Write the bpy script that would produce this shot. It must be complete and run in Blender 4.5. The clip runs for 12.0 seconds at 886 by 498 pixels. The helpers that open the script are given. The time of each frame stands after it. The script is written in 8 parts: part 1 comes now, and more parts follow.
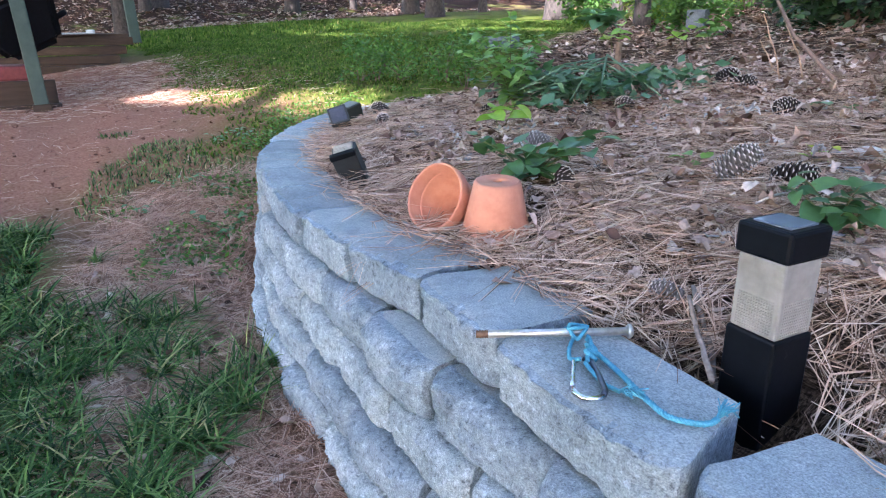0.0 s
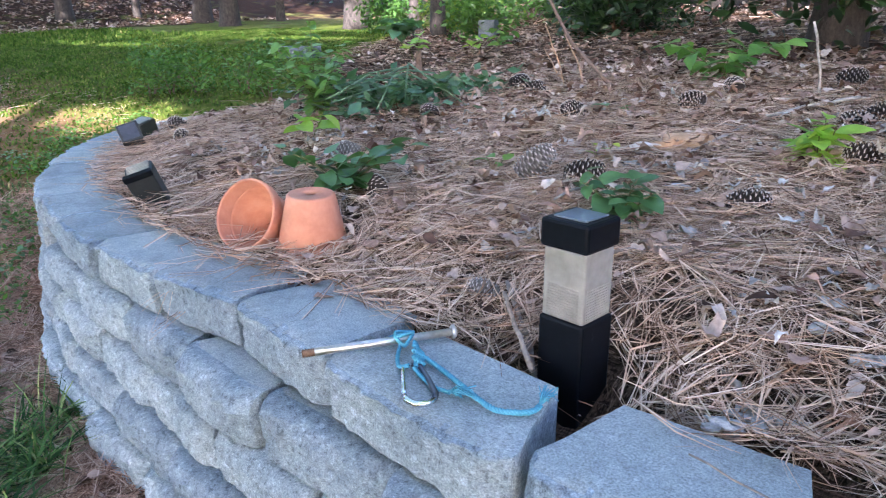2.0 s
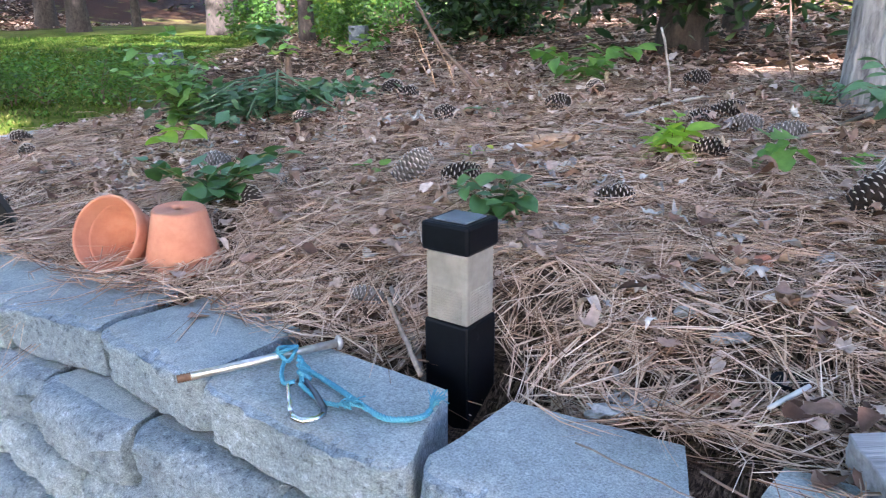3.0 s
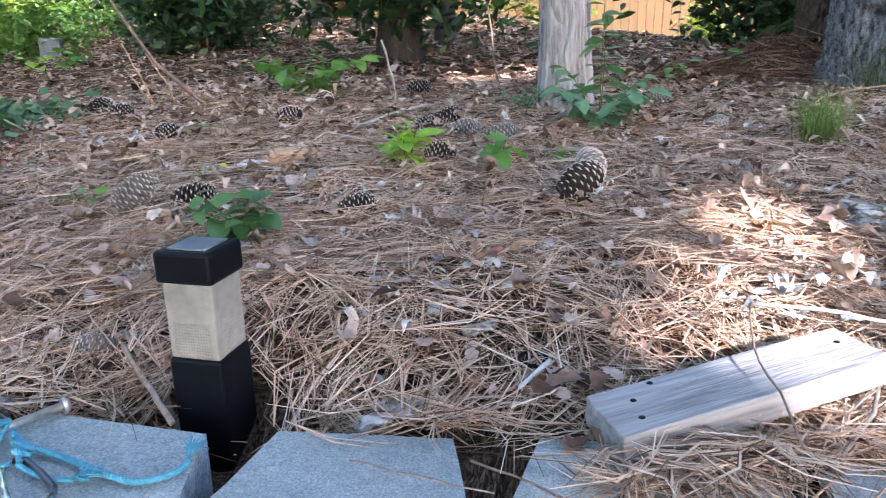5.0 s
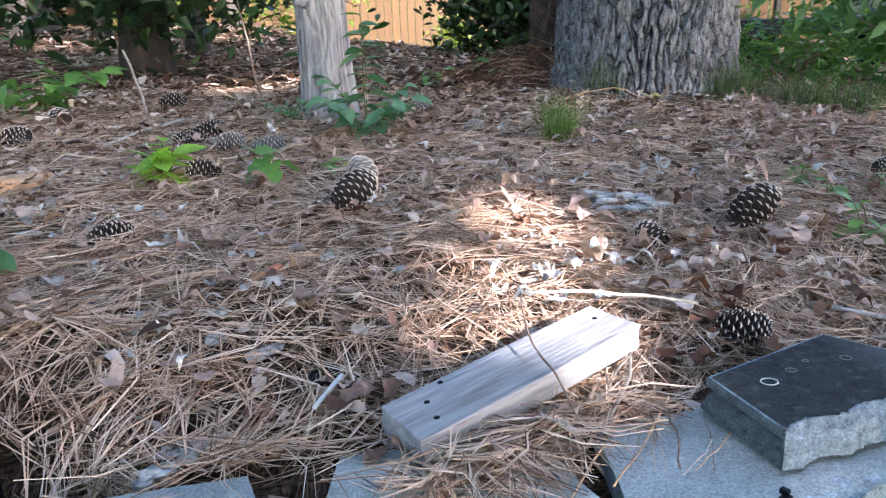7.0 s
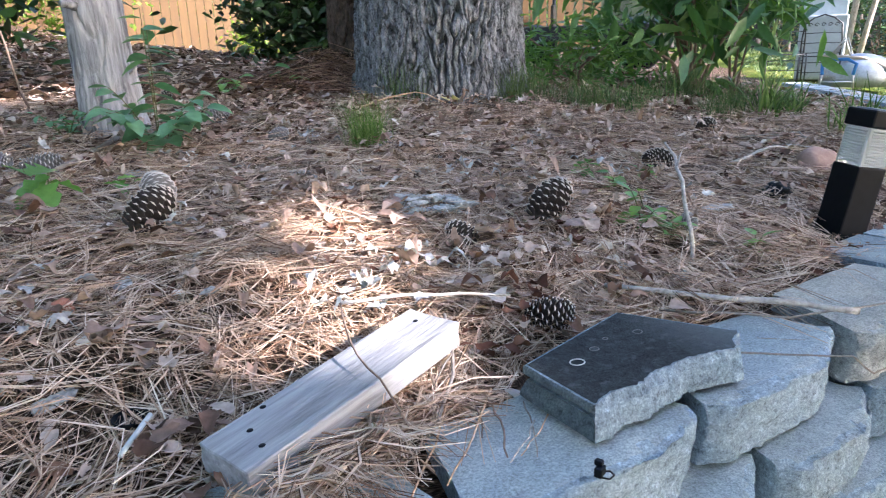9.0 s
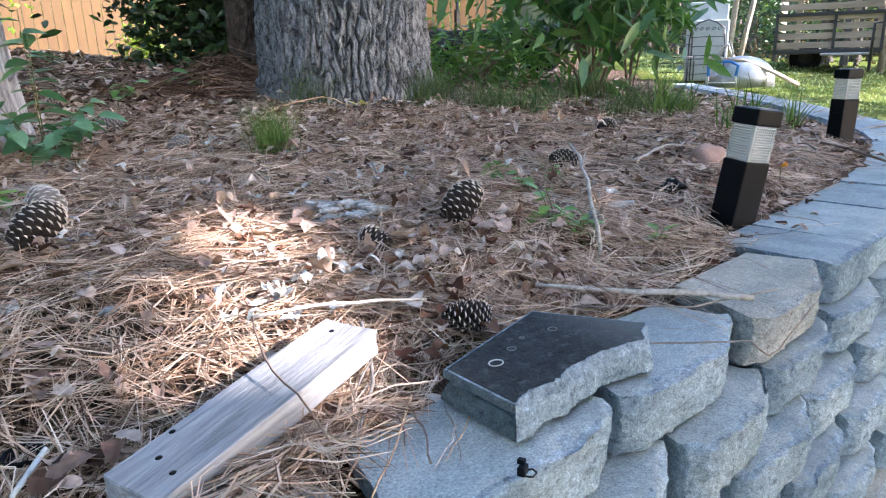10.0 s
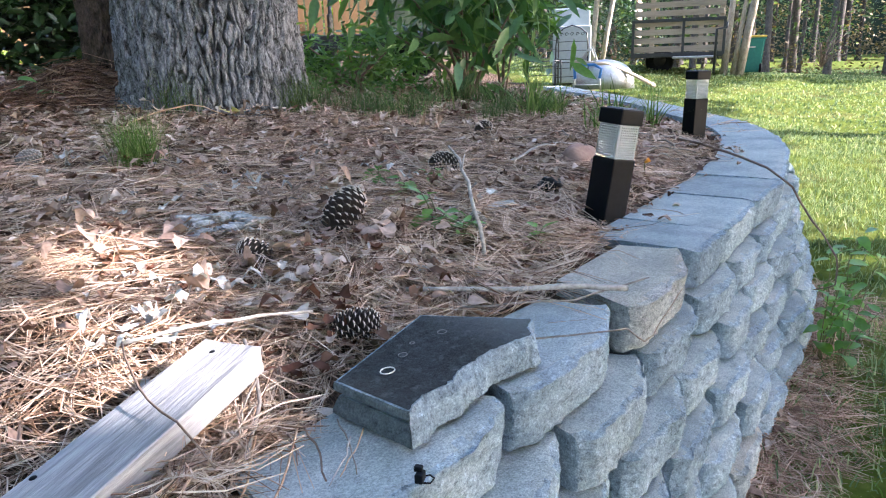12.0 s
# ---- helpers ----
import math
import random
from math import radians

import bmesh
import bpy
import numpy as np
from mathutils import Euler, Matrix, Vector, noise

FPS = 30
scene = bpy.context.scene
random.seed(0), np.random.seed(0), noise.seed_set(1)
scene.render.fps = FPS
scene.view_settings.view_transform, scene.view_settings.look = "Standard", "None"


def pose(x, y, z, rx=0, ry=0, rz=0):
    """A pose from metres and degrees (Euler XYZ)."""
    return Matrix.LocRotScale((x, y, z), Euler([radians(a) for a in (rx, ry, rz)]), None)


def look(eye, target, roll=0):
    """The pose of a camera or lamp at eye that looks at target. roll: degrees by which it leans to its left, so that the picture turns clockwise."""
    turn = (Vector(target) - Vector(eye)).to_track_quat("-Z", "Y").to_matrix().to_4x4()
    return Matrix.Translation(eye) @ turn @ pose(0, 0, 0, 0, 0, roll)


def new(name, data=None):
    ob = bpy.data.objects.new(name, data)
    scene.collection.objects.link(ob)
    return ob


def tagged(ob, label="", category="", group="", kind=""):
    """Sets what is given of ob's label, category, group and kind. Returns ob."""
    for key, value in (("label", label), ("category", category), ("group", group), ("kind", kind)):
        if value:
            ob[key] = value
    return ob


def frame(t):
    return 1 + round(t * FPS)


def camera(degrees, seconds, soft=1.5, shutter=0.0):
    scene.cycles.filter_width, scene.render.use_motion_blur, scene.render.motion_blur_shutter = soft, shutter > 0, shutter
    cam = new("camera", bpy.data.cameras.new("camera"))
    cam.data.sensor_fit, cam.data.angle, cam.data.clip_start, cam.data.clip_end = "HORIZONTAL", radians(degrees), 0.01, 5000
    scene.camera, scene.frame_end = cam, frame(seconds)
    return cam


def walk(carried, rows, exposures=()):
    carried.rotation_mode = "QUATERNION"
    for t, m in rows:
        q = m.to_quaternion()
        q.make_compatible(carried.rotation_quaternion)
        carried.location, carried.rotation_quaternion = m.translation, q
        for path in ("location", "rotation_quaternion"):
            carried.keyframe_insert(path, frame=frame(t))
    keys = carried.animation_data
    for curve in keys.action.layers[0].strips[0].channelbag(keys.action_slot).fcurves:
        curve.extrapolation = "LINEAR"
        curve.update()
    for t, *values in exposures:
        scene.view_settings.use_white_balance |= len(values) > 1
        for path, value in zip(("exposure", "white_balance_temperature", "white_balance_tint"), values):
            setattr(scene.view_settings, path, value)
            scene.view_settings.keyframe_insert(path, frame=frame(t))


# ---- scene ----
cam = camera(67.39, 12.0, soft=1.1, shutter=0.2)
PATH = [
    (0, (0.017, -0.013, 1.042), (-1.620, 0.945, 0.406), -0.39),
    (0.5, (0.015, -0.013, 1.043), (-1.591, 0.999, 0.415), -0.40),
    (1, (0.012, -0.012, 1.043), (-1.539, 1.083, 0.415), -0.30),
    (1.5, (0.013, -0.011, 1.044), (-1.402, 1.259, 0.424), -0.27),
    (2, (0.010, -0.005, 1.044), (-1.299, 1.376, 0.428), -0.42),
    (2.5, (0.009, -0.002, 1.044), (-1.161, 1.501, 0.434), -0.43),
    (3, (0.006, 0.004, 1.042), (-1.030, 1.604, 0.439), -0.52),
    (3.2, (0.005, 0.004, 1.044), (-0.971, 1.643, 0.442), -0.43),
    (4.8, (-0.000, 0.021, 1.037), (-0.424, 1.889, 0.462), -0.81),
    (5, (-0.002, 0.024, 1.039), (-0.353, 1.906, 0.462), -0.87),
    (5.5, (-0.003, 0.029, 1.038), (-0.183, 1.937, 0.466), -0.79),
    (6, (-0.006, 0.030, 1.040), (-0.033, 1.947, 0.469), -0.70),
    (6.5, (-0.002, 0.037, 1.039), (0.142, 1.951, 0.474), -1.00),
    (7, (-0.000, 0.041, 1.039), (0.298, 1.937, 0.477), -1.18),
    (7.5, (0.001, 0.045, 1.040), (0.452, 1.911, 0.479), -1.34),
    (7.7, (0.002, 0.050, 1.037), (0.516, 1.901, 0.478), -1.43),
    (9.3, (0.006, 0.055, 1.041), (0.901, 1.754, 0.483), -1.47),
    (9.5, (0.005, 0.058, 1.041), (0.954, 1.728, 0.485), -1.57),
    (10, (0.009, 0.061, 1.041), (1.055, 1.672, 0.485), -1.61),
    (10.5, (0.011, 0.064, 1.040), (1.143, 1.617, 0.485), -1.73),
    (11, (0.013, 0.065, 1.041), (1.218, 1.563, 0.486), -1.77),
    (11.5, (0.016, 0.068, 1.040), (1.290, 1.506, 0.486), -1.89),
    (12, (0.017, 0.068, 1.040), (1.332, 1.470, 0.487), -1.95),
]
walk(cam, [(t, look(e, g, r)) for t, e, g, r in PATH],
     exposures=[(0, 2.92, 5750, 26), (5, 2.9, 6050, 23), (7.5, 2.76, 6000, 21), (12, 2.80, 6150, 22)])

# ---- light ----
SUN_AZ, SUN_EL = radians(-52), radians(27)          # azimuth from +x, elevation
TO_SUN = Vector((math.cos(SUN_AZ) * math.cos(SUN_EL), math.sin(SUN_AZ) * math.cos(SUN_EL), math.sin(SUN_EL)))
world = bpy.data.worlds.new("sky")
scene.world = world
world.use_nodes = True
wn = world.node_tree
sky = wn.nodes.new("ShaderNodeTexSky")
sky.sky_type, sky.sun_disc = "NISHITA", False
sky.sun_elevation = SUN_EL
sky.sun_rotation = math.pi / 2 - SUN_AZ
sky.air_density, sky.dust_density = 1.0, 1.5
wn.links.new(sky.outputs[0], wn.nodes["Background"].inputs[0])
wn.nodes["Background"].inputs[1].default_value = 0.15
sun = new("sun", bpy.data.lights.new("sun", "SUN"))
sun.data.energy, sun.data.angle, sun.data.color = 4.8, radians(0.5), (1.0, 0.93, 0.82)
sun.matrix_world = look(TO_SUN * 30, (0, 0, 0))


# ---- materials ----
def nodes_of(name):
    m = bpy.data.materials.new(name)
    m.use_nodes = True
    nt = m.node_tree
    return m, nt, nt.nodes["Principled BSDF"]


def node(nt, kind, **values):
    n = nt.nodes.new(kind)
    for k, v in values.items():
        n.inputs[k].default_value = v
    return n


def coords(nt, world_space=False, stretch=(1, 1, 1)):
    """Object coordinates shifted by the object's random number, or world coordinates."""
    mp = nt.nodes.new("ShaderNodeMapping")
    mp.inputs["Scale"].default_value = stretch
    if world_space:
        g = nt.nodes.new("ShaderNodeNewGeometry")
        nt.links.new(g.outputs["Position"], mp.inputs["Vector"])
    else:
        tc, oi = nt.nodes.new("ShaderNodeTexCoord"), nt.nodes.new("ShaderNodeObjectInfo")
        mul = nt.nodes.new("ShaderNodeMath")
        mul.operation = "MULTIPLY"
        mul.inputs[1].default_value = 37.0
        nt.links.new(oi.outputs["Random"], mul.inputs[0])
        nt.links.new(tc.outputs["Object"], mp.inputs["Vector"])
        nt.links.new(mul.outputs[0], mp.inputs["Location"])
    return mp.outputs[0]


def noise_tex(nt, vec, scale, detail=6.0, rough=0.6, distort=0.0):
    n = node(nt, "ShaderNodeTexNoise", Scale=scale, Detail=detail, Roughness=rough, Distortion=distort)
    nt.links.new(vec, n.inputs["Vector"])
    return n.outputs["Fac"]


def ramp(nt, fac, stops):
    r = nt.nodes.new("ShaderNodeValToRGB")
    e = r.color_ramp.elements
    e[0].position, e[0].color = stops[0][0], (*stops[0][1], 1)
    e[1].position, e[1].color = stops[-1][0], (*stops[-1][1], 1)
    for p, c in stops[1:-1]:
        x = e.new(p)
        x.color = (*c, 1)
    nt.links.new(fac, r.inputs[0])
    return r.outputs[0]


def mix(nt, fac, a, b, mode="MIX"):
    m = nt.nodes.new("ShaderNodeMix")
    m.data_type, m.blend_type = "RGBA", mode
    for s, v in ((m.inputs[0], fac), (m.inputs[6], a), (m.inputs[7], b)):
        if isinstance(v, (int, float)):
            s.default_value = v
        elif isinstance(v, tuple):
            s.default_value = (*v, 1)
        else:
            nt.links.new(v, s)
    return m.outputs[2]


def bump(nt, bsdf, height, strength=0.5, distance=0.01, normal=None):
    b = node(nt, "ShaderNodeBump", Strength=strength, Distance=distance)
    nt.links.new(height, b.inputs["Height"])
    if normal is not None:
        nt.links.new(normal, b.inputs["Normal"])
    nt.links.new(b.outputs[0], bsdf.inputs["Normal"])
    return b.outputs[0]


def plain(name, stops, scale=30.0, rough=0.6, metal=0.0, relief=0.2, depth=0.002, fine=4.0, stretch=(1, 1, 1), coat=0.0):
    """A surface of two or more tones in two sizes of grain."""
    m, nt, b = nodes_of(name)
    v = coords(nt, stretch=stretch)
    a, c = noise_tex(nt, v, scale), noise_tex(nt, v, scale * fine, 4)
    col = ramp(nt, mix(nt, 0.4, a, c), stops)
    nt.links.new(col, b.inputs["Base Color"])
    b.inputs["Roughness"].default_value, b.inputs["Metallic"].default_value = rough, metal
    b.inputs["Coat Weight"].default_value = coat
    bump(nt, b, c, relief, depth)
    return m


def island_mat(name, stops, rough=0.6, translucent=0.0, relief_scale=0.0, grain=0.0, gloss=0.15):
    """Tone by piece of a joined mesh, with a little variation along it."""
    m, nt, b = nodes_of(name)
    g = nt.nodes.new("ShaderNodeNewGeometry")
    col = ramp(nt, g.outputs["Random Per Island"], stops)
    if grain:
        n = noise_tex(nt, coords(nt, True), grain, 4)
        col = mix(nt, 0.55, col, ramp(nt, n, [(0.3, (0.35, 0.35, 0.35)), (0.7, (1.25, 1.25, 1.25))]), "MULTIPLY")
    nt.links.new(col, b.inputs["Base Color"])
    b.inputs["Roughness"].default_value = rough
    b.inputs["Specular IOR Level"].default_value = gloss
    if translucent:
        tr = nt.nodes.new("ShaderNodeBsdfTranslucent")
        nt.links.new(mix(nt, 1.0, col, (1.0, 1.0, 0.55), "MULTIPLY"), tr.inputs[0])
        ms = nt.nodes.new("ShaderNodeMixShader")
        ms.inputs[0].default_value = translucent
        nt.links.new(b.outputs[0], ms.inputs[1])
        nt.links.new(tr.outputs[0], ms.inputs[2])
        nt.links.new(ms.outputs[0], nt.nodes["Material Output"].inputs[0])
    return m


def block_material(name, tint=1.0, pits=1.0, cast=(1.0, 1.0, 1.0)):
    """Grey split-face concrete: pale aggregate, dark pits, faint stains."""
    m, nt, b = nodes_of(name)
    v = coords(nt)
    big, mid, fine = noise_tex(nt, v, 7, 5), noise_tex(nt, v, 75, 6, 0.75), noise_tex(nt, v, 330, 3, 0.75)
    col = ramp(nt, big, [(0.28, (0.205 * tint, 0.26 * tint, 0.29 * tint)), (0.5, (0.295 * tint, 0.36 * tint, 0.395 * tint)),
                         (0.74, (0.39 * tint, 0.455 * tint, 0.485 * tint))])
    col = mix(nt, 0.9 * pits, col, ramp(nt, mid, [(0.34, (0.36, 0.37, 0.38)), (0.45, (0.86, 0.87, 0.88)), (0.56, (1.06, 1.06, 1.06)), (0.69, (1.7, 1.68, 1.66))]), "MULTIPLY")
    col = mix(nt, 0.8, col, ramp(nt, fine, [(0.32, (0.5, 0.5, 0.51)), (0.5, (1.0, 1.0, 1.0)), (0.7, (1.5, 1.5, 1.48))]), "MULTIPLY")
    stain = ramp(nt, noise_tex(nt, v, 5.5, 5, 0.65), [(0.64, (0, 0, 0)), (0.78, (0.45, 0.45, 0.45))])
    col = mix(nt, stain, col, mix(nt, mid, (0.09 * tint, 0.085 * tint, 0.075 * tint), (0.25 * tint, 0.24 * tint, 0.22 * tint)))
    col = mix(nt, 1.0, col, cast, "MULTIPLY")
    oi = nt.nodes.new("ShaderNodeObjectInfo")
    col = mix(nt, 1.0, col, ramp(nt, oi.outputs["Random"], [(0, (0.80, 0.83, 0.88)), (0.6, (1.0, 1.01, 1.03)), (0.96, (1.06, 1.06, 1.06)), (1, (1.10, 0.92, 0.80))]), "MULTIPLY")
    nt.links.new(col, b.inputs["Base Color"])
    b.inputs["Roughness"].default_value = 0.92
    b.inputs["Specular IOR Level"].default_value = 0.25
    n1 = bump(nt, b, mid, 0.9 * pits, 0.012 * pits)
    bump(nt, b, fine, 0.7, 0.002, n1)
    return m


MAT_BLOCK = block_material("split_concrete", 1.12, 1.0, (0.97, 1.0, 1.04))
MAT_BLOCK_TOP = block_material("moulded_concrete", 1.06, 0.4, (1.05, 0.99, 0.92))
MAT_SLAB = block_material("dark_concrete", 0.13)
slab_nt = MAT_SLAB.node_tree
slab_sep = slab_nt.nodes.new("ShaderNodeSeparateXYZ")
slab_nt.links.new(slab_nt.nodes.new("ShaderNodeTexCoord").outputs["Object"], slab_sep.inputs[0])
slab_bsdf = slab_nt.nodes["Principled BSDF"]
slab_dark = slab_bsdf.inputs["Base Color"].links[0].from_socket
# paler towards the block's right end and in fine speckles
slab_pale = mix(slab_nt, 0.35, ramp(slab_nt, slab_sep.outputs[0], [(0.19, (0, 0, 0)), (0.31, (1, 1, 1))]), ramp(slab_nt, noise_tex(slab_nt, coords(slab_nt), 60, 5), [(0.56, (0, 0, 0)), (0.75, (1, 1, 1))]))
slab_nt.links.new(mix(slab_nt, slab_pale, slab_dark, (0.20, 0.225, 0.235)), slab_bsdf.inputs["Base Color"])
MAT_BLACK = plain("black_plastic", [(0.3, (0.0025, 0.0035, 0.0055)), (0.66, (0.005, 0.0065, 0.010)), (0.8, (0.05, 0.052, 0.056))], 14, 0.45, relief=0.1)
MAT_BLACK.node_tree.nodes["Principled BSDF"].inputs["Specular IOR Level"].default_value = 0.12
MAT_TERRA = plain("terracotta", [(0.3, (0.43, 0.175, 0.11)), (0.55, (0.53, 0.24, 0.155)), (0.8, (0.60, 0.33, 0.235))], 11, 0.85, relief=0.15)


# ---- plan ----
WALL_TOP = 0.6
COURSE = 0.1
FRONT = [(-4.15, 2.75), (-3.86, 2.0), (-3.63, 1.51), (-3.40, 1.19), (-2.97, 0.89), (-2.63, 0.72), (-2.455, 0.646), (-2.143, 0.561), (-1.85, 0.515),
         (-1.5, 0.492), (-1.15, 0.49), (-0.73, 0.480), (-0.4, 0.502), (0.0, 0.522), (0.45, 0.545), (0.62, 0.582), (0.93, 0.62),
         (1.4, 0.718), (1.98, 0.834), (2.5, 0.935), (3.06, 1.12), (3.63, 1.37), (4.26, 1.77), (4.72, 2.24), (5.45, 2.95), (6.3, 3.9), (7.3, 5.1), (8.3, 6.3)]
EDGE = [(-60, 75), (-24, 30), (-14, 17), (-9, 9), (-6.2, 4.75)] + FRONT + [(10, 9), (14, 15), (30, 40)]
EDGE_A = np.array(EDGE)
FRONT_A = np.array(FRONT)


def inside(x, y, line=EDGE_A):
    """Distance from the front line, positive behind it."""
    p = np.stack([np.asarray(x, float), np.asarray(y, float)], -1)
    best, sign = np.full(p.shape[:-1], 1e9), np.zeros(p.shape[:-1])
    for a, b in zip(line[:-1], line[1:]):
        ab = b - a
        t = np.clip(((p - a) @ ab) / (ab @ ab), 0, 1)
        off = p - (a + t[..., None] * ab)
        d = np.hypot(off[..., 0], off[..., 1])
        side = ab[0] * off[..., 1] - ab[1] * off[..., 0]
        closer = d < best
        best, sign = np.where(closer, d, best), np.where(closer, np.sign(side), sign)
    return best * sign


def wave(x, y, f, k):
    return np.sin(x * f + k) * np.cos(y * f * 1.13 + 2 * k) + 0.5 * np.sin(x * f * 2.1 + y * f * 1.7 + 3 * k)


def bed_z(x, y):
    d = np.maximum(inside(x, y), 0)
    z = WALL_TOP - 0.02 + np.interp(d, [0, 0.18, 0.5, 2, 6, 12, 40], [-0.035, -0.012, 0.062, 0.24, 0.44, 0.55, 1.3])
    z = z + np.interp(y, [4, 9, 20, 60], [0, 0.4, 1.0, 2.0]) * np.clip((1.5 - x) / 3, 0, 1)
    z = z - 0.07 * np.clip((x - 2.9) / 1.4, 0, 1) * np.clip(2.2 - d, 0, 1)
    for cx, cy, deep, wide in ((-0.45, 0.72, 0.088, 0.17), (1.57, 1.04, 0.035, 0.15), (3.27, 1.62, 0.03, 0.16)):
        z = z - deep * np.exp(-((x - cx) ** 2 + (y - cy) ** 2) / wide ** 2)
    return z + 0.008 * wave(x, y, 7.0, 1.0) + 0.006 * wave(x, y, 17.0, 2.0) * np.minimum(1, d * 4)


def lawn_z(x, y):
    z = np.interp(x, [-60, -30, -20, -11, -8, -5, -3.7, -2.3, -1, 0.5, 1.5, 3, 6, 14, 22, 40, 100], [7.0, 2.6, 0.75, 0.55, 0.5, 0.43, 0.30, 0.13, 0.1, 0.03, 0.0, 0.0, 0.08, 0.25, 0.20, 0.10, 0.1])
    w = np.interp(x, [-3.4, -2.2], [1, 0])
    z = z + np.clip((x - 3) / 3, 0, 1) * 0.08 * np.clip(y - 2, 0, 12) * np.interp(x, [13.5, 19], [1.0, 0.2])
    return z + w * np.interp(y, [0, 1, 2, 10, 40], [0, 0.1, 0.24, 0.7, 1.6]) + 0.012 * wave(x, y, 2.3, 0.4) + 0.006 * wave(x, y, 6.1, 1.4)


# ---- building helpers ----
def mesh_from(name, verts, faces, smooth=False):
    me = bpy.data.meshes.new(name)
    me.from_pydata([tuple(v) for v in verts], [], faces)
    if smooth:
        me.shade_smooth()
    me.update()
    return me


def fast_mesh(name, verts, quads=None, tris=None, smooth=False):
    """A mesh from numpy arrays of corners."""
    me = bpy.data.meshes.new(name)
    loops, sizes = [], []
    for f, n in ((quads, 4), (tris, 3)):
        if f is not None and len(f):
            loops.append(np.asarray(f).reshape(-1))
            sizes.append(np.full(len(f), n))
    loops, sizes = np.concatenate(loops).astype(np.int32), np.concatenate(sizes).astype(np.int32)
    me.vertices.add(len(verts))
    me.vertices.foreach_set("co", np.asarray(verts, np.float32).reshape(-1))
    me.loops.add(len(loops))
    me.loops.foreach_set("vertex_index", loops)
    me.polygons.add(len(sizes))
    me.polygons.foreach_set("loop_start", np.concatenate([[0], np.cumsum(sizes)[:-1]]).astype(np.int32))
    me.update(calc_edges=True)
    if smooth:
        me.shade_smooth()
    return me


def thing(name, label, category, at=(0, 0, 0), group="", kind="", turn=0, tilt=(0, 0)):
    ob = new(name)
    ob.matrix_world = pose(*at, tilt[0], tilt[1], turn)
    return tagged(ob, label, category, group, kind)


def part(name, data, material, parent, label="", at=None):
    """One mesh object under a thing or a part."""
    if isinstance(data, bmesh.types.BMesh):
        me = bpy.data.meshes.new(name)
        data.to_mesh(me)
        data.free()
    else:
        me = data
    if material is not None and not me.materials:
        me.materials.append(material)
    ob = new(name, me)
    if parent is not None:
        ob.parent = parent
    if at is not None:
        ob.matrix_basis = at
    if label:
        tagged(ob, label)
    return ob


def box(sx, sy, sz, at=(0, 0, 0), bevel=0.0, segs=2, turn=None):
    bm = bmesh.new()
    bmesh.ops.create_cube(bm, size=1.0)
    bmesh.ops.scale(bm, vec=(sx, sy, sz), verts=bm.verts)
    if bevel:
        bmesh.ops.bevel(bm, geom=bm.edges[:], offset=bevel, segments=segs, affect="EDGES", profile=0.5)
    if turn is not None:
        bmesh.ops.transform(bm, matrix=turn, verts=bm.verts)
    bmesh.ops.translate(bm, vec=at, verts=bm.verts)
    return bm


def join(*bms):
    out = bms[0]
    for b in bms[1:]:
        me = bpy.data.meshes.new("tmp")
        b.to_mesh(me)
        b.free()
        out.from_mesh(me)
        bpy.data.meshes.remove(me)
    return out


def tube(points, radii, sides=8, closed_ends=True, wobble=0.0, seed=0):
    """A round rod along points, tapered by radii."""
    rng = random.Random(seed)
    pts = [Vector(p) for p in points]
    verts, faces = [], []
    for i, p in enumerate(pts):
        d = (pts[min(i + 1, len(pts) - 1)] - pts[max(i - 1, 0)]).normalized()
        u = d.orthogonal().normalized() if i == 0 else (u - d * u.dot(d)).normalized()
        w = d.cross(u)
        r = radii[i] if isinstance(radii, (list, tuple)) else radii
        for k in range(sides):
            a = 2 * math.pi * k / sides
            rr = r * (1 + wobble * rng.uniform(-1, 1))
            verts.append(p + (u * math.cos(a) + w * math.sin(a)) * rr)
    for i in range(len(pts) - 1):
        for k in range(sides):
            a, b = i * sides + k, i * sides + (k + 1) % sides
            faces.append((a, b, b + sides, a + sides))
    if closed_ends:
        faces.append(tuple(range(sides))[::-1])
        faces.append(tuple(range((len(pts) - 1) * sides, len(pts) * sides)))
    return mesh_from("rod", verts, faces, True)


def lathe(profile, sides=40):
    """A solid of revolution about z from (r, z) pairs."""
    verts, faces = [], []
    for r, z in profile:
        for k in range(sides):
            a = 2 * math.pi * k / sides
            verts.append((r * math.cos(a), r * math.sin(a), z))
    for i in range(len(profile) - 1):
        for k in range(sides):
            a, b = i * sides + k, i * sides + (k + 1) % sides
            faces.append((a, b, b + sides, a + sides))
    return mesh_from("turned", verts, faces, True)

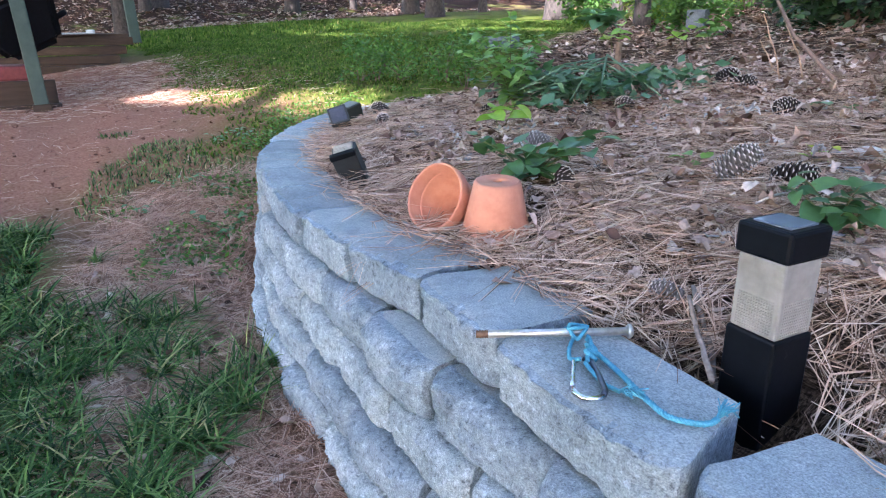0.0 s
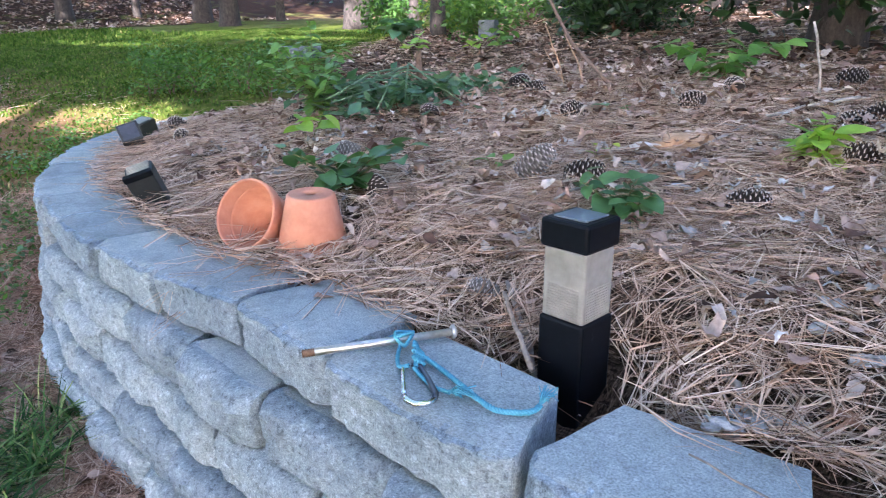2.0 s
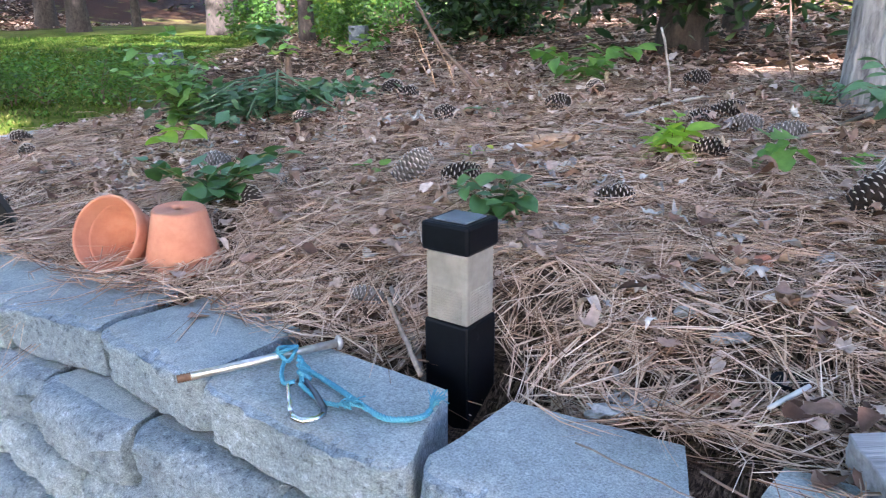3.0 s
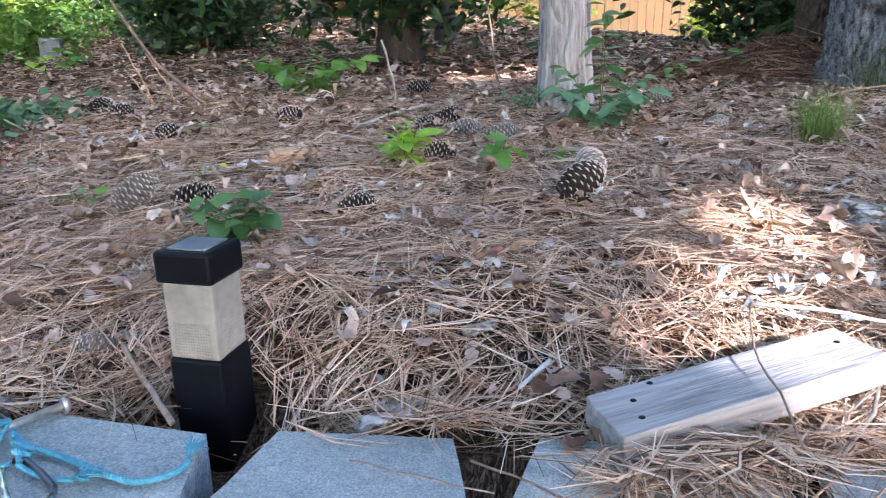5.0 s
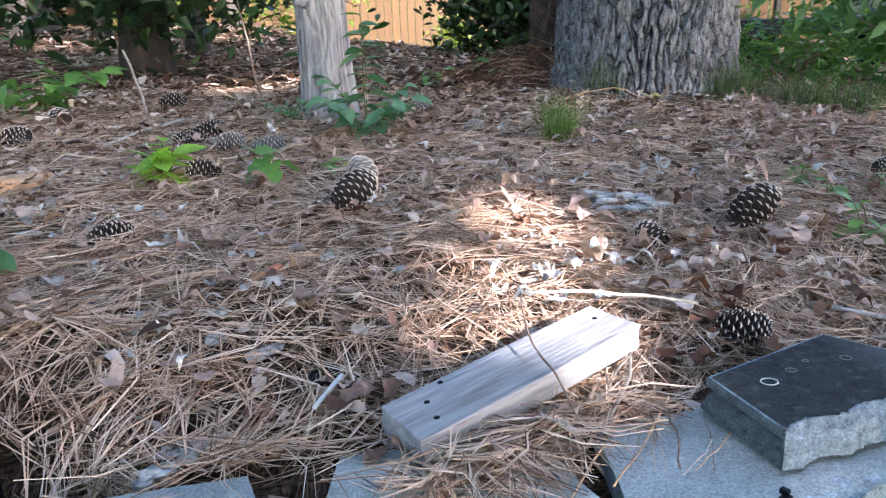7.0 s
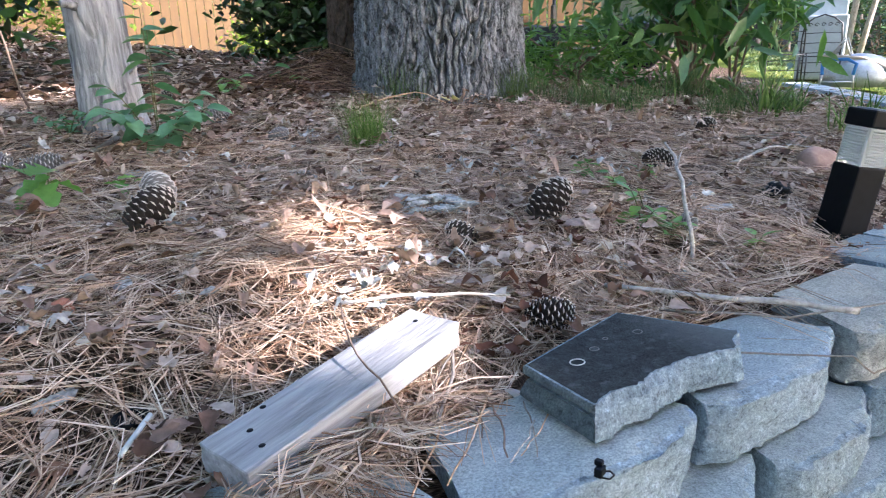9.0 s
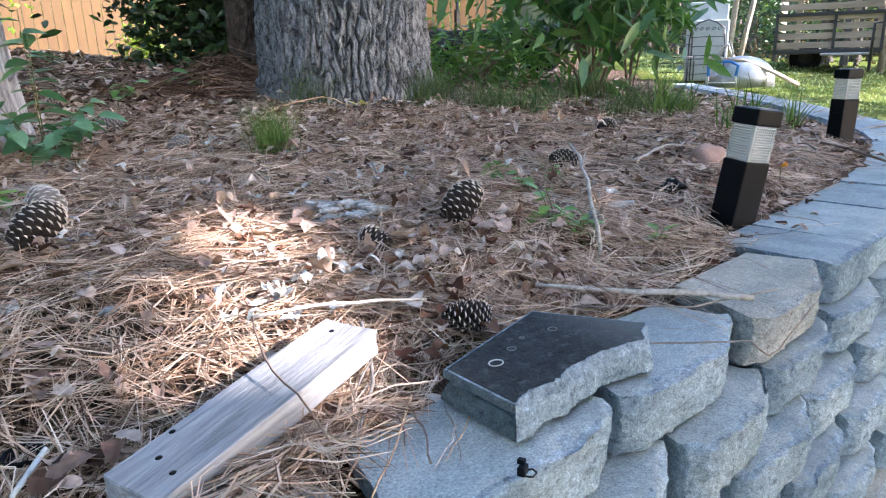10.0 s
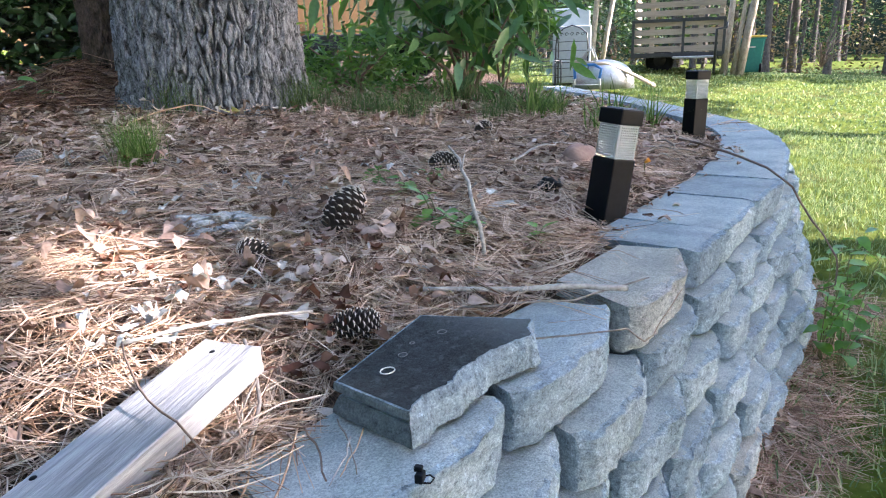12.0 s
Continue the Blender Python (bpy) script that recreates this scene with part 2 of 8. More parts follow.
# ---- ground ----
def ground_material():
    """Lawn soil: red clay, pine straw and thatch under the grass blades."""
    m, nt, b = nodes_of("lawn_soil")
    v = coords(nt, True)
    big, mid, fine = noise_tex(nt, v, 1.3, 4), noise_tex(nt, v, 9, 6), noise_tex(nt, v, 70, 5, 0.7)
    green = ramp(nt, mid, [(0.3, (0.045, 0.066, 0.010)), (0.55, (0.085, 0.115, 0.018)), (0.75, (0.14, 0.155, 0.034))])
    clay = ramp(nt, fine, [(0.3, (0.18, 0.082, 0.052)), (0.5, (0.28, 0.142, 0.096)), (0.7, (0.39, 0.22, 0.16))])
    straw = ramp(nt, fine, [(0.3, (0.10, 0.055, 0.036)), (0.55, (0.25, 0.15, 0.10)), (0.75, (0.38, 0.26, 0.18))])
    sep = nt.nodes.new("ShaderNodeSeparateXYZ")
    nt.links.new(v, sep.inputs[0])

    def ellipse(cx, cy, rx, ry, soft):
        d = nt.nodes.new("ShaderNodeVectorMath")
        d.operation = "SUBTRACT"
        nt.links.new(v, d.inputs[0])
        d.inputs[1].default_value = (cx, cy, 0)
        s = nt.nodes.new("ShaderNodeVectorMath")
        s.operation = "MULTIPLY"
        nt.links.new(d.outputs[0], s.inputs[0])
        s.inputs[1].default_value = (1 / rx, 1 / ry, 0)
        ln = nt.nodes.new("ShaderNodeVectorMath")
        ln.operation = "LENGTH"
        nt.links.new(s.outputs[0], ln.inputs[0])
        ad = nt.nodes.new("ShaderNodeMath")
        ad.operation = "ADD"
        nt.links.new(ln.outputs["Value"], ad.inputs[0])
        nt.links.new(big, ad.inputs[1])
        hf = nt.nodes.new("ShaderNodeMath")
        hf.operation = "MULTIPLY"
        hf.inputs[1].default_value = 0.5
        nt.links.new(ad.outputs[0], hf.inputs[0])
        return ramp(nt, hf.outputs[0], [(0.75 - soft / 2, (1, 1, 1)), (0.75 + soft / 2, (0, 0, 0))])

    col = mix(nt, ramp(nt, big, [(0.48, (0, 0, 0)), (0.68, (0.22, 0.22, 0.22))]), green, straw)
    col = mix(nt, ellipse(-7.0, -0.5, 4.6, 2.0, 0.3), col, clay)
    col = mix(nt, ellipse(-1.6, 0.55, 1.7, 0.75, 0.3), col, straw)
    col = mix(nt, ellipse(-12, 34, 26, 20, 0.2), col, straw)
    # woodland floor: shade of the woods is put into its near-black straw
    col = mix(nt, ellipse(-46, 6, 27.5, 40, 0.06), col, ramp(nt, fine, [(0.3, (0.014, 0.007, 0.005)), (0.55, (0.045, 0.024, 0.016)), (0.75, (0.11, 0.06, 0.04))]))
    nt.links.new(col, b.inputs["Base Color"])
    b.inputs["Roughness"].default_value = 0.95
    b.inputs["Specular IOR Level"].default_value = 0.05
    bump(nt, b, fine, 0.7, 0.012)
    return m


def bed_material():
    """The layer of old straw and rotted leaf under the loose needles, gap shade put into its dark tones."""
    m, nt, b = nodes_of("gap_shaded_mulch")
    v = coords(nt, True)
    warp = noise_tex(nt, v, 5, 3)
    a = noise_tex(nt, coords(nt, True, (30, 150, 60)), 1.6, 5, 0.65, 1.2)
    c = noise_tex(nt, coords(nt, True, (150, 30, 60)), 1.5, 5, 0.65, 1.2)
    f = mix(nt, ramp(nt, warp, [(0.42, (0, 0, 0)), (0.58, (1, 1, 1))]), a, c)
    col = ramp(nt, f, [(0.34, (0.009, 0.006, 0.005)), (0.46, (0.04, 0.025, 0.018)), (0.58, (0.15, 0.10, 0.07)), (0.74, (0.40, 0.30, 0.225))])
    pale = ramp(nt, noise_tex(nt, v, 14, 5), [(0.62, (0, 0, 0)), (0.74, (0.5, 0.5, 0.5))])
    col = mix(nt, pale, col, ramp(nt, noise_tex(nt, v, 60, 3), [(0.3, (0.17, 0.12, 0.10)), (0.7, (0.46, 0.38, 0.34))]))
    nt.links.new(col, b.inputs["Base Color"])
    b.inputs["Roughness"].default_value = 0.9
    b.inputs["Specular IOR Level"].default_value = 0.1
    bump(nt, b, f, 0.9, 0.015)
    return m


def axis(parts):
    return np.concatenate([np.arange(a, b, s) for a, b, s in parts])


def sheet(name, xs, ys, zfun, material):
    X, Y = np.meshgrid(xs, ys)
    Z = zfun(X, Y)
    n, k = X.shape
    i = np.arange(n * k).reshape(n, k)
    q = np.stack([i[:-1, :-1], i[:-1, 1:], i[1:, 1:], i[1:, :-1]], -1).reshape(-1, 4)
    me = fast_mesh(name, np.stack([X, Y, Z], -1).reshape(-1, 3), quads=q, smooth=True)
    me.materials.append(material)
    return new(name, me), q, X, Y


def full_bed(x, y):
    return np.maximum(bed_z(x, y), lawn_z(x, y) + 0.01)


def lawn_sheet(x, y):
    ins = inside(x, y)
    z = lawn_z(x, y)
    return np.where(ins > 0.06, np.minimum(z, full_bed(x, y)) - 0.2 * np.clip((ins - 0.06) / 0.3, 0, 1), z)


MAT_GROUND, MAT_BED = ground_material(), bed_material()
ground, *_ = sheet("ground", axis([(-300, -60, 30), (-60, -14, 2), (-14, -5, 0.3), (-5, 4, 0.08), (4, 12, 0.25), (12, 60, 2), (60, 330, 30)]),
                   axis([(-120, -20, 20), (-20, -4, 1), (-4, 3, 0.08), (3, 10, 0.3), (10, 60, 2), (60, 400, 30)]), lawn_sheet, MAT_GROUND)
tagged(ground, "patchy lawn of grass, red clay and pine straw", "lawn", kind="structure")

bx = axis([(-60, -14, 2), (-14, -5, 0.3), (-5, 5.5, 0.05), (5.5, 12, 0.15), (12, 40, 2)])
by = axis([(0.4, 4, 0.05), (4, 10, 0.2), (10, 60, 1.5)])
BX, BY = np.meshgrid(bx, by)
keep = inside(BX, BY) > 0.03
BZ = full_bed(BX, BY)
bi = np.arange(BX.size).reshape(BX.shape)
bq = np.stack([bi[:-1, :-1], bi[:-1, 1:], bi[1:, 1:], bi[1:, :-1]], -1).reshape(-1, 4)
bq = bq[keep.reshape(-1)[bq].all(1)]
used, inv = np.unique(bq, return_inverse=True)
bed = new("planting_bed", fast_mesh("planting_bed", np.stack([BX, BY, BZ], -1).reshape(-1, 3)[used], quads=inv.reshape(-1, 4), smooth=True))
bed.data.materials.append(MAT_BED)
tagged(bed, "raised bed covered with brown pine straw and dead leaves", "planting bed", kind="structure")


# ---- retaining wall ----
def arc_table(line):
    seg = np.hypot(*(line[1:] - line[:-1]).T)
    return np.concatenate([[0], np.cumsum(seg)])


ARC = arc_table(FRONT_A)


def at_arc(s, line=FRONT_A, arc=ARC):
    return np.array([np.interp(s, arc, line[:, 0]), np.interp(s, arc, line[:, 1])])


def block_mesh(w, h, d, seed, chipped=1.0, right=0.03, back=0.74, soft=0.0):
    """A split-face block: broken front at y = 0, back at y = d and narrower, base at z = 0; right: how far its right front corner is cut back."""
    bm = bmesh.new()
    nx, nz = 38, 13
    us = [0.5 * math.copysign(1 - (1 - abs(2 * i / nx - 1)) ** 1.15, 2 * i / nx - 1) for i in range(nx + 1)]
    fy = [0, 0.05, 0.11, 0.2, 0.45, 0.75, 1.0]
    ny = len(fy) - 1
    fz = [i / nz for i in range(nz + 1)]
    seen = {}
    tone = noise.noise(Vector((seed * 3.7, 1.3, 0.4)))

    def facet(x, z):
        """Depth of the broken face: large spalls, then grit."""
        q = Vector((x * 9 + seed * 7.3, z * 11, seed * 3.1))
        big = noise.noise(q)
        mid = abs(noise.noise(q * 2.6 + Vector((3, 1, 0))))
        small = noise.noise(q * 6.1)
        grit = noise.noise(q * 13.0)
        return chipped * (0.009 * big + 0.011 * mid + 0.0065 * small + 0.0045 * grit - 0.004)

    def vert(i, j, k):
        key = (i, j, k)
        if key not in seen:
            u, v, t = us[i], fy[j], fz[k]
            x, y, z = u * w, v * d, t * h
            x *= 1 - (1 - back) * max(0, (v - 0.12) / 0.88)
            front = max(0, 1 - v / 0.42)
            from_r, from_l = (0.5 - u) * w, (u + 0.5) * w
            cut = right * max(0, 1 - from_r / (right * 1.9)) ** 1.35 + 0.022 * max(0, 1 - from_l / 0.03) ** 1.6
            lean = 0.012 * tone * u * 2 - 0.006 * (t - 0.5)
            edge = (0.003 + 0.016 * soft) * max(0, (t - 0.86 + 0.2 * soft) / (0.14 + 0.2 * soft)) ** 2 + 0.007 * max(0, (0.16 - t) / 0.16) ** 2
            y += front * (facet(x, z) * (1 if v < 0.2 else 0.4) + lean + edge + cut)
            if v < 0.5:
                q2 = Vector((z * 21 + seed, y * 14, seed * 1.7 + (5 if u > 0 else 0)))
                e = abs(u) * 2
                x *= 1 - max(0, (e - 0.93) / 0.07) * (0.006 + 0.016 * abs(noise.noise(q2)))
            if k == nz:
                chip = (1 - 0.75 * soft) * max(0, 0.15 + noise.noise(Vector((x * 24, seed * 2.3, 7)))) * 0.013 + 0.003
                z -= chip * max(0, 1 - v / 0.11) ** 1.3
                z += 0.0012 * noise.noise(Vector((x * 25, y * 25, seed)))
            seen[key] = bm.verts.new((x, y, z))
        return seen[key]

    for i in range(nx):
        for k in range(nz):
            bm.faces.new((vert(i, 0, k), vert(i + 1, 0, k), vert(i + 1, 0, k + 1), vert(i, 0, k + 1)))
        for j in range(ny):
            bm.faces.new((vert(i, j, nz), vert(i + 1, j, nz), vert(i + 1, j + 1, nz), vert(i, j + 1, nz)))
            bm.faces.new((vert(i, j, 0), vert(i, j + 1, 0), vert(i + 1, j + 1, 0), vert(i + 1, j, 0)))
    for k in range(nz):
        for j in range(ny):
            bm.faces.new((vert(0, j, k), vert(0, j, k + 1), vert(0, j + 1, k + 1), vert(0, j + 1, k)))
            bm.faces.new((vert(nx, j, k), vert(nx, j + 1, k), vert(nx, j + 1, k + 1), vert(nx, j, k + 1)))
        for i in range(nx):
            bm.faces.new((vert(i, ny, k), vert(i, ny, k + 1), vert(i + 1, ny, k + 1), vert(i + 1, ny, k)))
    me = bpy.data.meshes.new("block")
    bm.to_mesh(me)
    bm.free()
    me.shade_smooth()
    me.set_sharp_from_angle(angle=radians(32))
    me.materials.append(MAT_BLOCK)
    me.materials.append(MAT_BLOCK_TOP)
    for f in me.polygons:
        if f.normal.z > 0.93 and f.center.y > 0.010 + 0.05 * soft and f.center.z > h * 0.8:
            f.material_index = 1
    return me


def build_wall():
    wall = thing("retaining_wall", "low curved retaining wall of dry-laid grey split-face concrete blocks", "retaining wall", kind="structure")
    rng = random.Random(4)
    square = [block_mesh(0.3, COURSE - 0.004, 0.19, 10 + i, 0.85) for i in range(10)]
    rounded = [block_mesh(0.3, COURSE - 0.004, 0.19, 40 + i, 0.95, 0.062) for i in range(12)]
    weathered = [block_mesh(0.3, COURSE - 0.003, 0.19, 110 + i, 0.9, 0.025, 0.8, 1.0) for i in range(10)]
    snug = [block_mesh(0.3, COURSE - 0.004, 0.20, 70 + i, 0.7, 0.006, 0.985) for i in range(8)]
    broad, narrow = block_mesh(0.3, COURSE - 0.004, 0.20, 90, 0.8, 0.02, 0.88), block_mesh(0.3, COURSE - 0.004, 0.185, 91, 0.8, 0.025, 0.68)
    flush = [block_mesh(0.42, COURSE - 0.004, 0.285, 130 + i, 0.85, 0.012, 0.955) for i in range(6)]
    order = np.argsort(FRONT_A[:, 0])

    def course_seams(xs, left, right_):
        s = [float(np.interp(x, FRONT_A[order, 0], ARC[order])) for x in xs]
        while s[0] > 0.35:
            s.insert(0, s[0] - left * rng.uniform(0.97, 1.03))
        while s[-1] < ARC[-1] - 0.35:
            s.append(s[-1] + right_ * rng.uniform(0.97, 1.03))
        return s

    # seams of each course, by x of the front line, and how far each steps out below the cap
    courses = [([-1.28, -1.02, -0.724, -0.363, -0.061, 0.262, 0.634, 1.03, 1.44, 1.66, 2.05, 2.43], 0.0), ([-1.40, -1.12, -0.85, -0.55, -0.24, 0.08, 0.41, 0.735, 1.06, 1.40], 0.040),
               ([-1.26, -0.98, -0.70, -0.40, -0.09, 0.22, 0.54, 0.865, 1.20, 1.52], 0.064), ([-1.42, -1.12, -0.82, -0.52, 0.10, 0.42, 0.74, 1.06, 1.36], 0.094),
               ([-1.25, -0.95, -0.65, -0.35, 0.27, 0.59, 0.90, 1.22], 0.124), ([-1.40, -1.10, -0.80, -0.50, 0.12, 0.43, 0.75, 1.07], 0.154)]
    for c, (xs, step) in enumerate(courses):
        z = WALL_TOP - (c + 1) * COURSE
        seams = course_seams(xs, 0.305, 0.315 if c else 0.43)
        for a, b in zip(seams[:-1], seams[1:]):
            pa, pb = (at_arc(v) + ((0, float(np.interp(at_arc(v)[0], [-1.5, -1.28, -1.02, -0.724, -0.363, -0.06], [0, 0.012, 0.050, 0.022, -0.012, 0]))) if c == 0 else (0, 0)) for v in (a, b))
            mid, ch = (pa + pb) / 2, pb - pa
            ln = float(np.hypot(*ch))
            out = np.array([ch[1], -ch[0]]) / ln
            mid = mid + out * (step * float(np.interp(mid[0], [-2.2, -1.2, -0.4, 0.4], [0.45, 0.72, 0.8, 1.0])) + (0.005 if c == 0 else 0.011) * rng.uniform(-1, 1) + 0.004)
            zz = z + rng.uniform(-0.0015, 0.0015)
            if zz + COURSE < float(lawn_z(mid[0], mid[1])) - 0.03:
                continue
            kind_ = rng.choice(rounded if mid[0] > 0.45 else square)
            if c == 0 and mid[0] < -0.5:
                kind_ = rng.choice(snug) if mid[0] < -1.0 else broad if mid[0] < -0.75 else narrow
            if c and mid[0] < 0.3:
                kind_ = rng.choice(weathered)
            far_cap, left_cap = c == 0 and mid[0] > 1.5, c == 0 and mid[0] < -1.0
            if far_cap:
                kind_ = rng.choice(flush)
            ob = part("block", kind_, None, wall)
            wide = (ln + 0.004) / 0.42 if far_cap else (ln + 0.002) / 0.3 if left_cap else (ln * (1 + 0.03 * step) - (0.014 if c == 0 else 0.008)) / 0.3
            turn = rng.uniform(-1, 1) * (0.6 if far_cap or left_cap else 2.0 if c == 0 else 4.5) - (4.0 if mid[0] > 0.8 and not far_cap else 0)
            ob.matrix_basis = Matrix.Translation((*mid, zz)) @ pose(0, 0, 0, rng.uniform(-0.6, 0.6), rng.uniform(-0.6, 0.6), math.degrees(math.atan2(ch[1], ch[0])) + turn) @ Matrix.Diagonal((wide, 1.0 + rng.uniform(-0.04, 0.04), 1, 1))
    return wall


build_wall()


# ---- bollard lights ----
def glass_material():
    m, nt, b = nodes_of("clear_ribbed_plastic")
    b.inputs["Base Color"].default_value = (0.9, 0.9, 0.88, 1)
    b.inputs["Roughness"].default_value = 0.12
    b.inputs["Transmission Weight"].default_value = 0.62
    b.inputs["IOR"].default_value = 1.46
    v = coords(nt)
    bump(nt, b, noise_tex(nt, v, 90, 3), 0.15, 0.001)
    return m


MAT_LENS = glass_material()
MAT_LENS_AGED = plain("aged_lens_plastic", [(0.3, (0.31, 0.306, 0.28)), (0.7, (0.45, 0.445, 0.415))], 16, 0.25, relief=0.1)
MAT_LENS_AGED.node_tree.nodes["Principled BSDF"].inputs["Transmission Weight"].default_value = 0.35
MAT_SOLAR = plain("solar_cell", [(0.3, (0.09, 0.11, 0.15)), (0.7, (0.15, 0.18, 0.23))], 20, 0.32, relief=0.05, coat=0.6)


def ribbed_lens(w, z0, h, rows=13, cols=9, low=False):
    """Four moulded walls of small square prisms between plain corner strips, hollow."""
    bm = box(w - 0.006, w - 0.006, h, (0, 0, z0 + h / 2), 0.003, 2)
    bmesh.ops.delete(bm, geom=[f for f in bm.faces if abs(f.normal.z) > 0.9], context="FACES")
    rise = 0.0010 if low else 0.0030
    for side in range(4):
        rot = Matrix.Rotation(side * math.pi / 2, 4, "Z")
        for i in range(cols):
            for k in range(rows // 2 if low else rows):
                sx, sz = (w - 0.022) / cols, (h - 0.008) / rows
                cx, cz = (i - (cols - 1) / 2) * sx, z0 + 0.004 + (k + 0.5) * sz
                y = -(w / 2 - 0.003)
                base = [rot @ Vector((cx + a * sx * 0.48, y, cz + b * sz * 0.46)) for a, b in ((-1, -1), (1, -1), (1, 1), (-1, 1))]
                tip = [rot @ Vector((cx + a * sx * 0.2, y - rise, cz + b * sz * 0.15)) for a, b in ((-1, -1), (1, -1), (1, 1), (-1, 1))]
                vb, vt = [bm.verts.new(p) for p in base], [bm.verts.new(p) for p in tip]
                bm.faces.new(vt)
                for q in range(4):
                    bm.faces.new((vb[q], vb[(q + 1) % 4], vt[(q + 1) % 4], vt[q]))
    return bm


def bollard_light(at, turn, tilt, label, height, aged=False, w=0.082, lens_h=0.092):
    ob = thing("bollard_light", label, "garden light", at, "solar bollard lights", turn=turn, tilt=tilt)
    z_cap, z_lens = height - 0.042, height - 0.042 - lens_h
    part("post", box(w, w, z_lens + 0.05, (0, 0, (z_lens - 0.05) / 2), 0.004), MAT_BLACK, ob)
    part("lens", ribbed_lens(w, z_lens, lens_h, 24 if aged else 13, 14 if aged else 9, low=aged), MAT_LENS_AGED if aged else MAT_LENS, ob, "yellowed ribbed clear plastic lens" if aged else "ribbed clear plastic lens")
    if aged:
        part("inner_tube", lathe([(0.0, z_lens + 0.001), (0.022, z_lens + 0.001), (0.022, z_cap - 0.001), (0, z_cap - 0.001)], 20), MAT_LENS_AGED, ob)
    cap = part("cap", box(w + 0.004, w + 0.004, 0.042, (0, 0, z_cap + 0.021), 0.005), MAT_BLACK, ob)
    part("solar_panel", box(w - 0.022, w - 0.022, 0.003, (0, 0, height + 0.0012), 0.001), MAT_SOLAR, cap, "grey-blue solar panel")
    return ob


def on_bed(x, y):
    return float(full_bed(x, y))


bollard_light((-0.462, 0.772, 0.520), -3, (0, 0), "black square solar bollard light with yellowed lens behind wall", 0.283, True, 0.076, 0.104)
bollard_light((1.60, 1.085, 0.60), -12, (3.0, 7.5), "black square solar bollard light leaning over in straw", 0.295)
bollard_light((3.29, 1.665, 0.65), -20, (0, 1), "black square solar bollard light upright beside wall cap", 0.287)


# ---- terracotta pots ----
def pot_meshes():
    """Upright pot 0.147 high and its thick rim, 0.161 across."""
    body = [(0.0415, 0.0), (0.0445, 0.0012), (0.0465, 0.004), (0.0705, 0.112), (0.068, 0.1155), (0.066, 0.108), (0.043, 0.012), (0.010, 0.010), (0.010, 0.0008), (0.030, 0.0016), (0.0415, 0.0)]
    rim = [(0.0675, 0.1115), (0.0715, 0.1125), (0.076, 0.1135), (0.0775, 0.117), (0.0805, 0.142), (0.0795, 0.1455), (0.077, 0.1468), (0.0745, 0.1455), (0.0735, 0.142), (0.0690, 0.119), (0.0675, 0.1145), (0.0675, 0.1115)]
    return lathe(body, 56), lathe(rim, 56)


def fill_pot(ob):
    body, rim = pot_meshes()
    part("pot_body", body, MAT_TERRA, ob)
    part("rim", rim, MAT_TERRA, ob)


inv_pot = thing("terracotta_pot", "small terracotta flower pot upside down on straw", "flower pot", (-1.140, 0.802, 0.725), "terracotta pots", tilt=(182, 4))
inv_pot.scale = (1.11, 1.11, 1.11)
fill_pot(inv_pot)
mouth, face = Vector((-1.258, 0.709, 0.677)), Vector((0.253, -0.86, 0.42)).normalized()
lay_pot = thing("terracotta_pot", "small terracotta flower pot lying on its side", "flower pot", group="terracotta pots")
lay_pot.matrix_world = look(mouth - face * 0.147, mouth - face * 1.147, 30)
fill_pot(lay_pot)
# ---- large tree ----
def bark_material(name, dark, light, sx=1.0):
    m, nt, b = nodes_of(name)
    v = coords(nt, stretch=(1, 1, 0.42))
    a, c = noise_tex(nt, v, 26 * sx, 6, 0.65, 0.6), noise_tex(nt, v, 120 * sx, 4, 0.7)
    col = ramp(nt, mix(nt, 0.45, a, c), [(0.40, dark), (0.5, tuple((p + q) / 2 for p, q in zip(dark, light))), (0.59, light)])
    nt.links.new(col, b.inputs["Base Color"])
    b.inputs["Roughness"].default_value = 0.92
    bump(nt, b, mix(nt, 0.4, a, c), 0.8, 0.012)
    return m


MAT_BARK = bark_material("pine_bark", (0.022, 0.022, 0.025), (0.31, 0.315, 0.335), 2.0)
MAT_DEADWOOD = plain("silver_deadwood", [(0.34, (0.07, 0.066, 0.07)), (0.45, (0.24, 0.235, 0.245)), (0.62, (0.43, 0.42, 0.43))], 20, 0.9, relief=1.0, depth=0.010, fine=4, stretch=(1, 1, 0.09))


